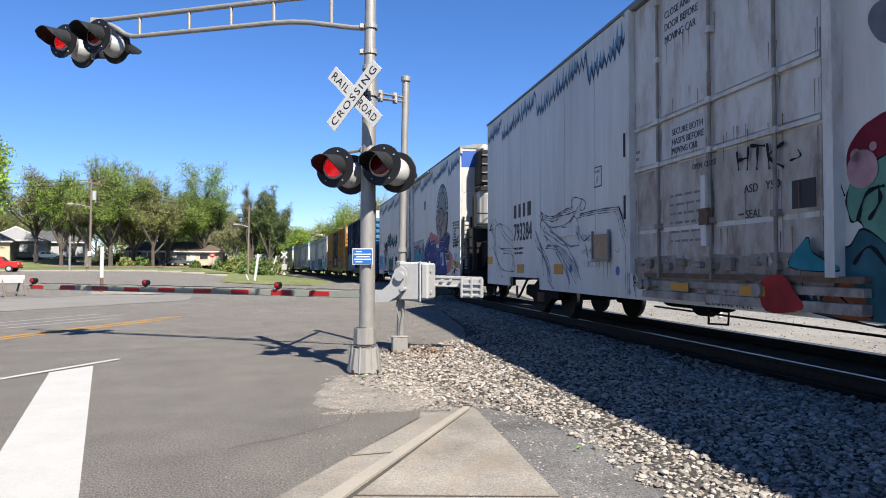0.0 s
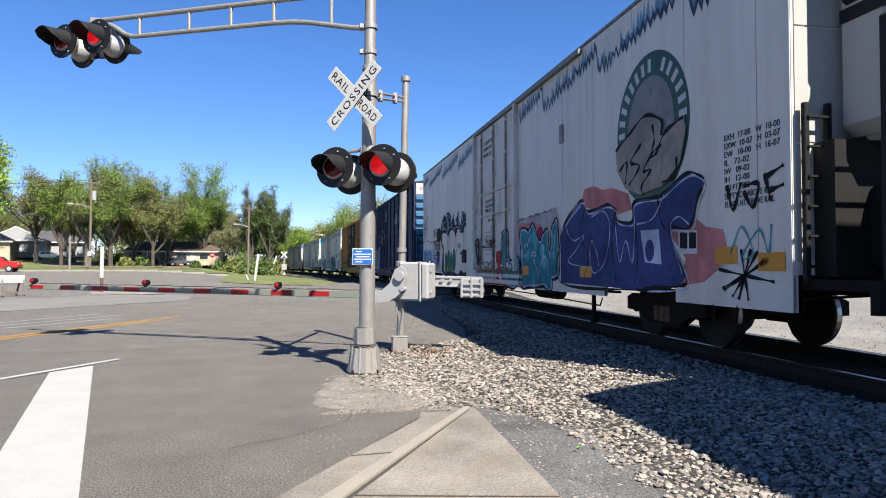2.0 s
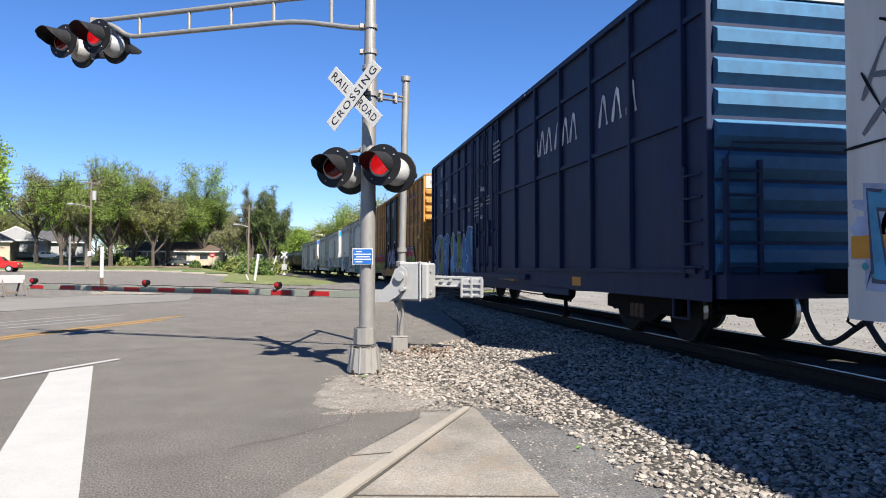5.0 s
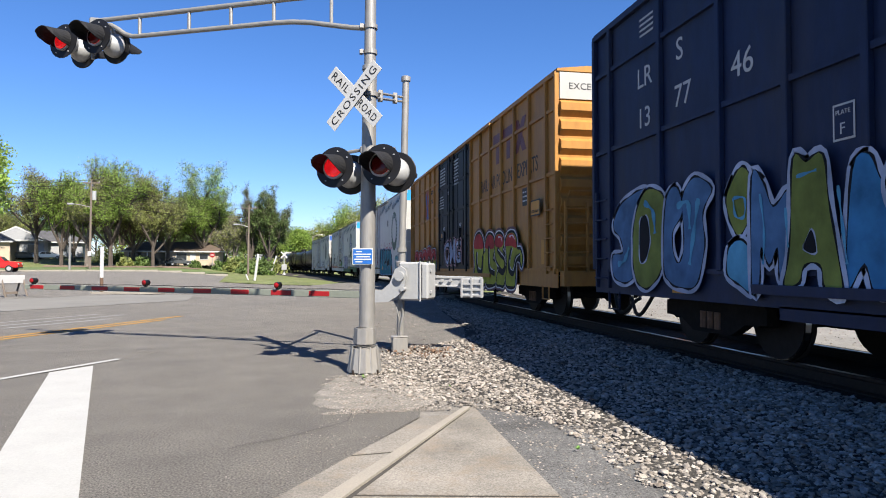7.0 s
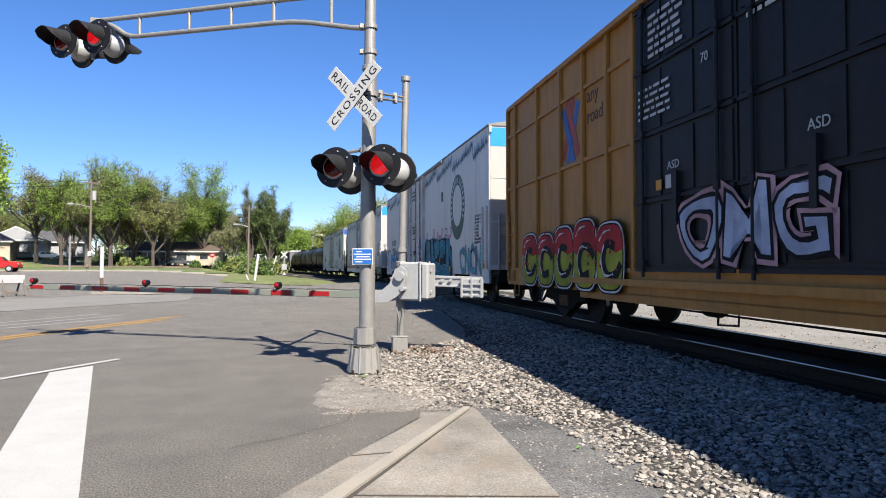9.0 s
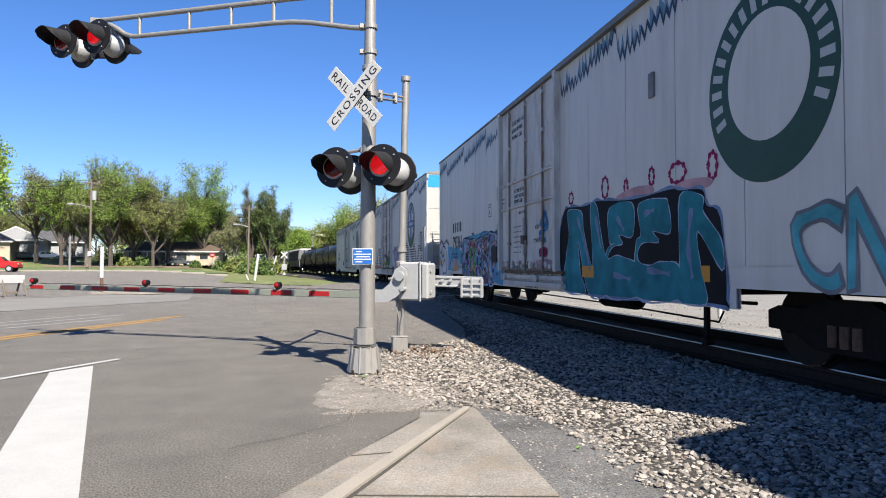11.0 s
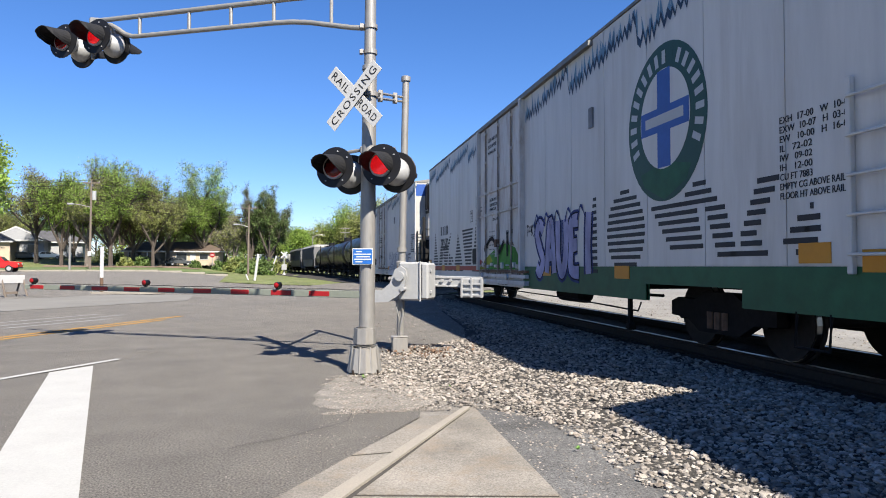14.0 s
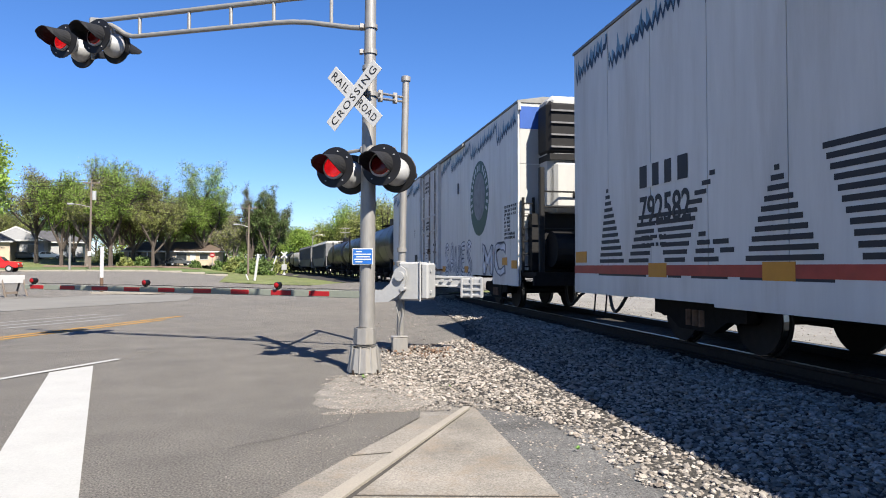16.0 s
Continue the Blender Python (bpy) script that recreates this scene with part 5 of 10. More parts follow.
def reefer(label, number, logo, tk=False, stripe="stripe_cyan", logo_u=3.85, lower=None, near_side=True, grime=10, plate=True, gauge=True, door_at=0.0, sill="door_white"):
    c = Car("refrigerator_car", label, "freight car", 22.6, "train")
    L = c.L
    shell(c, M["car_white"], 4.99, 5.16, 0.96, M["roof_grey"])
    # lower skirt with the cut-outs over the bogies
    for u0, u1, h0 in ((0.0, 2.2, 0.58), (2.2, 4.4, 0.80), (4.4, 10.1, 0.56), (10.1, 14.3, 0.56), (14.3, L - 4.4, 0.56), (L - 4.4, L - 2.2, 0.80), (L - 2.2, L, 0.58)):
        bm = bmesh.new()
        m = c.side
        prism(bm, [(-u1, h0), (-u0, h0), (-u0, 1.05), (-u1, 1.05)], 0.012, m)
        prism(bm, [(-u1, h0), (-u0, h0), (-u0, 1.0), (-u1, 1.0)], 0.01, m @ Matrix.Translation((0, 0, -0.05)))
        mat = M["car_white"] if not lower else M[lower[0] if u0 < 8 else lower[1]]
        part("skirt", bm, mat, c.ob)
    # side panels
    edges = [0.0] + [10.05 + door_at - i * 1.43 for i in range(6, -1, -1)]
    edges2 = [14.05 + door_at + i * 1.42 for i in range(7)]
    edges2[-1] = L
    for es in (edges, edges2):
        for a, b in zip(es, es[1:]):
            c.sbox("side_panel", a + 0.008, b - 0.008, 1.06, 4.98, 0.0, 0.012, M["car_white"])
    # door
    c.ds = door_at
    door = c.sbox("door", 10.15, 13.95, 0.98, 4.86, 0.0, 0.03, M["door_white"], label="rust-streaked white plug door")
    for i, (a, b) in enumerate(((10.17, 10.82), (10.82, 11.97), (11.97, 13.2), (13.2, 13.93))):
        for h0, h1 in ((1.12, 1.55), (1.55, 2.43), (2.47, 3.03), (3.07, 4.8)):
            c.sbox("door_panel", a + 0.05, b - 0.05, h0 + 0.03, h1 - 0.03, 0.031, 0.045, M["door_worn"] if sill == "rust_sill" and h1 < 2.5 else M["door_white"], door)
    for u in (10.82, 11.97, 13.2):
        bm = bmesh.new()
        rod(bm, c.side @ Vector((-u - c.ds, 0.9, 0.085)), c.side @ Vector((-u - c.ds, 4.85, 0.085)), 0.021, None, 8)
        part("lock_rod", bm, M["rod_grime"], door)
        for h in (1.05, 1.6, 2.45, 3.05, 3.9, 4.7):
            c.sbox("rod_bracket", u - 0.05, u + 0.05, h - 0.035, h + 0.035, 0.03, 0.115, M["rod_grime"] if h < 2 else M["door_white"], door)
    for h in (3.05, 2.45):
        c.sbox("door_rail", 10.2, 13.9, h - 0.022, h + 0.022, 0.03, 0.08, M["door_white"], door)
    for u in (12.05,):
        c.sbox("door_handle", u - 0.05, u + 0.05, 1.3, 2.15, 0.05, 0.13, M["door_white"], door, "worn locking handle")
        c.sbox("handle_plate", u - 0.10, u + 0.08, 1.55, 1.75, 0.05, 0.14, M["rusty"], door)
    for k, u in enumerate((10.35, 10.6, 11.15, 11.6, 12.2, 12.6, 12.95, 13.45, 13.7)):
        c.sbox("lock_keeper", u - 0.06, u + 0.06, 1.0 + 0.03 * (k % 3), 1.1 + 0.05 * (k % 2), 0.045, 0.115, M["rod_grime"] if sill == "rust_sill" else M["door_white"], door, "small lock keeper on the door foot", 0.012)
    for u in (13.62, 13.42, 11.05):
        bm = bmesh.new()
        tube(bm, [c.side @ Vector((-u - c.ds, 0.80, 0.10)), c.side @ Vector((-u - c.ds, 0.80, 0.16))], 0.075, 14)
        part("track_roller", bm, M["rod_grime"] if sill == "rust_sill" else M["door_white"], c.ob, "round door track roller")
    if sill == "rust_sill":
        c.sbox("notice_plate", 10.3, 10.62, 1.62, 1.9, 0.047, 0.052, M["stencil"], door, "small black notice plate")
    for h0, h1, d1, mt in ((0.62, 0.72, 0.12, sill), (0.78, 0.86, 0.10, sill), (0.90, 0.96, 0.09, "rusty")):
        c.sbox("door_track", 9.7, 13.6, h0, h1, 0.012, d1, M[mt], label="rusty lower door track")
    c.sbox("door_track", 6.2, 14.2, 4.88, 4.97, 0.012, 0.10, M["roof_grey"], label="upper door track under the eave")
    for u in (10.05, 14.02):
        c.sbox("door_post", u - 0.06, u + 0.06, 0.95, 4.9, 0.012, 0.13, M["door_white"])
    for h in (2.9, 1.95):
        c.sbox("door_stop", 14.12, 14.2, h - 0.18, h + 0.18, 0.012, 0.11, M["frame_black"])
    c.ds = 0.0
    c.sbox("vent_cover", 6.18, 6.32, 3.45, 3.8, 0.012, 0.05, M["logo_grey"])
    if gauge:
        c.sbox("gauge_box", 14.38, 14.92, 1.16, 1.58, 0.012, 0.045, M["frame_black"], label="small recessed gauge box on the side", bevel=0.01)
    c.ds = door_at
    # rust runs below the brackets and along the door's foot
    rr = random.Random(len(label) + int(number))
    bm = bmesh.new()
    for _ in range(grime * 3):
        u, h = rr.choice((10.25, 10.82, 10.9, 11.97, 12.05, 13.2, 13.25, 13.85)) + rr.uniform(-0.06, 0.06), rr.choice((1.05, 1.6, 1.98, 2.4, 2.93, 3.4, 4.3)) + rr.uniform(-0.1, 0.1)
        w, ln = rr.uniform(0.004, 0.012), rr.uniform(0.1, 0.5)
        bm.faces.new([bm.verts.new(c.side @ Vector((-x - c.ds, max(y, 0.98), 0.0465 + rr.uniform(0, 0.001)))) for x, y in ((u - w, h), (u + w * 0.3, h - ln), (u + w, h))])
    for _ in range(grime * 7):
        u, h = rr.uniform(10.1, 14.0), rr.uniform(0.95, 1.2)
        w, ln = rr.uniform(0.02, 0.12), rr.uniform(0.05, 0.3)
        bm.faces.new([bm.verts.new(c.side @ Vector((-x - c.ds, y, 0.0485 + rr.uniform(0, 0.001)))) for x, y in ((u - w, h), (u - w * 0.3, h - ln), (u + w * 0.5, h - ln * 0.7), (u + w, h))])
    tagged(part("rust_staining", bm, M["rod_grime"], c.ob, "rust runs on the door and sill"), kind="stuff")
    # stencils
    c.text("CLOSE AND LOCK", 13.05, 4.42, 0.14, M["stencil"], 1.0, 0.048)
    c.text("DOOR BEFORE", 13.05, 4.25, 0.14, M["stencil"], 0.8, 0.048)
    c.text("MOVING CAR", 13.05, 4.08, 0.14, M["stencil"], 0.75, 0.048)
    c.sbox("placard", 12.12, 12.94, 2.50, 2.94, 0.047, 0.050, M["sign_white"])
    c.text("SECURE BOTH", 12.88, 2.79, 0.12, M["stencil"], 0.72, 0.052)
    c.text("HASPS BEFORE", 12.88, 2.66, 0.12, M["stencil"], 0.74, 0.052)
    c.text("MOVING CAR", 12.88, 2.54, 0.12, M["stencil"], 0.6, 0.052)
    c.bars(12.95, 12.15, 2.0, 6, 0.12, 0.03, M["logo_grey"], 0.047)
    c.text("OPEN  CLOSE", 12.25, 2.24, 0.10, M["stencil"], 0.5, 0.142)
    c.text("ASD", 11.38, 1.86, 0.13, M["stencil"], None, 0.048)
    c.text("YSD", 11.02, 1.86, 0.13, M["stencil"], None, 0.048)
    c.text("SEAL", 11.36, 1.58, 0.13, M["stencil"], None, 0.048)
    c.sbox("seal_dash", 11.39, 11.48, 1.62, 1.64, 0.047, 0.05, M["stencil"])
    c.bars(13.9, 13.72, 2.75, 2, 0.1, 0.04, M["logo_grey"], 0.047)
    c.text("RETAINING VALVE", 12.2, 0.585, 0.09, M["stencil"], 0.9, 0.014)
    c.ds = 0.0
    c.sbox("brand_bar", 18.75, 20.05, 2.20, 2.52, 0.017, 0.02, M["stencil"], label="black painted owner's mark")
    for k in range(3):
        c.sbox("mark_gap", 18.99 + k * 0.34, 19.14 + k * 0.34, 2.19, 2.53, 0.0202, 0.0222, M["car_white"])
    writing("lettering", number, 0.57, M["stencil"], c.ob, c.side @ pose(-20.05, 1.67, 0.017), 1.36, 0.002, 0.010)
    c.bars(20.0, 19.3, 1.50, 2, 0.11, 0.05, M["stencil"])
    if plate:
        c.sbox("plate_box", 15.0, 15.3, 2.40, 2.75, 0.013, 0.016, M["stencil"])
        c.sbox("plate_field", 15.02, 15.28, 2.42, 2.73, 0.0165, 0.018, M["car_white"])
        c.text("PLATE", 15.25, 2.64, 0.07, M["stencil"], 0.19, 0.0185)
        c.text("F", 15.2, 2.46, 0.17, M["stencil"], None, 0.0185)
    rows = ("EXH  17-00   W  10-00", "EXW  10-07   H  03-07", "EW   10-00   H  16-07", "IL   72-02", "IW   09-02", "IH   12-00", "CU FT 7883", "EMPTY CG ABOVE RAIL", "FLOOR HT ABOVE RAIL")
    su = 1.55 if near_side else 1.1
    for i, r in enumerate(rows):
        c.text(r, su, 2.52 - i * 0.098, 0.10, M["stencil"], 0.045 * len(r))
    for u, h in ((0.1, 1.0), (0.88, 1.08), (4.9, 0.86), (8.3, 0.86), (16.8, 0.90), (19.3, 0.90), (22.05, 1.12)):
        c.sbox("reflector", u, u + (0.42 if u < 1 else 0.5), h, h + 0.2, 0.013, 0.02, M["orange_plate"], label="orange reflector plate")
    # icicles along the eave: a thin jagged line with pale spikes above it
    ri = random.Random(8)
    for a, b in ((0.15, 9.9 + door_at), (14.2 + door_at, L - 0.05)):
        line, spikes = bmesh.new(), bmesh.new()
        u, pts = a, []
        while u < b:
            ph = ((u + 0.9) % 2.75) / 2.75
            mid = 4.74 - 0.34 * ph + (0.10 if ph < 0.05 else 0.0)
            pts.append((u, mid + ri.uniform(0.02, 0.10) * (1 if len(pts) % 2 else -1.5)))
            u += ri.uniform(0.05, 0.10)
        for (u0, h0), (u1, h1) in zip(pts, pts[1:]):
            t = ri.uniform(0.045, 0.10)
            vs = [line.verts.new(c.side @ Vector((-x, y, 0.0165))) for x, y in ((u0, h0 - t), (u1, h1 - t), (u1, h1 + t * 0.4), (u0, h0 + t * 0.4))]
            line.faces.new(vs)
            if ri.random() < 0.75:
                top = min(h1 + ri.uniform(0.10, 0.36), 4.93)
                vs = [spikes.verts.new(c.side @ Vector((-x, y, 0.0145))) for x, y in ((u0 - 0.02, h0), (u1 + 0.04, h1), (u1 - 0.01 + ri.uniform(-0.08, 0.08), top))]
                spikes.faces.new(vs)
        part("icicle_line", line, M["ice_navy"], c.ob, "jagged dark blue icicle line along the eave")
        tagged(part("icicle_fringe", spikes, M["ice_blue"], c.ob), kind="stuff")
    # round emblem
    if logo:
        lu, lh, r = logo_u, 3.04, 1.05
        em = c.patch("emblem", ellipse(lu, lh, r * 0.98, r * 1.04, 48), M["logo_green"], 0.0135, 0.003, label="round dark green emblem with a pale centre and blue cross")
        c.patch("emblem_field", ellipse(lu, lh + 0.05, r * 0.62, r * 0.66, 40), M["car_white"] if logo != "grey" else M["logo_grey"], 0.017, 0.002, em)
        if logo == "cross":
            c.patch("emblem_cross", [(lu - 0.17, lh - 0.62), (lu + 0.17, lh - 0.62), (lu + 0.17, lh + 0.73), (lu - 0.17, lh + 0.73)], M["logo_blue"], 0.0195, 0.002, em)
            c.patch("emblem_cross", [(lu - 0.63, lh - 0.12), (lu + 0.63, lh - 0.12), (lu + 0.63, lh + 0.22), (lu - 0.63, lh + 0.22)], M["logo_blue"], 0.0198, 0.002, em)
            c.sbox("emblem_bar", lu - 0.5, lu + 0.5, lh - 0.02, lh + 0.12, 0.0222, 0.0235, M["sign_white"], em)
            c.patch("emblem_foot", [(lu + 0.55, lh - 0.85), (lu, lh - 1.07), (lu - 0.55, lh - 0.85), (lu - 0.66, lh - 0.66), (lu, lh - 0.55), (lu + 0.66, lh - 0.66)], M["band_green"], 0.0168, 0.0015, em)
        for i in range(19):
            a = radians(205 - i * 12.8)
            p, q = r * 0.74, r * 0.92
            w = 0.045
            ca, sa = math.cos(a), math.sin(a)
            poly = [(lu - (rr * ca + s * w * sa), lh + 0.03 + rr * sa - s * w * ca) for rr, s in ((p, -1), (q, -1), (q, 1), (p, 1))]
            c.patch("emblem_mark", poly, M["sign_white"] if i not in (10,) else M["logo_green"], 0.0172, 0.001, em)
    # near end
    # sunlit end walls take the toned-down white; shaded sides keep the lighter one
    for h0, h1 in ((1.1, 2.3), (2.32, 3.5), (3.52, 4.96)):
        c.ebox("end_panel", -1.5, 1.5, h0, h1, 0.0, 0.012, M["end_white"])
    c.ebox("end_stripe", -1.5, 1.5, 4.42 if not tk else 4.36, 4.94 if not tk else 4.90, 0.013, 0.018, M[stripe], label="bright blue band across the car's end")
    bm = bmesh.new()
    rod(bm, c.end @ Vector((-1.52, 4.98, 0.03)), c.end @ Vector((-1.52, 4.80, 0.03)), 0.05, None, 8)
    part("corner_cap", bm, M["end_white"], c.ob)
    underbody(c)
    truck(c, 3.3)
    truck(c, L - 3.3)
    ends = 1.0 if tk else 0.7
    # end platform
    c.ebox("platform", -1.45, 1.45, 0.82, 0.92, 0.0, ends, M["under"], label="black steel end platform")
    c.ebox("end_sill", -1.5, 1.5, 0.62, 0.84, ends - 0.1, ends, M["under"])
    coupler(c, True, ends + 0.3)
    coupler(c, False, 0.8)
    if tk:
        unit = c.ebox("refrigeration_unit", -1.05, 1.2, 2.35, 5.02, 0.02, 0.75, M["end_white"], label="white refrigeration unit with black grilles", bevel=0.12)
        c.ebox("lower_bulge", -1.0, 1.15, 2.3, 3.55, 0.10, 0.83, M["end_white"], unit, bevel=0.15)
        c.ebox("grille", -1.10, -0.30, 3.62, 4.88, 0.10, 0.80, M["frame_black"], unit, "black louvred grille", 0.10)
        c.ebox("grille", 0.85, 1.24, 3.62, 4.88, 0.10, 0.80, M["frame_black"], unit, "black louvred grille", 0.10)
        for k in range(4):
            c.ebox("louvre", -1.02, -0.36, 3.78 + k * 0.28, 3.82 + k * 0.28, 0.79, 0.85, M["hopper_grey"], unit)
            c.ebox("louvre", 0.90, 1.18, 3.78 + k * 0.28, 3.82 + k * 0.28, 0.79, 0.84, M["under"], unit)
        c.ebox("dark_band", -1.06, 1.2, 3.50, 3.64, 0.12, 0.845, M["frame_black"], unit)
        c.ebox("badge", 0.12, 0.62, 4.2, 4.62, 0.752, 0.757, M["sign_white"], unit)
        c.ebox("badge_mark", 0.2, 0.54, 4.50, 4.56, 0.758, 0.762, M["stencil"], unit)
        c.ebox("badge_mark", 0.34, 0.42, 4.24, 4.56, 0.763, 0.766, M["stencil"], unit)
        c.ebox("badge_mark", 0.2, 0.31, 4.28, 4.46, 0.758, 0.762, M["stripe_cyan"], unit)
        c.ebox("badge_mark", 0.45, 0.56, 4.28, 4.46, 0.758, 0.762, M["stripe_cyan"], unit)
        c.ebox("name_bar", 0.0, 0.75, 4.80, 4.86, 0.752, 0.757, M["logo_grey"], unit)
        c.ebox("vent", -0.5, -0.3, 2.62, 2.74, 0.83, 0.85, M["frame_black"], unit)
        bm = bmesh.new()
        rod(bm, c.end @ Vector((-0.9, 1.45, 0.5)), c.end @ Vector((0.9, 1.45, 0.5)), 0.42, None, 20)
        part("fuel_tank", bm, M["frame_black"], c.ob, "black diesel tank on the end platform")
        c.ebox("end_bulkhead", -1.3, 1.3, 0.95, 2.3, 0.02, 0.3, M["frame_black"])
        for i, x in enumerate((-1.3, -0.28, 0.28)):
            top = (3.3, 3.85, 4.1)[i]
            bm = bmesh.new()
            box(bm, x - 0.06, x + 0.06, 0.9, top, ends - 0.12, ends, 0.02, c.end)
            part("platform_post", bm, M["frame_black"], c.ob, "black end platform post")
        ladder("end_ladder", c, c.end @ pose(0.0, 0, ends - 0.05), 0.50, 0.9, 3.8, 8, M["frame_black"])
        ladder("end_ladder", c, c.end @ pose(-1.32, 0, 0.06), 0.26, 0.9, 2.7, 6, M["frame_black"])
        for h in (1.9, 2.4, 2.75):
            bm = bmesh.new()
            rod(bm, c.end @ Vector((-1.3, h, ends - 0.05)), c.end @ Vector((0.95, h, ends - 0.05)), 0.02, None, 6)
            part("handrail", bm, M["frame_black"], c.ob)
    else:
        c.etext("EXCESS HEIGHT CAR", -0.75, 4.14, 0.17, M["logo_grey"], 1.75)
        for h in (2.2, 2.55):
            bm = bmesh.new()
            rod(bm, c.end @ Vector((-1.35, h, 0.12)), c.end @ Vector((-0.3, h, 0.12)), 0.014, None, 6)
            part("grab_rail", bm, M["silver"], c.ob)
        ladder("end_ladder", c, c.end @ pose(-1.02, 0, 0.04), 0.5, 0.95, 2.5, 4, M["silver"])
        ladder("end_ladder", c, c.end @ pose(-0.36, 0, ends - 0.06), 0.46, 0.9, 3.72, 7, M["frame_black"])
        bm = bmesh.new()
        box(bm, -0.12, 0.06, 0.8, 3.98, ends - 0.12, ends, 0.03, c.end)
        part("platform_post", bm, M["frame_black"], c.ob)
        bm = bmesh.new()
        cen = c.end @ Vector((-0.78, 1.75, ends - 0.1))
        tube(bm, [cen + Vector((0.27 * math.cos(a), 0, 0.27 * math.sin(a))) for a in [2 * math.pi * i / 24 for i in range(25)]], 0.018, 6)
        for k in range(5):
            a = 2 * math.pi * k / 5
            rod(bm, cen, cen + Vector((0.27 * math.cos(a), 0, 0.27 * math.sin(a))), 0.012, None, 5)
        part("brake_wheel", bm, M["frame_black"], c.ob, "black hand brake wheel")
        c.ebox("brake_housing", -0.95, -0.5, 1.5, 2.0, 0.05, 0.3, M["frame_black"], bevel=0.04)
        ladder("side_ladder", c, c.side @ pose(-0.38, 0, 0.012), 0.46, 0.98, 2.75, 5, M["car_white"])
        c.ebox("lower_panel", -0.72, 1.3, 0.95, 1.6, 0.02, 0.5, M["frame_black"], bevel=0.04)
    bm = bmesh.new()
    tube(bm, [c.side @ Vector((-0.9, 0.6, 0.0)), c.side @ Vector((-0.9, 0.25, 0.03)), c.side @ Vector((-1.35, 0.25, 0.03)), c.side @ Vector((-1.35, 0.6, 0.0))], 0.018, 6)
    part("stirrup", bm, M["under"], c.ob)
    bm = bmesh.new()
    tube(bm, [c.side @ Vector((-L + 1.35, 0.6, 0.0)), c.side @ Vector((-L + 1.35, 0.25, 0.03)), c.side @ Vector((-L + 0.9, 0.25, 0.03)), c.side @ Vector((-L + 0.9, 0.6, 0.0))], 0.018, 6)
    part("stirrup", bm, M["under"], c.ob)
    return c


def striped(c, shapes, h0=1.1, h1=2.15, step=0.112, mat=None):
    """Solid figures drawn as level black bars: ('c', u, h, r) a disc, ('t', u, half width, top) a peak, ('s', foot, from, to, top, from, to) a slanted bar."""
    bm = bmesh.new()
    h = h0
    while h < h1:
        for s in shapes:
            if s[0] == "c":
                k = s[3] ** 2 - (h - s[2]) ** 2
                if k <= 0.01:
                    continue
                w = math.sqrt(k)
                a, b = s[1] - w, s[1] + w
            elif s[0] == "s":
                if not s[1] <= h <= s[4]:
                    continue
                k = (h - s[1]) / (s[4] - s[1])
                a, b = s[2] + (s[5] - s[2]) * k, s[3] + (s[6] - s[3]) * k
            else:
                k = (s[3] - h) / (s[3] - h0)
                if k <= 0.02:
                    continue
                a, b = s[1] - s[2] * k, s[1] + s[2] * k
            box(bm, -b, -a, h - 0.03, h + 0.03, 0.013, 0.0165, 0, c.side)
        h += step
    tagged(part("barred_pattern", bm, mat or M["stencil"], c.ob, "black barred pattern"), kind="stuff")


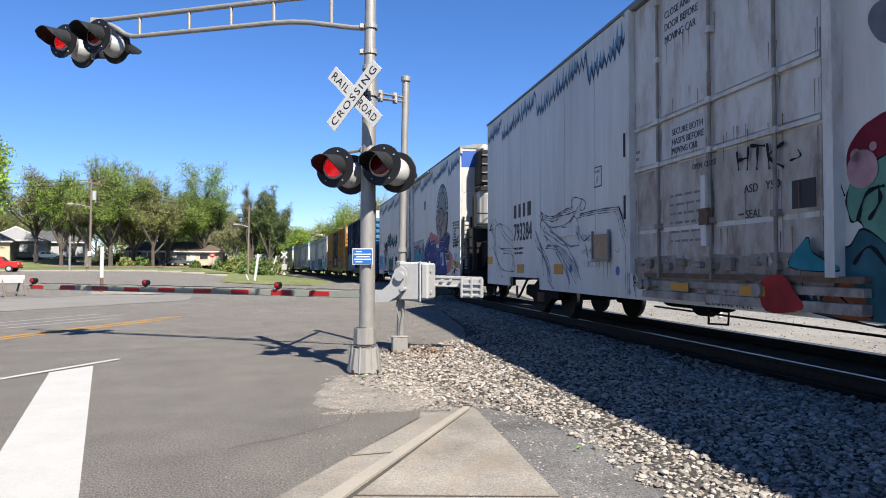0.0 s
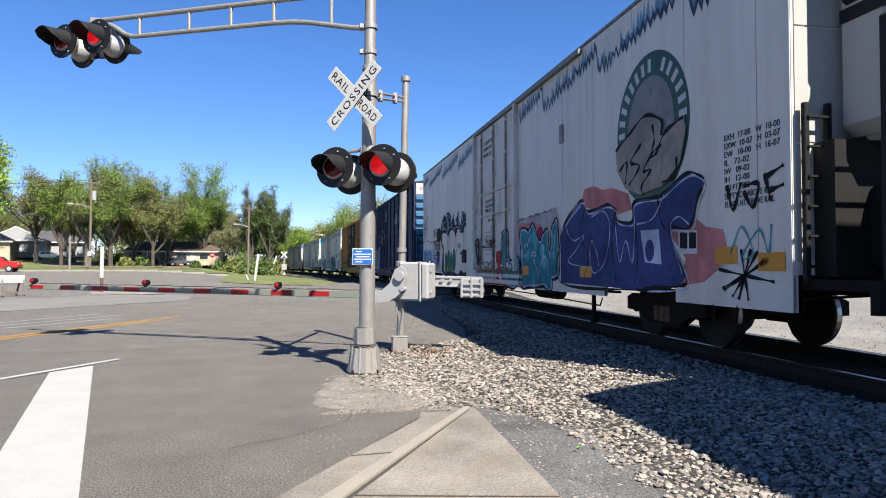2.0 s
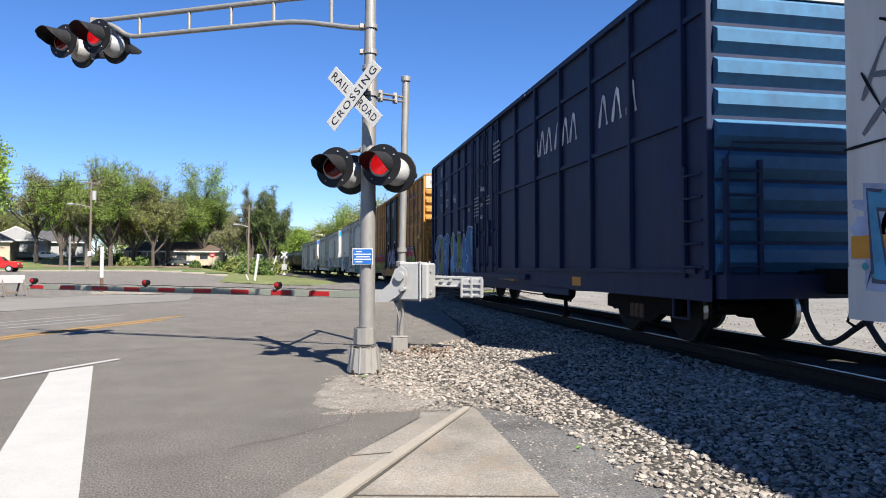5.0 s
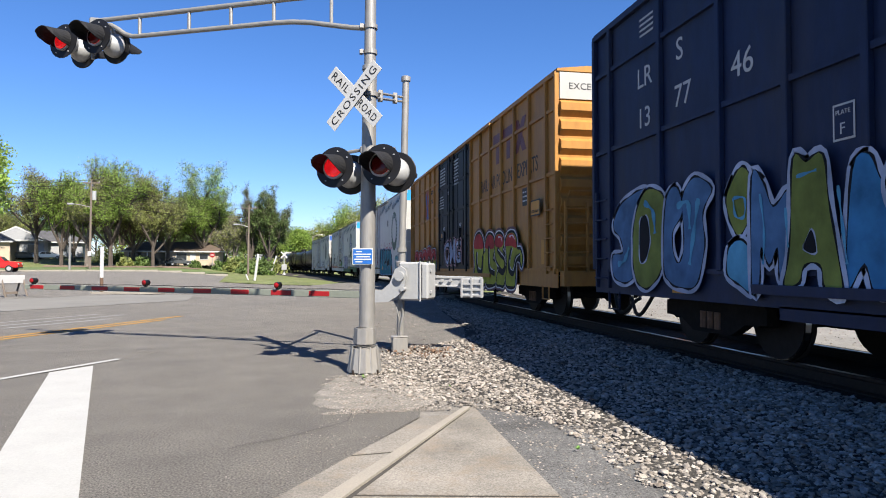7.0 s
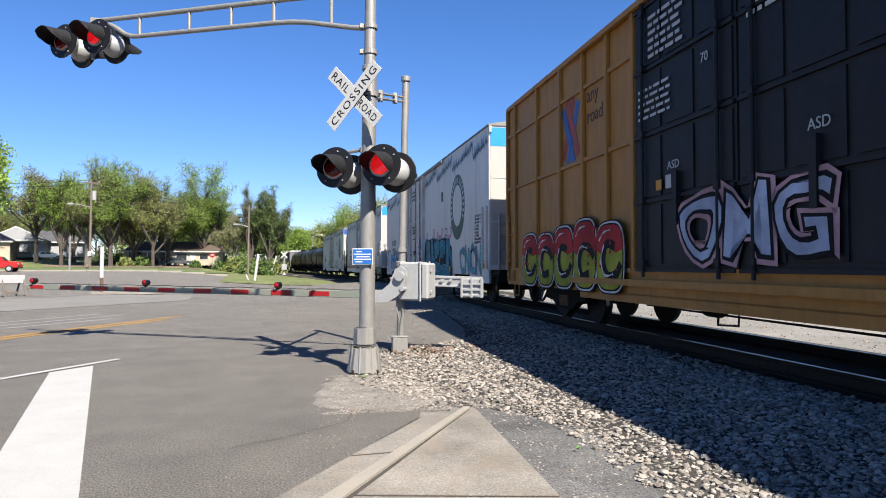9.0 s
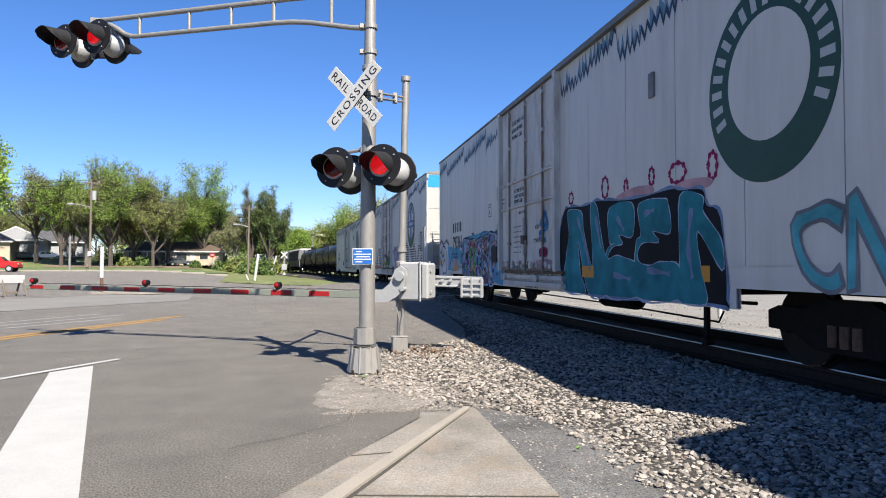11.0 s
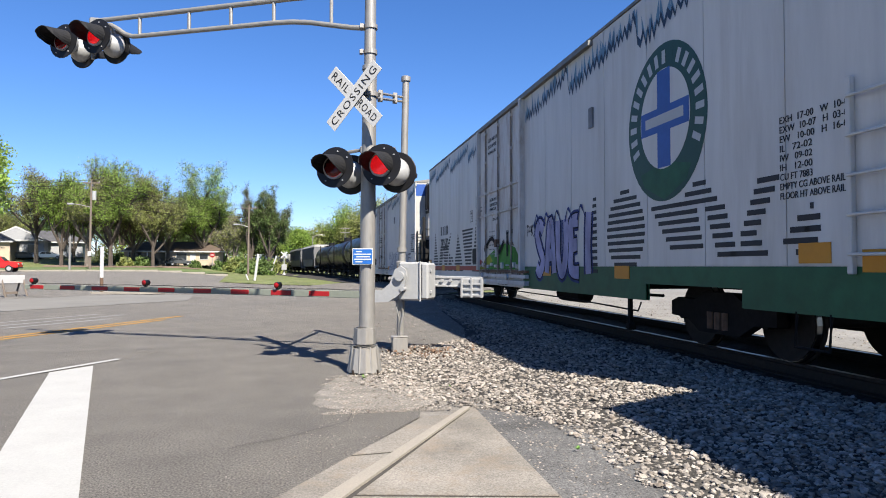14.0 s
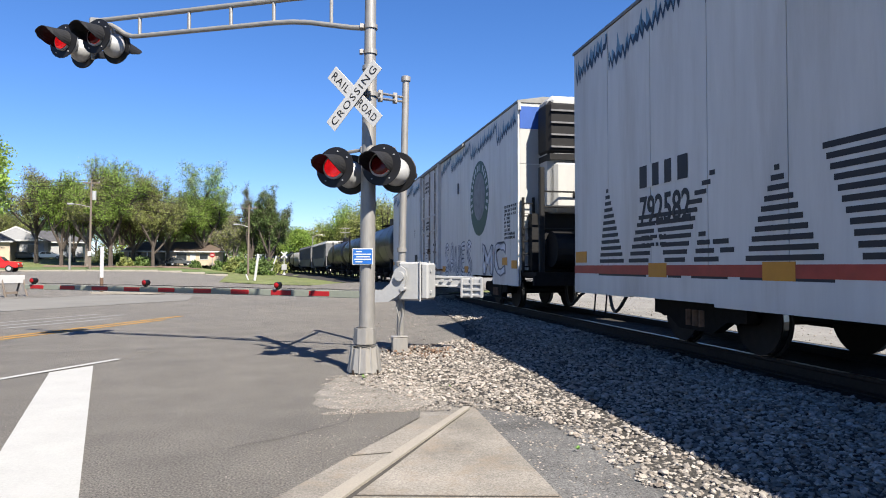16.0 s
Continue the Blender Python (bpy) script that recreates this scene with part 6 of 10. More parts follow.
def boxcar(label, body, door_mat, door, end_mat, mark):
    c = Car("boxcar", label, "freight car", 18.9, "train")
    L = c.L
    bodym = M[body]
    shell(c, bodym, 4.98, 5.12, 0.95, bodym)
    c.sbox("side_sill", 0, L, 0.62, 1.0, 0.0, 0.02, bodym)
    c.sbox("side_sill", 4.6, L - 4.6, 0.50, 0.64, -0.02, 0.02, bodym)
    c.sbox("sill_flange", 0.3, L - 0.3, 0.96, 1.02, 0.02, 0.06, bodym)
    d0, d1 = door
    us = [0.03] + [d0 - (d0 - 0.6) * i / 6 for i in range(6, 0, -1)] + [d0]
    us2 = [d1 + o for o in (0.0, 0.93, 1.94, 3.08, 4.47, 6.07)] + [L - 0.03]
    for seq in (us, us2):
        for u in seq:
            c.sbox("post", u - 0.045, u + 0.045, 1.0, 4.93, 0.0, 0.075, bodym, bevel=0.01)
        for h in (2.95, 4.25):
            for a, b in zip(seq, seq[1:]):
                c.sbox("belt_rail", a + 0.05, b - 0.05, h - 0.035, h + 0.035, 0.0, 0.05, bodym)
    c.sbox("top_chord", 0, L, 4.90, 4.98, 0.0, 0.07, bodym)
    # pair of plug doors
    dm = (d0 + d1) / 2
    for a, b in ((d0 + 0.08, dm - 0.02), (dm + 0.02, d1 - 0.08)):
        dr = c.sbox("door", a, b, 0.98, 4.86, 0.0, 0.04, M[door_mat], label="ribbed plug door with locking rods")
        k = (b - a) / 3
        for i in range(3):
            for h0, h1 in ((1.05, 1.95), (2.0, 2.9), (2.95, 3.85), (3.9, 4.8)):
                c.sbox("door_panel", a + i * k + 0.06, a + (i + 1) * k - 0.06, h0 + 0.04, h1 - 0.04, 0.041, 0.06, M[door_mat], dr)
        for u in (a + 0.3, b - 0.3):
            bm = bmesh.new()
            rod(bm, c.side @ Vector((-u, 0.9, 0.10)), c.side @ Vector((-u, 4.85, 0.10)), 0.026, None, 8)
            part("lock_rod", bm, M[door_mat], dr)
            for h in (1.1, 2.0, 2.95, 3.9, 4.7):
                c.sbox("rod_bracket", u - 0.05, u + 0.05, h - 0.04, h + 0.04, 0.04, 0.13, M[door_mat], dr)
        for h in (1.0, 1.98, 2.93, 3.88, 4.8):
            c.sbox("door_rib", a + 0.02, b - 0.02, h - 0.025, h + 0.025, 0.04, 0.08, M[door_mat], dr)
        c.sbox("door_handle", (a + b) / 2 - 0.05, (a + b) / 2 + 0.05, 1.6, 2.3, 0.06, 0.13, M[door_mat], dr)
    c.sbox("door_track", d0 - 2.4, d1 + 2.4, 0.76, 0.86, 0.02, 0.13, bodym)
    c.sbox("door_track", d0 - 2.4, d1 + 2.4, 4.86, 4.93, 0.07, 0.13, bodym)
    # corrugated end
    c.ebox("end_top_panel", -1.5, 1.5, 4.42, 4.96, 0.0, 0.03, M["end_white"], label="white panel across the top of the end")
    c.etext("EXCESS HEIGHT CAR", -1.3, 4.62, 0.19, M["stencil"], 1.9, 0.032)
    for i in range(9):
        h = 0.98 + i * 0.385
        bm = bmesh.new()
        prism(bm, [(0, 0), (0, 0.34), (0.10, 0.27), (0.10, 0.12)], 3.0, Matrix(((0, 0, 1, -1.5), (-1, 0, 0, -L / 2), (0, 1, 0, h), (0, 0, 0, 1))))
        part("end_corrugation", bm, M[end_mat], c.ob, "pressed horizontal rib of the end wall")
    underbody(c)
    truck(c, 2.7)
    truck(c, L - 2.7)
    coupler(c, True)
    coupler(c, False)
    c.ebox("end_sill", -1.5, 1.5, 0.66, 0.95, 0.0, 0.22, bodym)
    ladder("side_ladder", c, c.side @ pose(-0.32, 0, 0.012), 0.46, 0.9, 2.35, 5, bodym)
    ladder("side_ladder", c, c.side @ pose(-L + 0.35, 0, 0.012), 0.46, 0.7, 2.3, 5, bodym)
    ladder("end_ladder", c, c.end @ pose(-1.2, 0, 0.1), 0.46, 0.9, 2.35, 5, bodym)
    bm = bmesh.new()
    tube(bm, [c.end @ Vector((-1.4, 2.35, 0.1)), c.end @ Vector((-1.35, 2.55, 0.16)), c.end @ Vector((1.0, 2.6, 0.16))], 0.018, 6)
    part("grab_rail", bm, bodym, c.ob)
    for u in (0.5, L - 0.9):
        c.sbox("stirrup", u, u + 0.4, 0.36, 0.38, 0.0, 0.03, bodym)
        for k in (u, u + 0.37):
            c.sbox("stirrup_leg", k, k + 0.022, 0.36, 0.65, 0.0, 0.03, bodym)
    return c


def tank_car(label, mat, end_mat=None):
    c = Car("tank_car", label, "tank car", 15.3, "train")
    L2 = c.L / 2
    bm = bmesh.new()
    zc, r = 2.45, 1.50
    prof = [(-L2, 0.05), (-L2 + 0.03, 0.5), (-L2 + 0.12, 0.9), (-L2 + 0.3, 1.25), (-L2 + 0.55, 1.44), (-L2 + 0.8, r)]
    prof = prof + [(-y, rr) for y, rr in prof[::-1]]
    tube(bm, [(0, y, zc) for y, rr in prof], [rr for y, rr in prof], 40)
    part("tank", bm, mat, c.ob, smooth=True)
    for y in (-L2 + 2.6, -1.9, 1.9, L2 - 2.6):
        bm = bmesh.new()
        tube(bm, [(0, y - 0.04, zc), (0, y + 0.04, zc)], r + 0.012, 40)
        part("tank_band", bm, mat, c.ob)
    bm = bmesh.new()
    tube(bm, [(0, 0, zc + r - 0.1), (0, 0, zc + r + 0.45)], [0.42, 0.42], 20)
    part("dome", bm, mat, c.ob)
    bm = bmesh.new()
    for sx in (-1, 1):
        for y in (-1.3, 1.3):
            rod(bm, (sx * 0.75, y, zc + r - 0.25), (sx * 0.75, y, zc + r + 0.75), 0.02, None, 6)
        rod(bm, (sx * 0.75, -1.3, zc + r + 0.75), (sx * 0.75, 1.3, zc + r + 0.75), 0.02, None, 6)
        rod(bm, (sx * 0.75, -1.3, zc + r + 0.4), (sx * 0.75, 1.3, zc + r + 0.4), 0.015, None, 6)
    box(bm, -0.85, 0.85, -1.4, 1.4, zc + r - 0.06, zc + r - 0.02)
    part("top_platform", bm, M["under"], c.ob, "railed walkway on top of the tank")
    ladder("side_ladder", c, c.side @ pose(-L2, 0, 0.0), 0.45, 0.7, 3.9, 9, M["under"])
    underbody(c)
    bm = bmesh.new()
    for s in (-1, 1):
        box(bm, -1.2, 1.2, s * (L2 - 2.2) - 0.3, s * (L2 - 2.2) + 0.3, 0.8, 1.5, 0.05)
        box(bm, -1.4, 1.4, s * L2 - 0.15, s * L2 + 0.15, 0.75, 1.05, 0.02)
    part("saddle", bm, M["under"], c.ob)
    truck(c, 2.1)
    truck(c, c.L - 2.1)
    coupler(c, True, 0.3)
    coupler(c, False, 0.3)
    return c


def hopper(label, mat, roof_mat, length):
    c = Car("hopper_car", label, "hopper car", length, "train")
    L2 = c.L / 2
    bm = bmesh.new()
    prof = [(-L2 + 0.2, 4.1), (L2 - 0.2, 4.1), (L2 - 0.2, 2.4), (L2 - 2.6, 1.1), (-L2 + 2.6, 1.1), (-L2 + 0.2, 2.4)]
    prism(bm, [(y, z) for y, z in prof], 3.0, Matrix(((0, 0, 1, -1.5), (1, 0, 0, 0), (0, 1, 0, 0), (0, 0, 0, 1))))
    part("body", bm, mat, c.ob)
    bm = bmesh.new()
    prism(bm, [(-1.55, 4.11), (1.55, 4.11), (1.3, 4.45), (-1.3, 4.45)], c.L - 0.3, Matrix(((1, 0, 0, 0), (0, 0, -1, L2 - 0.15), (0, 1, 0, 0), (0, 0, 0, 1))))
    part("roof", bm, roof_mat, c.ob)
    for i in range(13):
        u = 0.5 + (c.L - 1.0) * i / 12
        c.sbox("post", u - 0.05, u + 0.05, 2.2, 4.1, -0.04, 0.06, mat)
    for s in (-1, 1):
        bm = bmesh.new()
        box(bm, -1.5, 1.5, s * L2 - 0.1, s * L2 + 0.1, 0.8, 1.2, 0.02)
        for sx in (-1, 1):
            box(bm, sx * 1.4 - 0.06, sx * 1.4 + 0.06, s * (L2 - 0.3) - 0.06, s * (L2 - 0.3) + 0.06, 1.1, 3.0)
        part("end_frame", bm, mat, c.ob)
    underbody(c)
    truck(c, 2.2)
    truck(c, c.L - 2.2)
    coupler(c, True, 0.4)
    coupler(c, False, 0.4)
    return c


SPEED = 7.8
consist = []

# lead car: white, lightly sketched graffiti
c = reefer("white refrigerator car with rust-streaked door and faint graffiti", "793284", None, near_side=True, grime=36, gauge=False, door_at=-0.2, sill="rust_sill")
consist.append((c, 18.02 - 22.6))
L = c.L
c.scrawl([[(18.08, 2.23), (17.99, 2.1), (18.1, 1.94), (17.92, 1.82), (17.72, 1.63), (17.67, 1.42), (17.77, 1.49)],
          [(18.06, 2.21), (17.77, 2.11), (17.39, 2.06), (17.04, 2.09), (16.63, 2.15), (16.29, 2.15)],
          [(16.29, 2.15), (16.33, 2.27), (16.19, 2.33), (15.88, 2.27), (15.69, 2.2), (15.72, 2.09), (15.88, 2.06), (15.92, 2.17), (15.85, 2.22)],
          [(15.92, 2), (15.48, 2.01), (14.93, 2.01), (14.34, 1.99)],
          [(14.34, 1.99), (14.25, 1.87), (14.17, 1.71), (14.11, 1.6), (14.01, 1.46), (14, 1.27), (14.01, 0.98), (13.99, 0.63)],
          [(14.01, 1.46), (13.84, 1.38), (13.69, 1.26), (13.61, 1.13)],
          [(17.87, 1.9), (17.72, 1.75), (17.21, 1.6), (16.79, 1.47), (16.33, 1.43), (15.98, 1.44)],
          [(17.48, 1.96), (17.12, 1.97), (16.95, 2.04), (16.55, 2.04), (16.12, 2.07)],
          [(17.67, 1.49), (17.21, 1.47), (16.79, 1.39), (16.4, 1.19), (16.12, 1.05), (15.98, 0.86)],
          [(18.34, 1.72), (18.08, 1.51), (17.72, 1.26), (17.53, 1.03), (17.58, 0.8)]], 0.012, PAINT["ink"])
c.scrawl([[(18.34, 1.47), (17.97, 1.29), (17.72, 1.08), (17.63, 0.76), (17.3, 0.6)],
          [(16.79, 1.2), (16.63, 1.03), (16.48, 0.83), (16.52, 0.63)],
          [(18.34, 0.98), (18.29, 0.79), (18.13, 0.7), (18.18, 0.6)],
          [(21.72, 2.12), (21.27, 2.15), (20.84, 1.9), (20.21, 1.69), (19.99, 1.82)],
          [(21.27, 1.52), (19.99, 1.48)],
          [(21.01, 1.39), (20.21, 1.34), (20.06, 1.14), (20.06, 0.94), (21.01, 0.96), (21.1, 1.21), (21.01, 1.39)],
          [(21.72, 2.12), (21.72, 1.67), (21.54, 1.21), (21.01, 0.75)],
          [(16.4, 1.9), (16.26, 1.98), (16.08, 1.92), (15.98, 1.76), (15.98, 1.53)],
          [(16.26, 2.1), (16.26, 1.98), (16.4, 1.86)],
          [(13.95, 1.39), (13.89, 1.28), (13.91, 1.07), (13.88, 0.9), (13.84, 0.73), (13.8, 0.6)]], 0.012, PAINT["ink"])
for shift in (0.06, 0.13):
    c.scrawl([[(u + shift, h - shift * 0.5) for u, h in st] for st in [[(18.06, 2.21), (17.77, 2.11), (17.39, 2.06), (17.04, 2.09), (16.63, 2.15), (16.29, 2.15)],
          [(15.92, 2), (15.48, 2.01), (14.93, 2.01), (14.34, 1.99)],
          [(14.34, 1.99), (14.25, 1.87), (14.17, 1.71), (14.11, 1.6), (14.01, 1.46), (14, 1.27), (14.01, 0.98), (13.99, 0.63)],
          [(17.67, 1.49), (17.21, 1.47), (16.79, 1.39), (16.4, 1.19), (16.12, 1.05), (15.98, 0.86)],
          [(18.34, 1.72), (18.08, 1.51), (17.72, 1.26), (17.53, 1.03), (17.58, 0.8)]]], 0.007, PAINT["ink"], 0.0205)
c.scrawl([[(15.85, 1.5), (15.84, 1.62), (15.73, 1.6), (15.82, 1.55), (15.72, 1.5)],
          [(15.66, 1.53), (15.69, 1.59), (15.61, 1.59), (15.6, 1.53), (15.66, 1.51)],
          [(15.55, 1.49), (15.54, 1.63), (15.45, 1.5), (15.42, 1.66)],
          [(15.82, 1.11), (15.75, 1.15), (15.72, 1.09), (15.77, 1.03)],
          [(15.63, 1.11), (15.55, 1.14), (15.53, 1.09), (15.59, 1.03)],
          [(15.48, 1.13), (15.39, 1.16), (15.39, 1.09), (15.45, 1.04)],
          [(15.85, 1.28), (15.83, 1.35), (15.77, 1.3), (15.72, 1.36), (15.71, 1.27)],
          [(15.65, 1.35), (15.65, 1.27), (15.57, 1.27)],
          [(15.53, 1.27), (15.51, 1.34), (15.45, 1.33), (15.5, 1.31), (15.43, 1.26)],
          [(15.42, 1.34), (15.35, 1.34), (15.42, 1.26), (15.33, 1.26)],
          [(22.41, 2.41), (22.21, 2.22), (22.07, 2.33), (21.92, 2.17), (21.72, 2.31)],
          [(21.36, 0.84), (21.18, 0.78), (20.93, 0.87)],
          [(14.49, 1.32), (14.4, 1.28), (14.34, 1.31), (14.35, 1.41)],
          [(22.31, 1.49), (22.01, 1.61), (21.82, 1.35)]], 0.006, PAINT["ink"], 0.021)
c.scrawl([[(13.86, 1.05), (13.85, 1.15), (13.8, 1.16), (13.8, 1.11), (13.85, 1.1)],
          [(13.86, 0.98), (13.79, 1.01), (13.86, 0.92)],
          [(13.86, 0.84), (13.84, 0.9), (13.79, 0.84)],
          [(13.86, 0.75), (13.85, 0.81), (13.8, 0.81), (13.78, 0.76)],
          [(18.08, 2.22), (17.97, 2.1), (18.1, 1.95)],
          [(14.34, 1.99), (14.19, 1.73)]], 0.016, PAINT["black"], 0.0215)
c.scrawl([[(11.26, 2.34), (11.23, 2.12)], [(11.06, 2.36), (11.08, 2.1)], [(11.25, 2.23), (11.07, 2.24)], [(11.03, 2.36), (10.78, 2.32)], [(10.9, 2.34), (10.92, 2.08)], [(10.75, 2.34), (10.72, 2.06)], [(10.49, 2.3), (10.73, 2.2), (10.5, 2.05)]], 0.02, PAINT["black"], 0.075)
c.scrawl([[(L - 0.3, 2.15), (L - 0.5, 1.95)], [(L - 0.45, 2.2), (L - 0.6, 1.95)], [(L - 0.2, 2.05), (L - 0.7, 2.05)]], 0.02, PAINT["black"])
for u in (10.75, 12.2):
    c.sbox("reflector", u, u + 0.42, 0.74, 0.84, 0.121, 0.125, M["orange_plate"], label="dirty orange reflector plate")
c.scrawl([[(22.01, 2.01), (21.4, 1.55), (20.29, 1.42)],
          [(21.8, 2.33), (21.01, 1.85), (20.12, 1.51)],
          [(22.02, 1.57), (21.21, 1.02), (20.29, 0.92)],
          [(21.4, 2.19), (20.64, 2.04), (20.11, 1.81)],
          [(20.46, 1.52), (20.12, 1.22), (20.29, 0.92)],
          [(22.23, 2.24), (21.89, 1.78), (21.61, 0.91)],
          [(18.03, 2.06), (17.41, 1.85), (16.52, 1.88), (16.01, 2.14)],
          [(17.9, 1.71), (17.18, 1.43), (16.53, 1.03), (16.13, 0.73)],
          [(17.53, 1.77), (16.84, 1.58), (16.22, 1.18), (15.9, 0.81)],
          [(18.16, 1.55), (17.66, 1.03), (17.42, 0.74)],
          [(16.84, 1.82), (16.11, 1.7), (16.02, 1.47)],
          [(15.92, 1.62), (15.65, 1.39), (15.56, 1.1)]], 0.013, PAINT["pencil"], 0.0222)
c.scrawl([[(15.74, 1.5), (15.38, 1.59), (15.47, 1.31)],
          [(13.81, 1.4), (13.63, 1.15), (13.76, 0.91)],
          [(13.69, 1.33), (13.57, 1.03)],
          [(14.07, 1.78), (13.88, 1.52), (13.75, 1.33)],
          [(17.18, 1.35), (16.63, 0.95), (16.43, 0.72)],
          [(17.77, 1.96), (17.06, 1.63), (16.32, 1.41)],
          [(18.43, 1.82), (18.03, 1.37), (17.91, 0.85)]], 0.017, PAINT["pencil"], 0.0225)
c.sbox("tan_panel", 14.66, 15.29, 1.18, 1.59, 0.046, 0.052, M["tan_board"], label="weathered tan panel")
for u in (14.66, 15.29):
    c.sbox("panel_channel", u - 0.022, u + 0.022, 1.15, 1.65, 0.04, 0.075, M["logo_grey"])
c.sbox("panel_channel", 14.66, 15.29, 1.13, 1.18, 0.04, 0.075, M["logo_grey"])
for k in range(9):
    u = rg.uniform(14.66, 15.29)
    c.patch("rust_run", [(u, 1.13), (u - 0.02, 1.13), (u - 0.012, 1.13 - rg.uniform(0.1, 0.35))], M["rod_grime"], 0.0135, 0.0005)
c.sbox("handle_plate", 16.06, 16.95, 1.63, 1.79, 0.012, 0.05, M["door_white"], label="rust-stained white hand plate")
for u, h in ((14.42, 0.98), (16.4, 1.02)):
    c.patch("roundel", ellipse(u, h, 0.075, 0.075, 18), M["logo_blue"], 0.0135, 0.001)
for k in range(46):
    u, h = rg.uniform(10.3, 13.5), rg.choice((1.0, 1.45, 1.9, 2.6, 3.3, 4.1)) + rg.uniform(-0.05, 0.05)
    ln = rg.uniform(0.12, 0.5)
    c.patch("rust_run", [(u, h), (u - rg.uniform(0.008, 0.022), h), (u - 0.01, h - ln)], M["rust_paint"], 0.0625 + 0.00004 * k, 0.0004)
spray(c, [(9.75, 2.08), (9.62, 2.24), (9.48, 2.31), (9.28, 2.33), (9.22, 2), (9.53, 1.97), (9.67, 1.85), (9.75, 1.88)], "redwine", [], 0.0166)
spray(c, [(9.76, 1.64), (9.69, 1.84), (9.51, 1.92), (9.22, 1.93), (9.24, 1.17), (9.5, 1.27), (9.61, 1.45), (9.71, 1.46)], "mint", [(0.02, 'black')], 0.0176)
spray(c, [(10.46, 0.89), (10.14, 1.34), (10, 1.29), (9.74, 1.22), (9.59, 1.37), (9.24, 1.1), (9.25, 0.58), (9.85, 0.58), (10.24, 0.64)], "deepteal", [(0.02, 'black')], 0.0186)
spray(c, [(10.82, 0.88), (10.5, 0.97), (10.32, 0.81), (10.21, 0.64), (10.74, 0.59)], "red", [], 0.1236)
spray(c, [(10.12, 0.69), (9.75, 0.91), (9.49, 0.61), (9.85, 0.58)], "rust", [], 0.0236)
spray(c, [(10.38, 1.05), (10.14, 1.32), (10.06, 1.17), (9.74, 1.02)], "teal", [(0.014, 'black')], 0.1246)
c.scrawl([[(10.35, 1.04), (10.14, 1.32), (10, 1.04)],
          [(10.27, 1.13), (10, 1.15)],
          [(9.69, 1.07), (9.5, 1.22), (9.24, 0.92)],
          [(9.64, 1.45), (9.54, 1.68), (9.35, 1.73)],
          [(9.52, 1.45), (9.4, 1.61), (9.42, 1.74)],
          [(10.01, 0.9), (9.7, 0.68), (9.49, 0.61)]], 0.02, PAINT["black"], 0.0246)
for u, h, r in ((9.58, 1.9, 0.17), (9.65, 2.03, 0.06), (9.46, 2.08, 0.04)):
    c.patch("spray_spot", ellipse(u, h, r, r, 16), PAINT["pink"], 0.0256, 0.0005)
spray(c, [(9.5, 3.21), (9.41, 3.3), (9.23, 3.25), (9.24, 2.92), (9.37, 2.95), (9.47, 3.08)], "grey", [], 0.0166)
c.scrawl([[(9.99, 1.83), (9.91, 1.72), (9.83, 1.83), (9.75, 1.68)],
          [(10.36, 1.9), (10.27, 1.76), (10.18, 1.85), (10.13, 1.7)],
          [(10.45, 2.11), (10.3, 2.13), (10.33, 2.2)]], 0.012, PAINT["black"], 0.05)

# second car
c = reefer("white refrigerator car with black refrigeration unit grilles and blue graffiti", "793606", "grey", True, "stripe_blue", 2.85, near_side=False, grime=26, plate=False, door_at=-0.95)
consist.append((c, 21.55))
L = c.L
c.patch("spray_cloud", [(1.69, 1.65), (1.49, 1.54), (1.15, 1.49), (1.08, 1.31), (1.15, 1.08), (1.53, 0.86), (2.11, 0.79), (1.94, 1.15), (2.39, 1.55), (1.81, 1.57)], PAINT["coral"], 0.0166, 0.001)
c.patch("spray_cloud", [(5.36, 2.14), (5.2, 2.42), (4.81, 2.44), (4.44, 2.33), (4.09, 2.32), (3.52, 2.17), (3.4, 1.91), (3.96, 1.87)], PAINT["coral"], 0.0166, 0.001)
letters = [(6.35, 1.56), (6.16, 1.86), (5.36, 2.24), (5.04, 2.02), (4.3, 2.07), (3.96, 1.96), (3.9, 1.78), (3.4, 1.73), (3.34, 2.02), (2.64, 2.03), (2.49, 2.06), (1.89, 2.26), (1.53, 2.12), (1.65, 1.92), (1.85, 1.55), (2.34, 1.55), (1.94, 0.92), (2.11, 0.79), (3.01, 0.74), (3.34, 0.7), (6.35, 0.74)]
c.patch("sprayed_letter", [(u + 0.0 if h < 0.8 else u, h) for u, h in letters], PAINT["deepblue"], 0.0178, 0.001)
c.scrawl([letters + letters[:1]], 0.028, PAINT["black"], 0.0195)
c.scrawl([[(u - 0.05, h - 0.05) for u, h in letters[1:19]]], 0.014, PAINT["ice"], 0.0205)
c.scrawl([[(5.36, 2.14), (6.01, 1.82), (5.7, 1.53), (5.2, 1.61), (5.62, 1.33), (5.94, 1.13), (5.04, 1.03)],
          [(4.88, 1.91), (4.37, 1.96), (4.16, 1.65), (4.37, 1.12), (4.81, 0.94), (4.96, 1.25), (4.87, 1.5), (4.66, 1.25), (4.6, 1.06)],
          [(3.96, 1.7), (3.83, 1.12), (3.61, 1.45), (3.4, 1.11), (3.32, 1.66)],
          [(3.26, 1.68), (2.79, 1.73), (2.47, 2.04)],
          [(1.85, 1.59), (2.11, 1.71), (2.3, 1.55), (2.03, 0.96)]], 0.013, PAINT["ice"], 0.021)
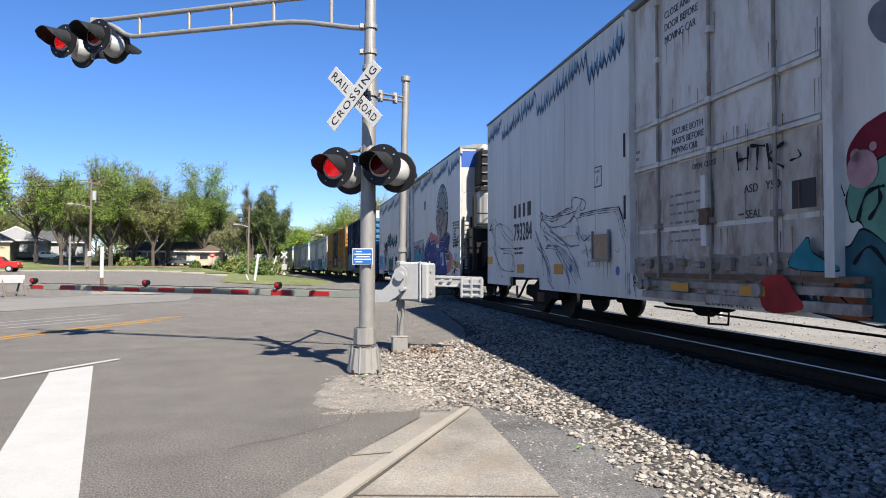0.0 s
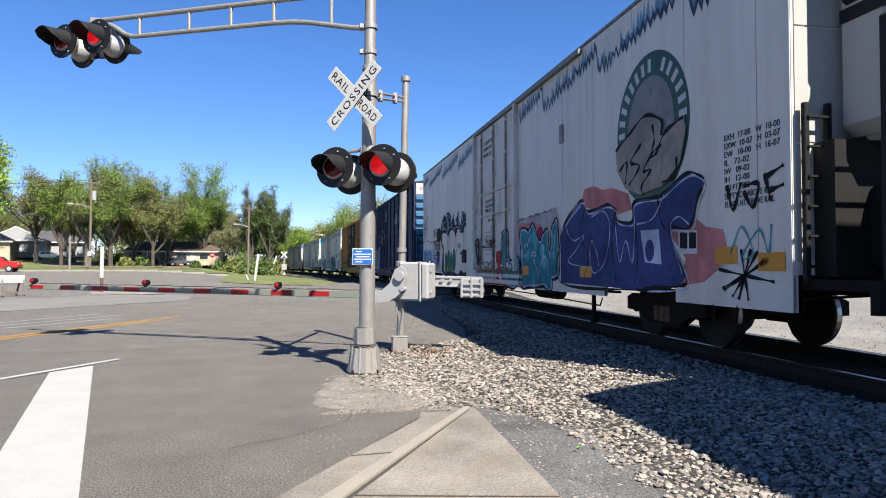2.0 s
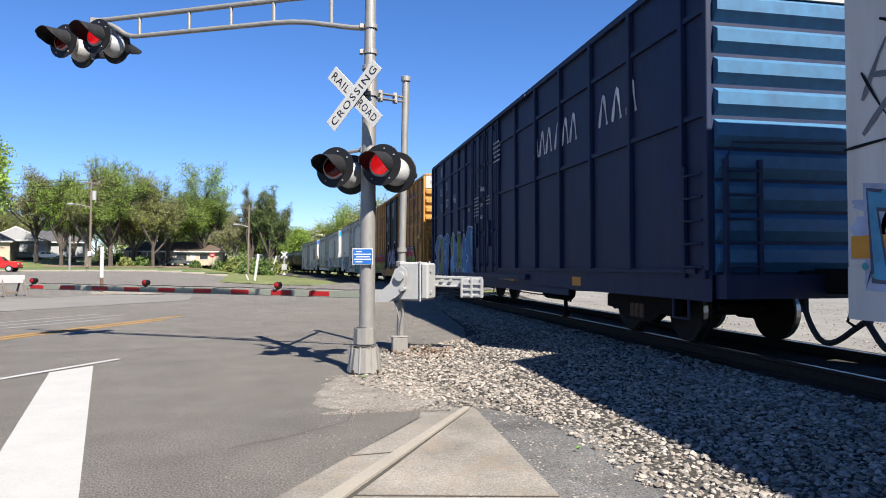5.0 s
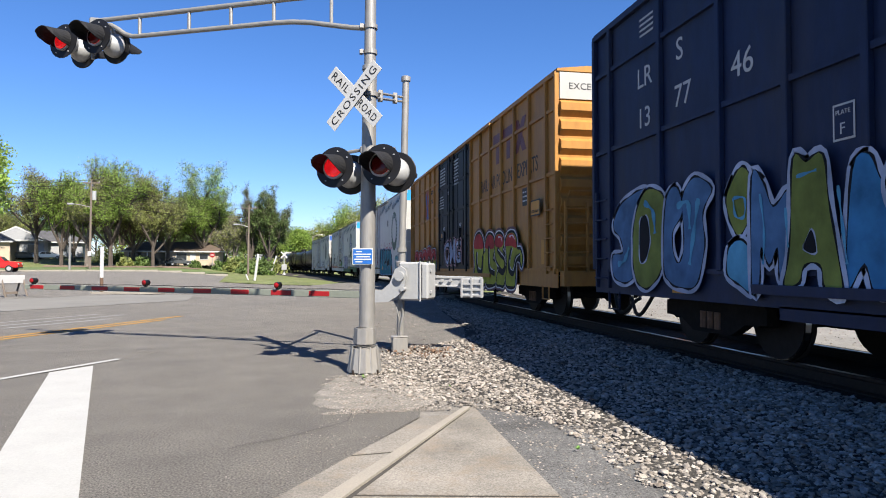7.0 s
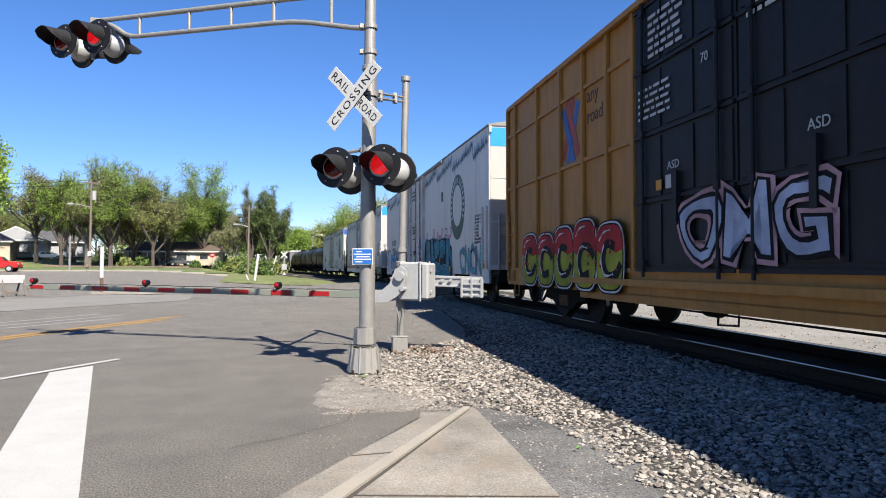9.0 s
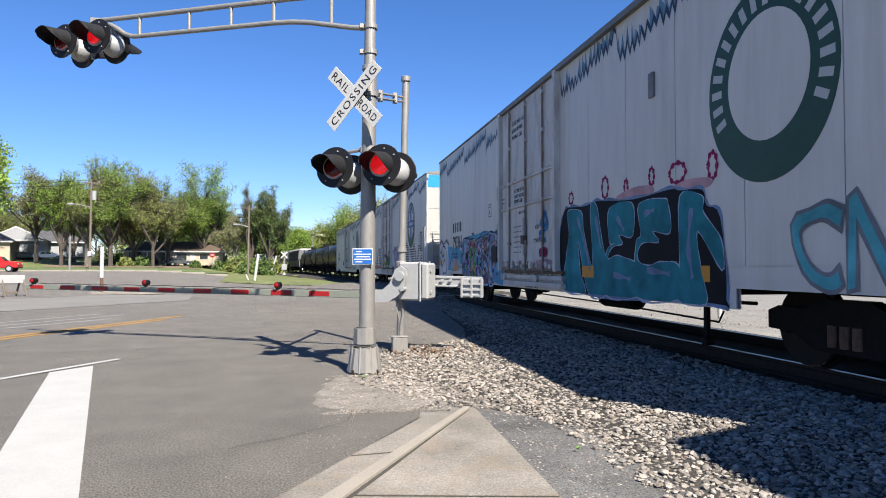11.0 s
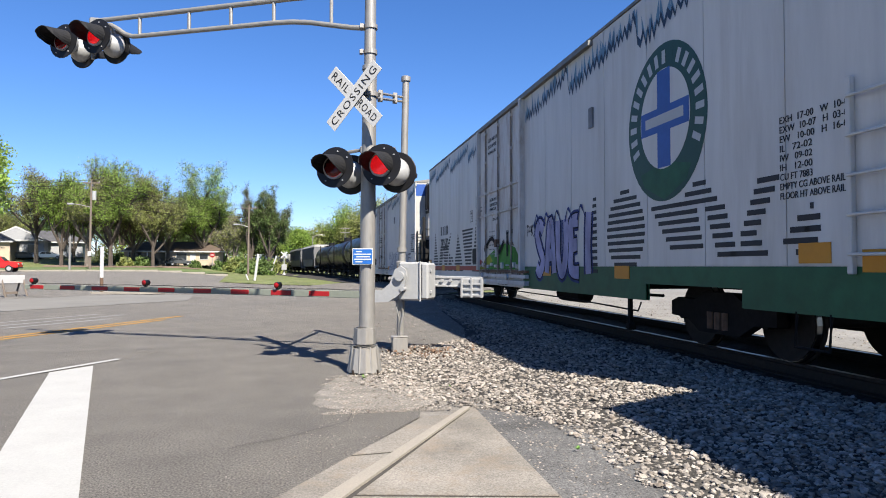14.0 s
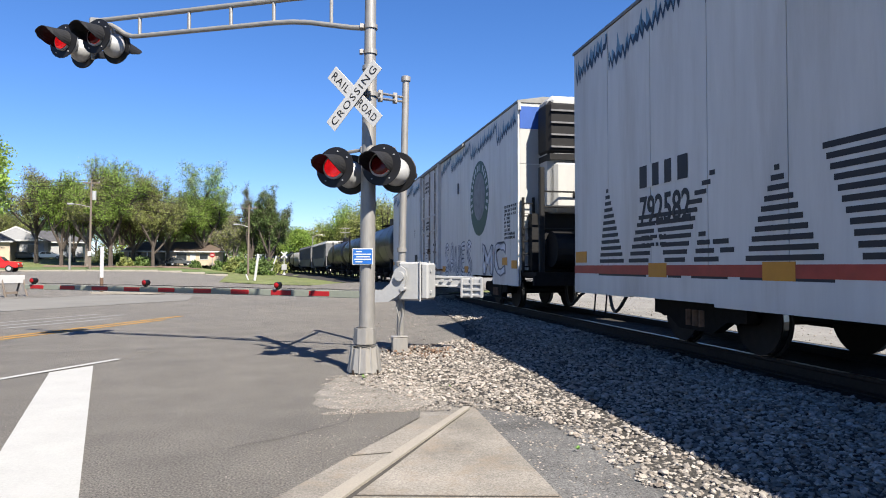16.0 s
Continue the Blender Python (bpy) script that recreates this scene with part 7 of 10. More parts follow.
c.scrawl([[(5.2, 2.03), (5.36, 1.59), (5.04, 1.25), (5.2, 0.87)],
          [(3.96, 1.93), (4.09, 1.47), (3.96, 0.83)],
          [(3.32, 1.69), (3.23, 1.22), (3.34, 0.79)],
          [(2.64, 2), (2.54, 1.66), (2.39, 1.55)]], 0.02, PAINT["black"], 0.0207)
c.patch("spray_patch", [(3.14, 1.58), (2.61, 1.57), (2.54, 1.08), (3.01, 1.11)], PAINT["ice"], 0.0212, 0.001)
c.patch("spray_patch", ellipse(*(2.87, 1.28), 0.13, 0.16, 16), PAINT["deepblue"], 0.0226, 0.001)
c.patch("data_window", [(2.11, 1.53), (1.68, 1.51), (1.68, 1.21), (2.11, 1.22)], PAINT["white"], 0.0172, 0.001)
c.patch("data_window", [(2.08, 1.5), (1.9, 1.49), (1.9, 1.28), (2.08, 1.29)], PAINT["black"], 0.0186, 0.001)
c.patch("data_window", [(1.86, 1.49), (1.7, 1.48), (1.7, 1.28), (1.86, 1.28)], PAINT["black"], 0.0186, 0.001)
c.patch("spray_patch", [(3.9, 2.91), (3.46, 3.06), (2.95, 3.25), (2.49, 3.07), (2.54, 2.88), (2.39, 2.85), (1.92, 3.02), (1.89, 2.8), (2.03, 2.42), (2.49, 2.16), (3.12, 2.11), (3.58, 2.25), (3.86, 2.56)], PAINT["stone"], 0.036, 0.001)
c.scrawl([[(3.77, 2.54), (3.52, 2.65), (3.58, 2.32)],
          [(3.06, 2.85), (3.4, 2.63), (3.12, 2.53), (3.46, 2.28)],
          [(2.74, 3.07), (2.69, 2.83), (2.79, 2.64), (2.64, 2.64), (2.39, 2.9), (1.94, 3)],
          [(2.49, 2.74), (2.74, 2.66), (3.01, 2.44), (2.79, 2.43), (3.06, 2.23), (3.01, 2.09)],
          [(2.11, 2.51), (2.16, 2.27), (2.49, 2.21)],
          [(3.9, 2.88), (3.46, 3.05), (2.95, 3.24), (2.49, 3.07), (2.51, 2.87)]], 0.028, PAINT["black"], 0.038)
spray(c, [(10.08, 1.85), (9.64, 2.03), (9.01, 2.1), (8.24, 2.13), (7.83, 2.14), (7.34, 2.16), (6.97, 2.16), (6.55, 2.17), (6.49, 1.21), (10.09, 1.07)], "fog", [], 0.0162)
c.scrawl([[(9.64, 2.01), (9.01, 2.1), (8.24, 2.13), (7.83, 2.15)],
          [(7.89, 2.15), (7.34, 2.16), (6.97, 2.17), (6.55, 2.17)]], 0.05, PAINT["grey"], 0.0164)
spray(c, [(9.02, 1.76), (8.88, 2.03), (8.55, 2.04), (8.17, 2.01), (7.58, 1.96), (7.35, 1.82), (7.47, 1.62), (7.84, 1.61)], "coral", [], 0.0166)
spray(c, [(7.74, 1.78), (7.58, 1.9), (7.38, 1.84), (7.35, 1.69), (7.59, 1.63)], "cherry", [], 0.0168)
spray(c, [(10.83, 1.33), (10.57, 1.45), (10.03, 1.31), (9.77, 0.575), (12.04, 0.575), (11.71, 0.73), (10.84, 0.72)], "red", [], 0.0635)
spray(c, [(10.26, 1.68), (10.1, 1.88), (9.81, 1.86), (9.8, 1.54), (9.72, 1.22), (9.4, 1.13), (9.03, 1.23), (8.9, 0.86), (9.27, 0.59), (9.99, 0.69), (10.21, 1.14)], "teal", [(0.1, 'black'), (0.05, 'ice')], 0.0645)
spray(c, [(8.87, 1.82), (8.63, 1.86), (8.25, 1.8), (8.05, 1.93), (7.9, 1.84), (7.77, 1.65), (7.53, 1.54), (7.35, 1.67), (7.12, 1.76), (7.08, 1.47), (6.94, 1.28), (6.84, 1.45), (6.81, 1.76), (6.71, 1.86), (6.56, 1.9), (6.49, 1.06), (6.56, 0.88), (6.85, 0.84), (6.93, 0.59), (7.32, 0.69), (8.27, 0.64), (8.86, 0.66), (8.8, 1.17), (8.81, 1.48)], "teal", [(0.1, 'black'), (0.05, 'ice')], 0.0176)
for u, h, r in ((7.9, 1.68, 0.16), (7.39, 1.38, 0.13), (8.37, 1.3, 0.12), (7.81, 1.49, 0.12), (6.72, 1.56, 0.15), (7.25, 1.15, 0.14), (8.18, 1.66, 0.1)):
    c.patch("spray_spot", ellipse(u, h, r, r, 16), PAINT["aqua"], 0.0226, 0.0005)
c.scrawl([[(8.74, 0.77), (8.69, 1.27), (8.84, 1.69), (8.73, 1.83)],
          [(8.56, 1.27), (8.33, 1.33), (8.34, 1.5), (8.56, 1.54), (8.58, 1.29)],
          [(8.37, 1.55), (8.11, 1.77)],
          [(8.08, 1.26), (8.04, 1.35), (7.84, 1.36), (7.78, 1.29), (7.98, 1.28)],
          [(7.95, 1.21), (7.75, 1.02), (7.66, 0.89)],
          [(7.63, 0.81), (7.48, 1.11), (7.25, 1.25), (7.09, 1.17), (7.02, 0.87)],
          [(7.36, 1.53), (7.3, 1.32), (7.48, 1.07)]], 0.02, PAINT["ice"], 0.0236)
c.scrawl([[(7.08, 1.75), (7.04, 1.46), (6.87, 1.22)],
          [(6.73, 1.22), (6.68, 1.55), (6.58, 1.8)],
          [(8.57, 0.77), (8.46, 0.58)],
          [(7.92, 0.77), (7.93, 0.575)],
          [(8.24, 2.02), (8.35, 2.14), (8.43, 2.05), (8.24, 2.05)],
          [(7.18, 1.96), (7.05, 2.02), (7.13, 1.88)],
          [(11.72, 0.59), (11.41, 0.7), (11.12, 0.58), (10.84, 0.72)],
          [(10.78, 0.63), (10.52, 0.76), (10.27, 0.65)]], 0.016, PAINT["ice"], 0.0246)
c.scrawl([[(1.05, 2.0), (0.95, 1.7), (0.8, 2.0)], [(0.75, 1.9), (0.6, 1.7), (0.5, 1.95), (0.75, 1.95)], [(0.4, 2.05), (0.3, 1.75)], [(0.4, 2.0), (0.1, 2.1)], [(0.35, 1.85), (0.1, 1.9)]], 0.03, PAINT["black"])
for k in range(7):
    a = rg.uniform(0, 3.1)
    c.scrawl([[(0.75 + 0.5 * math.cos(a), 0.95 + 0.3 * math.sin(a)), (0.75, 0.95), (0.75 - 0.5 * math.cos(a), 0.95 - 0.28 * math.sin(a))]], 0.022, PAINT["black"])
c.scrawl([[(1.0, 1.2), (0.8, 1.5), (0.6, 1.2), (0.8, 1.15), (0.5, 1.45), (0.35, 1.2), (0.3, 1.5)]], 0.018, PAINT["aqua"])
band = [(18.58, 2.48), (18.32, 2.76), (17.88, 2.95), (17.52, 2.8), (17.56, 2.98), (17.07, 2.98), (16.66, 2.78), (16.7, 2.57), (16.3, 2.87), (16.04, 2.45), (15.86, 2.47), (16.01, 2.6), (15.87, 2.71), (15.49, 2.88), (15.44, 2.55), (15.11, 2.37), (15.14, 2.66), (15.02, 2.69), (15.04, 2.84), (14.8, 2.83), (14.51, 2.71), (14.42, 2.67), (14.42, 2.37), (14.68, 2.32), (14.77, 2.15), (15.15, 2.19), (15.54, 2.34), (15.76, 2.25), (15.93, 2.02), (16.06, 2.2), (16.2, 2.29), (16.62, 2.36), (16.95, 2.28), (17.22, 2.16), (17.43, 2.26), (18.02, 2.34), (18.3, 2.23), (18.3, 1.85), (18, 1.71), (18.02, 0.86), (18.42, 0.84), (18.2, 1.72), (18.47, 1.89), (18.58, 2.27)]
c.patch("spray_band", band, PAINT["black"], 0.0165, 0.001)
c.patch("spray_patch", [(18.32, 2.66), (18.12, 2.66), (17.97, 2.45), (18.22, 2.42)], PAINT["aqua"], 0.019, 0.001)
c.patch("spray_patch", [(17.39, 2.85), (17.18, 2.83), (17.14, 2.32), (17.29, 2.29)], PAINT["aqua"], 0.019, 0.001)
c.patch("spray_patch", [(15.98, 2.58), (15.8, 2.59), (15.76, 2.47), (15.92, 2.44)], PAINT["aqua"], 0.019, 0.001)
c.patch("spray_patch", [(15.11, 2.68), (14.91, 2.73), (14.82, 2.56), (14.99, 2.47)], PAINT["aqua"], 0.019, 0.001)
c.patch("spray_patch", [(17.14, 2.64), (17.05, 2.64), (17.02, 2.39), (17.11, 2.37)], PAINT["aqua"], 0.019, 0.001)
c.patch("spray_patch", [(16.68, 2.49), (16.49, 2.58), (16.56, 2.46)], PAINT["aqua"], 0.019, 0.001)
c.scrawl([[(18.42, 2.38), (18.02, 2.43), (17.43, 2.35), (17.31, 2.25), (17.07, 2.41), (16.7, 2.42), (16.23, 2.33), (15.98, 2.34), (15.76, 2.39), (15.44, 2.33), (15.15, 2.23), (14.97, 2.31), (14.84, 2.4), (14.64, 2.46), (14.42, 2.46)],
          [(18.12, 2.67), (17.52, 2.66), (17.43, 2.9), (16.99, 2.79), (16.84, 2.78), (16.7, 2.47), (16.29, 2.76), (16.04, 2.41)],
          [(15.98, 2.61), (15.52, 2.77), (15.49, 2.51), (15.13, 2.33)],
          [(14.97, 2.8), (14.55, 2.67), (14.6, 2.52)],
          [(18.47, 2.34), (18.42, 1.91), (18.14, 1.74), (18.14, 1.16)],
          [(16.66, 2.78), (16.7, 2.57)]], 0.016, PAINT["ice"], 0.021)
c.scrawl([[(17.36, 2.21), (17.36, 1.68)],
          [(16.95, 2.29), (16.91, 1.67)],
          [(16.1, 2.22), (15.95, 1.79), (15.76, 1.47)],
          [(14.84, 2.19), (14.8, 1.58)],
          [(15.32, 1.8), (15.25, 1.49), (14.91, 1.48)],
          [(16.36, 1.87), (16.32, 1.63), (16.17, 1.55)]], 0.03, PAINT["black"], 0.019)
c.scrawl([[(22.41, 3.59), (22.21, 3.34), (22.01, 3.56), (21.85, 3.3)],
          [(21.72, 3.61), (21.59, 3.2), (21.36, 3.13)],
          [(22.21, 3.16), (21.63, 2.86), (21.18, 2.56)],
          [(22.11, 2.75), (21.63, 3), (21.45, 3.11)],
          [(21.63, 3.21), (21.72, 2.8), (21.91, 2.54)],
          [(22.41, 2.75), (22.01, 2.2), (21.63, 2.65), (21.27, 2.27)],
          [(22.62, 2.1), (21.63, 2.13), (20.77, 2.03), (20.01, 2)]], 0.014, PAINT["black"], 0.0195)
c.patch("spray_patch", [(19.28, 2.36), (18.92, 2.48), (18.47, 2.44), (18.47, 2.05), (18.8, 1.96), (19.22, 2.01)], PAINT["black"], 0.049, 0.001)
c.patch("spray_patch", [(19.27, 1.62), (18.98, 1.66), (18.73, 1.59), (18.8, 1.46), (19.16, 1.46)], PAINT["black"], 0.049, 0.001)
c.patch("spray_skirt", [(17.63, 0.64), (17.52, 0.71), (17.14, 0.81), (16.49, 0.75), (15.76, 0.64), (15.15, 0.68), (14.76, 0.65), (14.42, 0.69), (14.42, 0.6)], PAINT["steel"], 0.016, 0.001)
c.patch("spray_wave", [(17.83, 0.77), (17.52, 0.73), (17.14, 0.88), (16.77, 0.78), (16.49, 0.81), (16.23, 0.7), (15.93, 0.77), (15.65, 0.62), (15.34, 0.77), (15.15, 0.88), (14.84, 0.76), (14.68, 0.74), (14.49, 0.81), (14.42, 0.84), (14.42, 0.69), (14.76, 0.63), (15.15, 0.67), (15.44, 0.6), (15.76, 0.64), (16.23, 0.7), (16.49, 0.69), (17.14, 0.76), (17.52, 0.67)], PAINT["black"], 0.0175, 0.001)
c.scrawl([[(18.42, 2.25), (18.32, 2.32), (17.97, 2.32), (17.43, 2.25), (17.22, 2.17), (16.95, 2.29), (16.62, 2.35), (16.2, 2.29), (15.98, 2.14), (15.76, 2.25), (15.54, 2.34), (15.15, 2.19), (14.8, 2.18), (14.68, 2.32), (14.42, 2.37)]], 0.055, PAINT["black"], 0.0183)
c.scrawl([[(18.42, 2.2), (18.36, 1.86), (18.1, 1.71), (18.12, 1.36), (18.14, 0.96)]], 0.09, PAINT["black"], 0.0183)
c.scrawl([[(18.3, 0.98), (17.9, 0.8), (17.5, 0.76), (17.1, 0.88), (16.6, 0.8), (16.0, 0.76), (15.6, 0.72), (15.2, 0.86), (14.8, 0.78), (14.4, 0.82)]], 0.075, PAINT["black"], 0.0187)
c.sbox("gauge_shade", 14.4, 14.9, 1.18, 1.56, 0.046, 0.05, PAINT["black"], label="black painted gauge window")
c.sbox("handle_plate", 15.4, 16.3, 1.66, 1.82, 0.02, 0.05, M["door_white"], label="rust-stained white hand plate")
for o in (5.05, 5.5, 5.95, 6.4):
    c.patch("spray_bubble", ellipse(L - o, 1.2 + 0.06 * math.sin(o * 7), 0.25, 0.40, 20), PAINT["grey"], 0.0185, 0.001)
    c.patch("spray_bubble", ellipse(L - o, 1.2 + 0.06 * math.sin(o * 7), 0.22, 0.37, 20), PAINT["green"], 0.02, 0.001)
    c.scrawl([[(L - o + 0.06, 1.35), (L - o, 1.1), (L - o - 0.05, 1.3)]], 0.015, PAINT["grey"], 0.023)
c.cloud(L - 0.05, L - 3.2, 0.88, 1.75, PAINT["ice"], 0.0162, 9)
c.mural("DPER", L - 0.2, L - 2.4, 0.84, 1.75, PAINT["sky"], PAINT["ink"], PAINT["ice"], 0.018, 0.035, PAINT["aqua"])
c.mural("JM", L - 3.1, L - 3.8, 0.86, 1.6, PAINT["deepblue"], PAINT["ice"], PAINT["aqua"], 0.018, 0.03)
c.scrawl([[(L - 0.2, 2.5), (L - 0.5, 3.0), (L - 0.6, 2.3)], [(L - 0.3, 2.7), (L - 0.9, 2.6)], [(L - 0.2, 2.2), (L - 0.9, 2.9)]], 0.025, PAINT["grey"])
c.scrawl([[(11.92, 1.83), (11.8, 1.71)],
          [(11.67, 1.92), (11.82, 1.64)],
          [(11.64, 1.67), (11.7, 1.72), (11.66, 1.78), (11.59, 1.71), (11.64, 1.67)],
          [(11.55, 1.79), (11.55, 1.64), (11.47, 1.65), (11.51, 1.71)],
          [(11.39, 1.65), (11.43, 1.71), (11.36, 1.77), (11.31, 1.7), (11.39, 1.65)],
          [(11.31, 1.74), (10.98, 1.72), (10.73, 1.7)],
          [(12.15, 1.6), (11.37, 1.55)]], 0.022, PAINT["black"], 0.09)
spray(c, [(12.83, 1.79), (12.41, 1.85), (12.3, 1.7), (12.37, 1.46), (12.22, 1.21), (12.47, 1.05), (12.67, 1.28), (12.79, 1.54)], "black", [], 0.125)
c.scrawl([[(12.75, 1.72), (12.46, 1.76), (12.54, 1.52), (12.47, 1.27)],
          [(12.65, 2.17), (12.61, 2.06)],
          [(12.49, 2.18), (12.55, 2.1), (12.45, 2.04), (12.39, 2.11)]], 0.014, PAINT["ice"], 0.127)

# navy boxcar
c = boxcar("navy blue ribbed boxcar with bright graffiti", "navy", "navy", (9.3, 12.2), "end_blue", None)
consist.append((c, 46.3))
L = c.L
for s, u, h, z in (("LR", 17.4, 3.70, 0.42), ("S", 16.3, 3.80, 0.42), ("13", 17.4, 3.10, 0.42), ("77", 16.35, 3.18, 0.42), ("46", 15.1, 3.22, 0.42)):
    c.text(s, u, h, z, M["stencil_white"], None, 0.004)
for k in range(4):
    c.sbox("mark_bar", 16.9, 17.3, 4.45 + k * 0.08, 4.48 + k * 0.08, 0.004, 0.008, M["stencil_white"])
c.sbox("plate_box", 13.30, 13.56, 2.20, 2.54, 0.004, 0.006, M["stencil_white"])
c.sbox("plate_field", 13.32, 13.54, 2.22, 2.52, 0.0065, 0.008, M["navy"])
c.text("PLATE", 13.52, 2.44, 0.06, M["stencil_white"], 0.17, 0.009)
c.text("F", 13.48, 2.26, 0.15, M["stencil_white"], None, 0.009)
c.text("70K", 12.9, 2.75, 0.16, M["stencil_white"], None, 0.004)
spray(c, [(18.04, 1.78), (17.81, 2), (17.37, 2.13), (17.03, 2.16), (16.91, 2.05), (17.24, 1.86), (17.35, 1.6), (17.22, 1.34), (17.32, 0.95), (17.68, 0.81), (18.06, 0.9), (18.1, 1.22), (17.75, 1.25), (17.82, 1.49), (18.05, 1.64)], "navyblue", [(0.075, 'ice'), (0.03, 'black')], 0.0815)
spray(c, [(17.24, 1.92), (16.97, 2.14), (16.6, 2.07), (16.46, 1.85), (16.47, 1.31), (16.64, 0.95), (16.97, 0.75), (17.26, 0.82), (17.39, 1.08), (17.38, 1.6)], "olive", [(0.075, 'ice'), (0.03, 'black')], 0.0845)
spray(c, [(16.43, 1.94), (16.17, 2.09), (16.03, 1.76), (16.29, 1.48), (16.21, 1.13), (16.06, 1.13), (15.98, 1.41), (16.02, 1.93), (15.74, 2.16), (15.38, 1.98), (15.57, 1.72), (15.54, 1.29), (15.71, 0.85), (15.96, 0.78), (16.33, 0.84), (16.5, 1.07)], "navyblue", [(0.075, 'ice'), (0.03, 'black')], 0.0875)
spray(c, [(17.17, 1.69), (16.98, 1.77), (16.88, 1.45), (16.99, 1.17), (17.17, 1.14)], "black", [(0.03, 'ice')], 0.0905)
spray(c, [(15.09, 1.83), (14.94, 2.06), (14.8, 2.15), (14.67, 2.02), (14.66, 1.65), (14.86, 1.4), (15.02, 1.57)], "olive", [(0.075, 'ice'), (0.03, 'black')], 0.0815)
spray(c, [(15.05, 1.25), (14.84, 1.34), (14.65, 1.17), (14.64, 0.78), (14.89, 0.87), (15.08, 0.97)], "sky", [(0.075, 'ice'), (0.03, 'black')], 0.0845)
spray(c, [(14.62, 2.02), (14.46, 1.95), (14.29, 1.66), (14.07, 1.81), (14.02, 1.55), (14.02, 0.89), (14.19, 0.93), (14.23, 1.25), (14.36, 1.07), (14.49, 1.26), (14.53, 0.88), (14.64, 0.83)], "navyblue", [(0.075, 'ice'), (0.03, 'black')], 0.0875)
spray(c, [(13.98, 2.11), (13.81, 2.05), (13.6, 2.09), (13.52, 1.55), (13.38, 0.83), (13.58, 0.86), (13.64, 1.07), (13.85, 1.07), (13.93, 0.9), (14.13, 0.87), (14.04, 1.24)], "olive", [(0.075, 'ice'), (0.03, 'black')], 0.0905)
spray(c, [(13.85, 1.22), (13.75, 1.4), (13.69, 1.19)], "black", [(0.02, 'ice')], 0.0925)
spray(c, [(13.25, 1.9), (13.08, 2.01), (12.94, 1.76), (12.78, 1.87), (12.59, 1.78), (12.88, 1.42), (12.71, 0.95), (13.02, 0.83), (13.14, 1.08), (13.34, 0.88)], "blue", [(0.075, 'ice'), (0.03, 'black')], 0.0815)
spray(c, [(12.59, 2.2), (12.25, 2.2), (11.94, 2.14), (11.85, 2.01), (11.92, 1.63), (12.14, 1.53), (11.96, 1.3), (11.86, 0.96), (12.28, 0.83), (12.61, 0.84), (12.82, 1.08), (12.49, 1.31), (12.81, 1.5), (12.87, 1.82)], "navyblue", [(0.075, 'ice'), (0.03, 'black')], 0.0845)
spray(c, [(12.23, 2.04), (11.94, 2.05), (11.98, 1.52), (12.18, 1.42)], "sky", [], 0.0875)
c.scrawl([[(17.9, 1.08), (17.67, 1.15), (17.52, 1.34)],
          [(17.04, 1.97), (16.79, 1.82), (16.73, 1.51)],
          [(16.15, 1.83), (15.89, 1.86), (15.85, 1.52)],
          [(15.65, 1.89), (15.75, 1.51), (15.86, 1.07)]], 0.045, PAINT["sky"], 0.0945)
c.scrawl([[(14.49, 1.82), (14.43, 1.44), (14.45, 1.07)],
          [(14.1, 1.64), (14.07, 1.24)],
          [(14.95, 1.82), (14.75, 1.8), (14.76, 1.6), (14.91, 1.62), (14.95, 1.82)],
          [(13.94, 1.93), (13.67, 1.96)],
          [(13.41, 1.78), (13.37, 1.46), (13.32, 1.07)]], 0.02, PAINT["sky"], 0.0945)
c.scrawl([[(11.15, 3.4), (11.23, 3.38), (11.16, 3.3), (11.12, 3.24), (11.23, 3.21)],
          [(11.04, 3.33), (11.04, 3.23), (10.96, 3.21), (10.95, 3.29)],
          [(10.79, 3.29), (10.89, 3.28), (10.87, 3.2), (10.78, 3.2), (10.81, 3.24)],
          [(10.74, 3.17), (10.71, 3.26), (10.66, 3.18), (10.61, 3.25), (10.59, 3.14)],
          [(10.52, 3.19), (10.55, 3.15), (10.49, 3.12), (10.47, 3.25), (10.47, 3.11)]], 0.028, PAINT["white"], 0.085)
c.text("OPEN", 11.1, 2.75, 0.13, M["stencil_white"], None, 0.085)
c.text("ASD", 11.1, 2.4, 0.17, M["stencil_white"], None, 0.085)
c.bars(11.75, 11.2, 3.05, 6, 0.10, 0.03, M["stencil_white"], 0.085)
c.bars(10.5, 9.95, 2.98, 3, 0.10, 0.03, M["stencil_white"], 0.085)
c.bars(9.8, 9.0, 4.3, 5, 0.12, 0.04, M["stencil_white"], 0.085)
c.text("BRAKE CYLINDER PRESSURE TAP", 9.3, 0.72, 0.11, M["stencil_white"], 1.6, 0.022)
c.bars(13.5, 11.5, 0.82, 1, 0.1, 0.05, M["stencil_white"], 0.022)
for u in (4.0, 8.0, 16.0):
    c.sbox("reflector", u, u + 0.4, 0.70, 0.86, 0.021, 0.026, M["orange_plate"])
for u in (6.6, 6.2, 5.8, 5.3, 4.9, 4.5, 3.2, 2.7, 2.2):
    c.scrawl([[(u, 3.4), (u - 0.15, 3.9), (u - 0.3, 3.4)]], 0.045, PAINT["white"], 0.01)

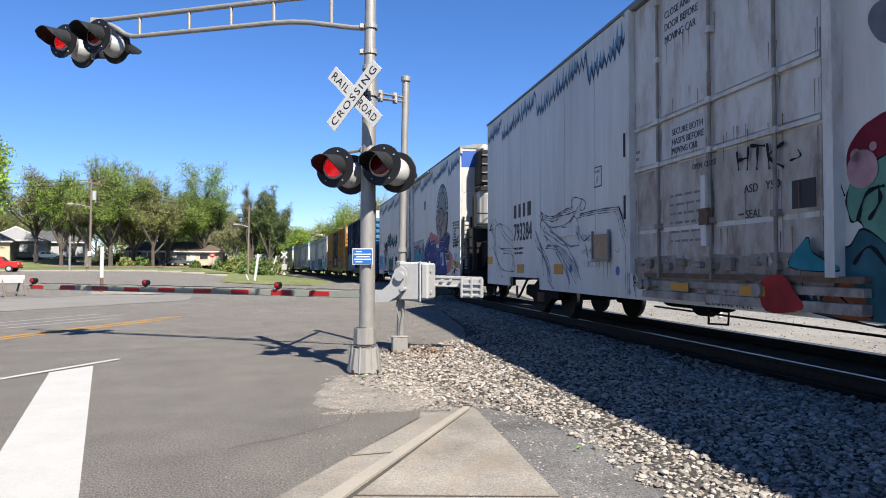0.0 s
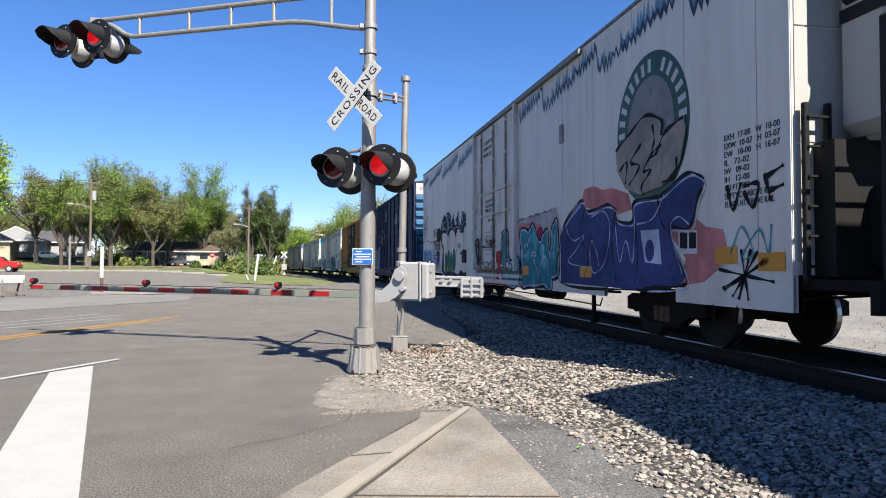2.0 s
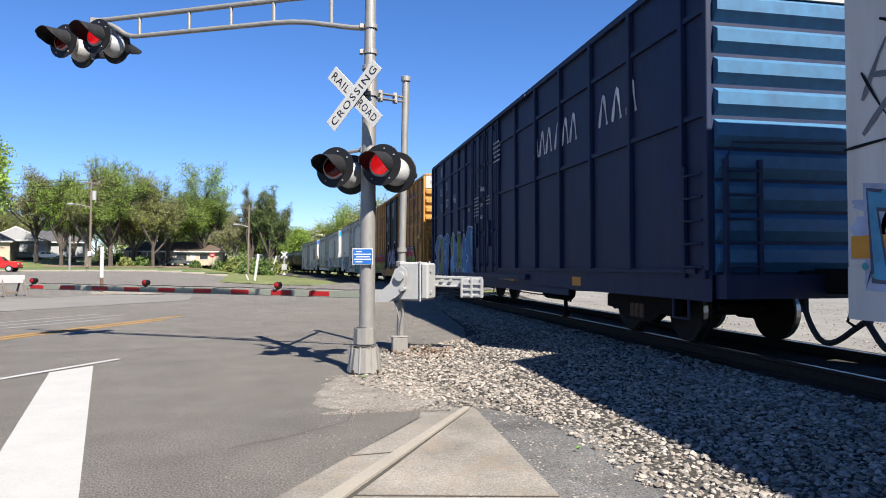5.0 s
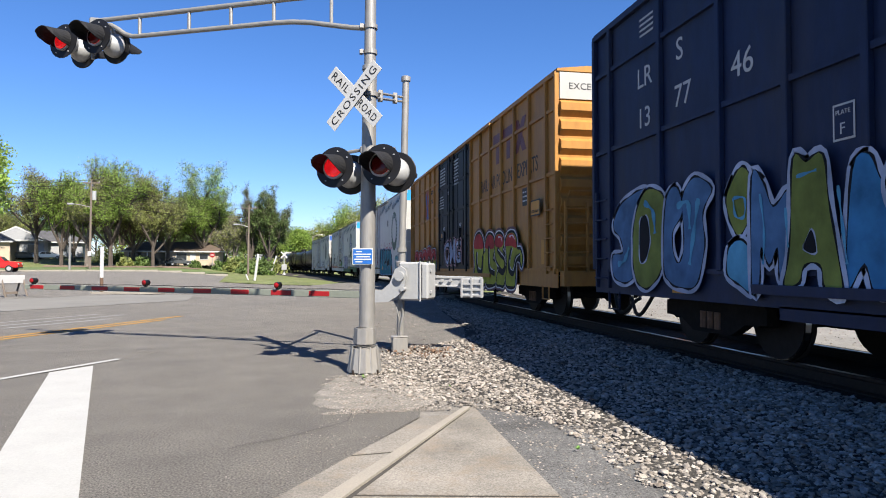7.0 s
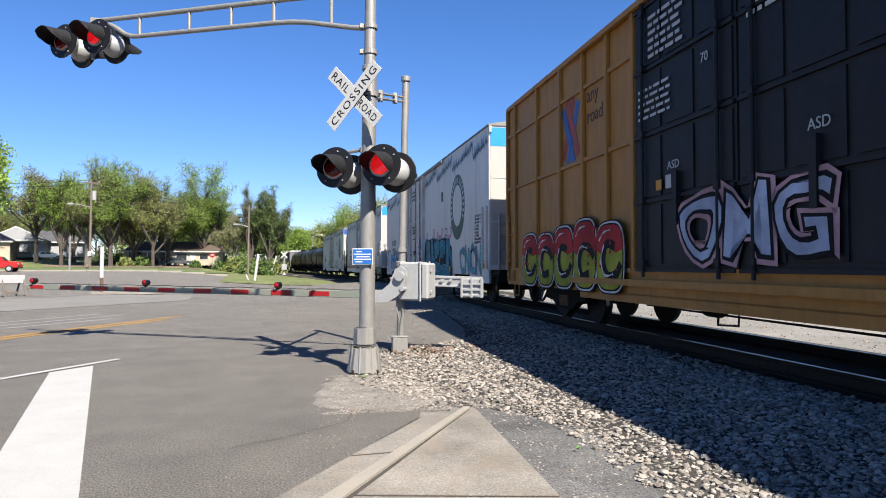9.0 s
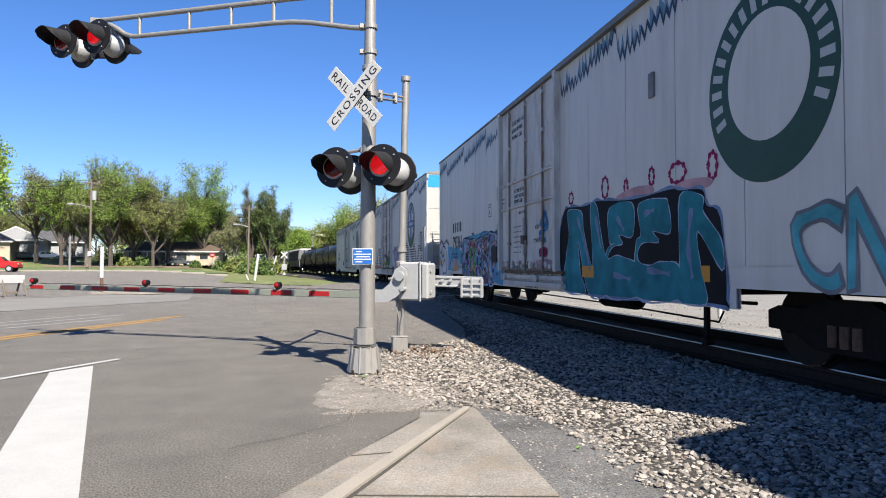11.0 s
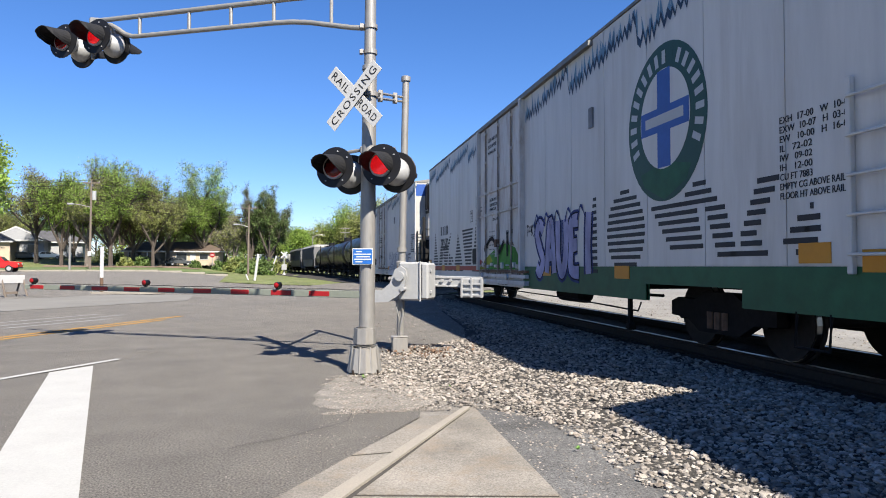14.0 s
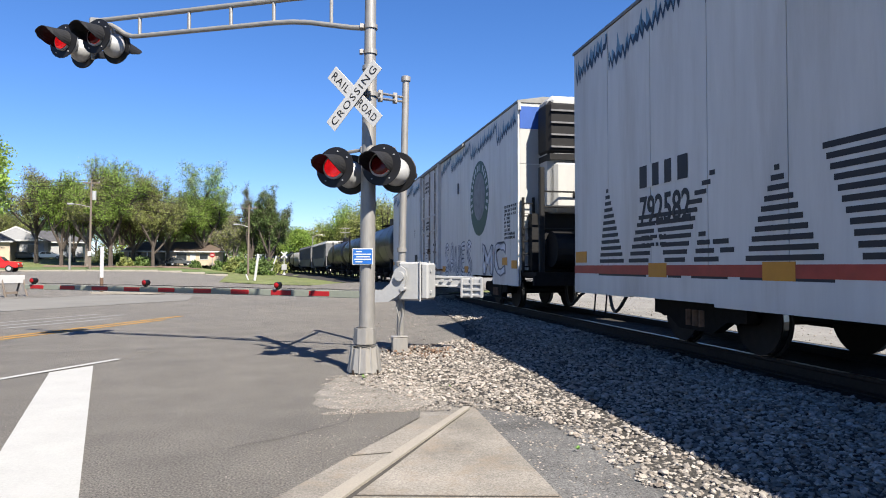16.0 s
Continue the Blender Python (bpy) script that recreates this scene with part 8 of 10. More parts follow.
# yellow boxcar
c = boxcar("faded yellow ribbed boxcar with black doors and graffiti", "ttx_yellow", "door_black", (7.1, 12.15), "ttx_yellow", None)
consist.append((c, 67.12))
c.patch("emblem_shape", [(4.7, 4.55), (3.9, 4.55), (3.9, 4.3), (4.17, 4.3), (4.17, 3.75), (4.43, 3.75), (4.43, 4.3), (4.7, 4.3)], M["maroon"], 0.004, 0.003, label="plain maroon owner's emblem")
c.patch("emblem_shape", [(3.8, 4.55), (2.9, 4.55), (2.9, 4.3), (3.2, 4.3), (3.2, 3.75), (3.5, 3.75), (3.5, 4.3), (3.8, 4.3)], M["maroon"], 0.004, 0.003)
c.patch("emblem_shape", [(2.85, 4.55), (2.55, 4.55), (1.95, 3.75), (2.25, 3.75)], M["maroon"], 0.004, 0.003)
c.patch("emblem_shape", [(2.25, 4.55), (1.95, 4.55), (2.55, 3.75), (2.85, 3.75)], M["maroon"], 0.0075, 0.003)
c.text("RAILCAR POOLING EXPERTS", 6.0, 3.15, 0.5, M["stencil"], 4.8, 0.004)
c.sbox("placard", 1.82, 2.24, 2.45, 2.86, 0.004, 0.01, M["stencil"], label="small black notice plate")
c.bars(2.2, 1.86, 2.78, 3, 0.1, 0.03, M["stencil_white"], 0.011)
c.sbox("warning_plate", 0.85, 1.45, 2.15, 2.5, 0.076, 0.08, M["stencil"])
c.sbox("warning_field", 0.88, 1.42, 2.18, 2.47, 0.081, 0.084, M["orange_plate"])
c.text("EXCESS HEIGHT", 1.38, 2.22, 0.09, M["stencil"], 0.45, 0.085)
c.sbox("yellow_plate", 0.76, 0.98, 1.1, 1.62, 0.004, 0.01, M["orange_plate"])
c.text("any", 13.98, 3.95, 0.36, M["stencil"], None, 0.004)
c.text("road", 13.98, 3.58, 0.36, M["stencil"], None, 0.004)
for ang, mt in ((62, "logo_blue"), (-62, "band_red")):
    for off in (-0.12, 0.12):
        a = radians(ang)
        dx, dy = math.cos(a) * 0.56, math.sin(a) * 0.62
        nx, ny = -math.sin(a), math.cos(a)
        poly = [(14.75 + sx * dx + nx * (off + s * 0.09), 3.6 + sx * dy + ny * (off + s * 0.09)) for sx, s in ((-1, -1), (1, -1), (1, 1), (-1, 1))]
        c.patch("emblem_stripe", poly, M["logo_blue"] if off < 0 else M["band_red"], 0.004 + (0.004 if ang > 0 else 0), 0.003)
spray(c, [(6.48, 0.575), (6.42, 1.07), (6.55, 1.58), (6.36, 1.9), (5.92, 1.99), (5.56, 1.82), (5.47, 1.54), (5.61, 1.31), (5.34, 1.44), (5.16, 1.34), (5.27, 0.59)], "lime", [(0.16, 'plum'), (0.1, 'white'), (0.065, 'black')], 0.081)
spray(c, [(5.17, 0.575), (5.22, 1.25), (5.26, 1.71), (4.95, 1.91), (4.51, 1.85), (4.34, 1.57), (4.52, 1.24), (4.14, 1.11), (4.18, 0.82), (4.32, 0.61)], "lime", [(0.16, 'plum'), (0.1, 'white'), (0.065, 'black')], 0.0818)
spray(c, [(4.15, 0.61), (4.06, 0.86), (3.73, 0.99), (4.22, 1.27), (4.3, 1.74), (4.04, 1.89), (3.61, 1.82), (3.5, 1.61), (3.62, 1.46), (3.36, 1.29), (3.29, 0.99), (3.51, 0.6), (3.82, 0.59)], "lime", [(0.16, 'plum'), (0.1, 'white'), (0.065, 'black')], 0.0826)
spray(c, [(3.3, 0.61), (3.22, 1.06), (3.28, 1.44), (3.35, 1.67), (3.14, 1.84), (2.74, 1.86), (2.5, 1.72), (2.43, 1.47), (2.17, 1.43), (2.04, 1.26), (2.1, 1.06), (2.21, 1.2), (2.51, 1.2), (2.58, 0.72), (2.71, 0.575)], "lime", [(0.16, 'plum'), (0.1, 'white'), (0.065, 'black')], 0.0834)
spray(c, [(6.52, 1.6), (6.36, 1.9), (5.92, 1.98), (5.56, 1.82), (5.47, 1.58), (5.93, 1.55)], "red", [], 0.0895)
spray(c, [(5.24, 1.57), (5.19, 1.75), (4.95, 1.9), (4.51, 1.85), (4.35, 1.56), (4.76, 1.52)], "red", [], 0.0895)
spray(c, [(4.28, 1.61), (4.25, 1.78), (4.01, 1.88), (3.61, 1.82), (3.53, 1.61), (3.88, 1.53)], "red", [], 0.0895)
spray(c, [(3.34, 1.56), (3.29, 1.71), (3.11, 1.83), (2.75, 1.85), (2.54, 1.72), (2.47, 1.49), (2.88, 1.55)], "red", [], 0.0895)
c.scrawl([[(6.17, 1.47), (6.22, 1.22), (6.05, 0.95), (5.66, 0.91), (5.52, 1.35)],
          [(4.85, 1.6), (4.9, 1.25), (4.77, 0.96), (4.31, 0.88)],
          [(4.05, 1.52), (3.81, 1.38), (3.43, 1.26), (3.36, 1.07), (3.58, 0.91), (3.97, 0.99)],
          [(2.81, 1.49), (3.01, 1.21), (3.02, 0.98), (2.7, 0.91), (2.51, 1.2), (2.17, 1.29)]], 0.085, PAINT["black"], 0.0905)
c.scrawl([[(6.09, 1.46), (6.12, 1.22), (5.98, 1.02), (5.7, 0.97)],
          [(4.8, 1.55), (4.82, 1.24), (4.71, 1.02), (4.31, 0.94)],
          [(3.96, 1.49), (3.73, 1.4), (3.39, 1.26), (3.32, 1.07)],
          [(2.75, 1.49), (2.95, 1.21), (2.93, 1.03), (2.7, 0.97), (2.48, 1.23), (2.17, 1.34)],
          [(3, 1.78), (2.75, 1.8), (2.59, 1.7)],
          [(3.96, 1.81), (3.72, 1.79), (3.62, 1.67)]], 0.022, PAINT["white"], 0.092)
bubble_letters(c, 17.5, 12.4, 0.68, 1.72, 5)

c.mural("OMG", 10.85, 8.1, 1.05, 2.0, PAINT["ice"], PAINT["black"], PAINT["pink"], 0.10, 0.06)
c.bars(11.9, 11.0, 3.6, 5, 0.10, 0.04, M["stencil_white"], 0.085)
c.bars(11.6, 10.7, 4.6, 6, 0.11, 0.05, M["stencil_white"], 0.085)
c.bars(9.4, 8.6, 4.6, 8, 0.11, 0.05, M["stencil_white"], 0.085)
c.text("70", 10.3, 3.55, 0.17, M["stencil_white"], None, 0.085)
c.text("ASD", 11.1, 2.35, 0.16, M["stencil_white"], None, 0.085)
c.text("ASD", 8.5, 2.35, 0.16, M["stencil_white"], None, 0.085)
c.sbox("tag_plate", 11.0, 11.14, 2.1, 2.28, 0.085, 0.09, M["sign_white"])
c.sbox("tag_plate", 11.25, 11.4, 2.1, 2.24, 0.085, 0.09, M["orange_plate"])

# white car with turquoise letters
c = reefer("white refrigerator car with turquoise graffiti letters", "793361", "plain", False, "stripe_cyan", door_at=-0.1)
consist.append((c, 87.98))
L = c.L
spray(c, [(7.39, 2.17), (6.82, 2.24), (6.32, 2.2), (6.27, 2.09), (6.82, 2.06), (7.33, 2.09)], "pink", [], 0.0163)
spray(c, [(5.84, 2.08), (5.42, 2.17), (4.89, 2.13), (4.86, 2.04), (5.21, 1.99), (5.72, 2.01)], "pink", [], 0.0163)
spray(c, [(9.91, 1.43), (9.8, 1.88), (9.6, 2.13), (9.28, 2.15), (8.67, 2.12), (8.2, 2.16), (7.71, 2.12), (6.82, 2.06), (5.8, 2.09), (5.57, 2.05), (5.05, 2), (4.96, 1.8), (4.68, 1.63), (4.58, 0.64), (4.92, 0.61), (8.53, 0.575), (9.68, 0.71)], "black", [(0.05, 'steel')], 0.017)
spray(c, [(9.68, 0.62), (9.57, 1.2), (9.41, 1.68), (9.48, 2.08), (8.84, 2.03), (8.71, 1.63), (8.34, 1.03), (8.43, 2.07), (8.16, 2.06), (7.95, 1.44), (7.77, 1.1), (7.81, 0.59), (8.53, 0.59), (8.96, 1.52), (8.9, 0.98), (8.69, 0.575)], "teal", [(0.018, 'ice')], 0.0186)
spray(c, [(7.67, 1.99), (6.9, 2.01), (6.88, 1.52), (7.34, 1.55), (7.22, 1.41), (7.59, 1.36), (7.74, 1.17), (7.41, 1.22), (6.84, 1.12), (6.73, 1), (6.74, 0.61), (7.83, 0.58), (7.79, 1.28), (7.47, 1.42), (7.68, 1.46)], "teal", [(0.018, 'ice')], 0.0188)
spray(c, [(6.67, 1.97), (5.97, 1.98), (5.84, 1.86), (5.81, 1.51), (6.28, 1.55), (6.11, 1.4), (6.6, 1.39), (6.73, 1.16), (6.43, 1.06), (6.07, 1.11), (5.6, 1.06), (5.59, 0.63), (6.76, 0.6), (6.77, 1.39), (6.62, 1.51)], "teal", [(0.018, 'ice')], 0.019)
spray(c, [(5.55, 1.97), (5.05, 1.92), (5.02, 1.71), (4.68, 1.39), (4.65, 1.01), (5.15, 1.5), (5.1, 1.06), (4.98, 0.6), (5.63, 0.62), (5.57, 1.06)], "teal", [(0.018, 'ice')], 0.0192)
c.scrawl([[(9.01, 1.94), (8.68, 1.47), (8.45, 0.99)],
          [(8.21, 1.91), (8, 1.36)],
          [(7.4, 1.83), (7.16, 1.61)],
          [(6.52, 1.81), (6.23, 1.85)],
          [(6.44, 1), (5.82, 0.95)],
          [(5.28, 1.79), (5.36, 1.33), (5.27, 0.9)],
          [(7.54, 0.92), (6.95, 0.86)]], 0.05, PAINT["steel"], 0.0215)
for u, h, a, b in ((7.84, 2.35, 0.12, 0.17), (7.09, 2.27, 0.06, 0.11), (6.3, 2.33, 0.07, 0.12), (5.62, 2.29, 0.2, 0.13), (4.83, 2.27, 0.09, 0.16), (9.31, 2.32, 0.1, 0.1)):
    ring = ellipse(u, h, a, b, 8)
    c.scrawl([ring + ring[:1]], 0.035, PAINT["cherry"], 0.0165)
spray(c, [(18.74, 1.35), (18.63, 1.75), (18.44, 1.94), (17.97, 1.99), (17.15, 2), (16.28, 2.02), (15.79, 2.06), (15.35, 2.03), (14.85, 1.97), (14.62, 2), (14.31, 2), (13.94, 1.86), (13.88, 0.575), (14.76, 0.64), (17.63, 0.59), (18.39, 0.72)], "sky", [], 0.0163)
c.cloud(L - 0.1, L - 4.0, 0.92, 1.72, PAINT["sky"], 0.0161, 8)
c.cloud(L - 0.3, L - 1.9, 0.9, 1.5, PAINT["ice"], 0.0167, 6)
c.cloud(L - 2.2, L - 3.7, 0.92, 1.3, PAINT["fog"], 0.0167, 7)
c.scrawl([[(L - 0.15, 1.9), (L - 0.5, 2.0), (L - 0.9, 1.85), (L - 1.4, 1.98), (L - 1.9, 1.8)]], 0.07, PAINT["grey"], 0.0158)
c.scrawl([[(L - 2.1, 1.7), (L - 2.3, 1.3), (L - 2.0, 1.1)], [(L - 2.5, 1.6), (L - 2.35, 1.2), (L - 2.6, 1.0)]], 0.03, PAINT["ink"], 0.0175)
spray(c, [(18.31, 1.93), (17.72, 1.97), (17.49, 1.9), (17.97, 1.87)], "ink", [], 0.0169)
spray(c, [(17.31, 2.05), (17.04, 2.07), (16.99, 1.98)], "ink", [], 0.0169)
spray(c, [(14.62, 1.97), (14.46, 2.02), (14.32, 1.97), (14.41, 1.91), (14.6, 1.92)], "ink", [], 0.0169)
spray(c, [(15.91, 2), (15.71, 2.06), (15.67, 2.01)], "ink", [], 0.0169)
spray(c, [(14.31, 1.38), (14.13, 1.41), (14.02, 1.36), (14.23, 1.34)], "ink", [], 0.0169)
spray(c, [(14.28, 1.05), (14.05, 1.07), (14, 1.01)], "ink", [], 0.0169)
spray(c, [(14.54, 0.9), (14.28, 0.87), (14.38, 0.81)], "ink", [], 0.0169)
spray(c, [(14.29, 1.81), (14.12, 1.84), (14.05, 1.8)], "ink", [], 0.0169)
spray(c, [(18.38, 1.87), (17.73, 1.84), (17.61, 1.62), (17.95, 1.52), (17.61, 1.38), (17.74, 1.08), (17.56, 0.83), (17.63, 0.59), (18.33, 0.65), (18.6, 1.08), (18.64, 1.55)], "steel", [(0.075, 'black'), (0.045, 'ice')], 0.0175, 75)
spray(c, [(17.55, 1.8), (16.94, 1.83), (16.75, 1.62), (16.85, 1.3), (16.94, 1.07), (16.82, 0.63), (17.18, 0.575), (17.51, 0.84), (17.61, 1.44)], "olive", [(0.075, 'black'), (0.045, 'ice')], 0.0181, 75)
spray(c, [(16.7, 1.76), (16.03, 1.84), (15.99, 1.57), (16.27, 1.49), (16.11, 1.27), (16.19, 1.07), (15.97, 0.87), (16.05, 0.575), (16.67, 0.61), (16.84, 1.07), (16.7, 1.4)], "steel", [(0.075, 'black'), (0.045, 'ice')], 0.0187, 75)
spray(c, [(15.95, 1.76), (15.5, 1.88), (15.29, 1.8), (15.3, 1.52), (15.56, 1.35), (15.3, 1.25), (15.31, 0.89), (15.38, 0.575), (15.89, 0.58), (15.95, 0.87), (15.66, 1.07), (15.94, 1.27)], "plum", [(0.075, 'black'), (0.045, 'ice')], 0.0193, 75)
spray(c, [(15.22, 1.92), (14.52, 1.86), (14.37, 1.7), (14.37, 1.38), (14.64, 1.11), (14.78, 1.07), (14.82, 0.6), (15.22, 0.58), (15.24, 1.25)], "steel", [(0.075, 'black'), (0.045, 'ice')], 0.0199, 75)
c.scrawl([[(17.73, 1.69), (18.04, 1.62), (18.25, 1.34), (18.12, 1.01), (17.68, 0.92)],
          [(17.38, 1.67), (17.16, 1.59), (17.16, 1.3), (17.38, 1.25)],
          [(17.28, 1.07), (17.07, 0.62)],
          [(16.03, 1.73), (16.46, 1.66), (16.52, 1.39), (16.16, 1.35)],
          [(16.52, 1.07), (16.17, 1.02)],
          [(16.57, 0.86), (16.05, 0.77)],
          [(15.36, 1.76), (15.72, 1.7), (15.8, 1.46), (15.37, 1.25), (15.37, 0.98), (15.81, 0.83)],
          [(15, 1.77), (15.04, 1.24), (15.03, 0.63)],
          [(14.97, 1.63), (14.52, 1.67), (14.47, 1.39), (14.86, 1.24)]], 0.018, PAINT["ice"], 0.0245)
spray(c, [(18.05, 1.46), (17.79, 1.51), (17.76, 1.32), (18.05, 1.27)], "black", [], 0.0242)
spray(c, [(17.27, 1.48), (17.11, 1.5), (17.08, 1.37), (17.25, 1.35)], "black", [], 0.0242)
spray(c, [(16.47, 1.47), (16.29, 1.5), (16.29, 1.36), (16.45, 1.35)], "black", [], 0.0242)
spray(c, [(16.3, 1.12), (16.08, 1.15), (16.17, 1.01)], "black", [], 0.0242)
spray(c, [(15.76, 1.46), (15.61, 1.49), (15.58, 1.38), (15.74, 1.36)], "black", [], 0.0242)
spray(c, [(15.73, 0.97), (15.58, 1.02), (15.6, 0.93)], "black", [], 0.0242)
c.scrawl([[(14.24, 1.57), (14.2, 1.49), (14.15, 1.56), (14.11, 1.48)],
          [(14.38, 0.95), (14.23, 0.97)],
          [(14.31, 0.95), (14.32, 0.83)],
          [(14.41, 0.81), (14.39, 0.71), (14.28, 0.83)]], 0.02, PAINT["ice"], 0.0185)
c.cloud(L - 0.3, L - 1.7, 0.75, 1.85, PAINT["white"], 0.0172, 7)
c.scrawl([[(L - 0.5, 1.0), (L - 0.4, 1.5), (L - 0.9, 1.8), (L - 1.5, 1.5), (L - 1.4, 0.9), (L - 0.9, 0.8), (L - 0.7, 1.1), (L - 1.1, 1.3)], [(L - 0.6, 1.5), (L - 0.8, 1.4), (L - 1.0, 1.55)]], 0.035, PAINT["black"], 0.026)
c.mural("CNCN", 8.0 - 4.5, 0.8, 0.8, 1.7, PAINT["aqua"], PAINT["grey"], None, 0.018, 0.05)
c.scrawl([[(10.95, 1.9), (10.7, 2.15), (10.55, 1.95), (10.8, 1.8), (10.95, 1.65), (10.6, 1.6)], [(10.75, 2.3), (10.7, 1.5)], [(11.0, 1.75), (10.5, 1.85), (10.6, 2.2)]], 0.05, PAINT["blue"], 0.062)
c.cloud(11.0, 10.5, 1.25, 1.45, PAINT["cherry"], 0.062, 5)
c.cloud(11.2, 10.2, 1.0, 1.2, PAINT["pink"], 0.0615, 5)

# white car with green emblem and barred pattern
c = reefer("white refrigerator car with green lower band and round emblem", "792582", "cross", False, "stripe_cyan", lower=("band_green", "car_white"))
consist.append((c, 113.35))
L = c.L
striped(c, [("c", 5.04, 1.59, 0.63), ("s", 1.21, 2.92, 3.64, 1.87, 3.10, 4.22), ("s", 1.77, 2.55, 3.68, 2.16, 2.95, 3.05), ("s", 1.10, 2.23, 2.61, 1.79, 2.51, 2.91), ("s", 1.10, 1.68, 2.56, 1.39, 1.92, 2.07),
            ("s", 1.38, 1.96, 2.23, 1.99, 1.56, 1.91), ("s", 1.21, 1.39, 1.61, 1.59, 0.94, 1.26), ("s", 1.10, 1.12, 1.39, 1.52, 0.97, 1.17), ("s", 1.55, 0.94, 1.26, 1.65, 1.11, 1.13), ("s", 0.95, 6.05, 6.5, 2.3, 6.1, 6.2)], h0=0.97, h1=2.4)
striped(c, [("s", 0.9, 20.48, 21.54, 2.36, 21.17, 21.21), ("s", 0.9, 19.9, 20.55, 1.85, 19.53, 20.05), ("s", 0.9, 18.95, 19.25, 1.85, 18.5, 19.65), ("s", 1.85, 18.45, 18.8, 2.2, 18.15, 18.25),
            ("s", 0.9, 17.9, 18.7, 1.5, 18.4, 18.5), ("s", 1.2, 17.75, 18.0, 1.45, 18.0, 18.35), ("s", 0.9, 16.27, 17.71, 2.1, 17.03, 17.09), ("s", 1.1, 15.2, 15.95, 2.2, 15.0, 16.42), ("t", 14.5, 0.55, 2.6)], h0=0.93, h1=2.7, step=0.105)
fat_word(c, [FAT[k] for k in "SAUEI"], 9.25, 6.1, 0.92, 1.95, ((0.20, "deepblue"), (0.155, "black"), (0.125, "lilac")), 0.019)
c.scrawl([[(9.3 - 0.6 * k, 1.9), (9.15 - 0.6 * k, 2.15), (8.95 - 0.6 * k, 1.95)] for k in range(5)], 0.03, PAINT["deepblue"], 0.0245)
c.scrawl([[(9.69, 1.94), (9.78, 1.97), (9.73, 1.85), (9.78, 1.73)],
          [(9.58, 1.95), (9.62, 1.83), (9.51, 1.85)],
          [(9.51, 1.96), (9.48, 1.72)],
          [(9.37, 1.97), (9.47, 1.84), (9.34, 1.71)],
          [(9.3, 1.96), (9.27, 1.84), (9.2, 1.99)]], 0.02, PAINT["black"], 0.02)
c.patch("spray_wedge", [(13.9, 0.98), (13.4, 1.25), (12.6, 1.45), (11.9, 1.6), (11.3, 1.62), (10.6, 1.5), (10.2, 1.2), (10.2, 0.98)], PAINT["leaf"], 0.0485, 0.001)
c.patch("spray_wedge", [(14.2, 0.95), (13.9, 0.95), (13.4, 1.25), (12.9, 1.36), (12.6, 1.2), (13.2, 1.0)], PAINT["lime"], 0.0505, 0.001)
c.patch("spray_wedge", [(14.6, 0.92), (14.15, 0.92), (13.7, 1.2), (13.9, 1.25), (14.3, 1.1)], M["band_red"], 0.0525, 0.001)
c.scrawl([[(13.4, 1.5), (12.6, 1.8), (12.0, 1.4), (11.5, 1.7)], [(11.2, 1.9), (11.2, 1.3)]], 0.06, PAINT["black"], 0.07)
c.sbox("red_line", L - 8.4, L, 0.93, 1.07, 0.0135, 0.018, M["band_red"], label="red band along the lower side")
c.sbox("white_line", L - 8.4, L, 0.60, 0.90, 0.0135, 0.018, M["car_white"])

# white car with unit
c = reefer("white refrigerator car with dark round emblem and refrigeration unit", "793000", "grey", True, "stripe_blue", 3.6, near_side=False, door_at=-0.85)
consist.append((c, 139.56))
fat_word(c, [FAT[k] for k in "SAUES"], 8.4, 4.4, 0.85, 1.75, ((0.15, "grey"), (0.115, "white"), (0.03, "ink")), 0.018)
c.mural("MC", 3.2, 1.0, 0.8, 1.7, PAINT["white"], PAINT["grey"], None, 0.018, 0.05)

s = 163.4
for k in range(3):
    consist.append((tank_car("black tank car with railed top walkway", M["tank_black"]), s))
    s += 16.5
consist.append((hopper("covered hopper car with white roof", M["hopper_grey"], M["tank_white"], 18.0), s + 0.6))
s += 20.0
consist.append((hopper("grey covered hopper car", M["hopper_grey"], M["hopper_grey"], 18.0), s + 0.6))
s += 20.0
consist.append((tank_car("white tank car with railed top walkway", M["tank_white"]), s + 0.4))
s += 16.7
for k in range(5):
    consist.append((tank_car("black tank car with railed top walkway", M["tank_black"]), s))
    s += 16.5




# ---- far side of the road ----
def out(bearing, dist):
    """A place by its bearing from the track's line (degrees, to the right) and its distance."""
    a = radians(bearing)
    return dist * math.sin(a), dist * math.cos(a)


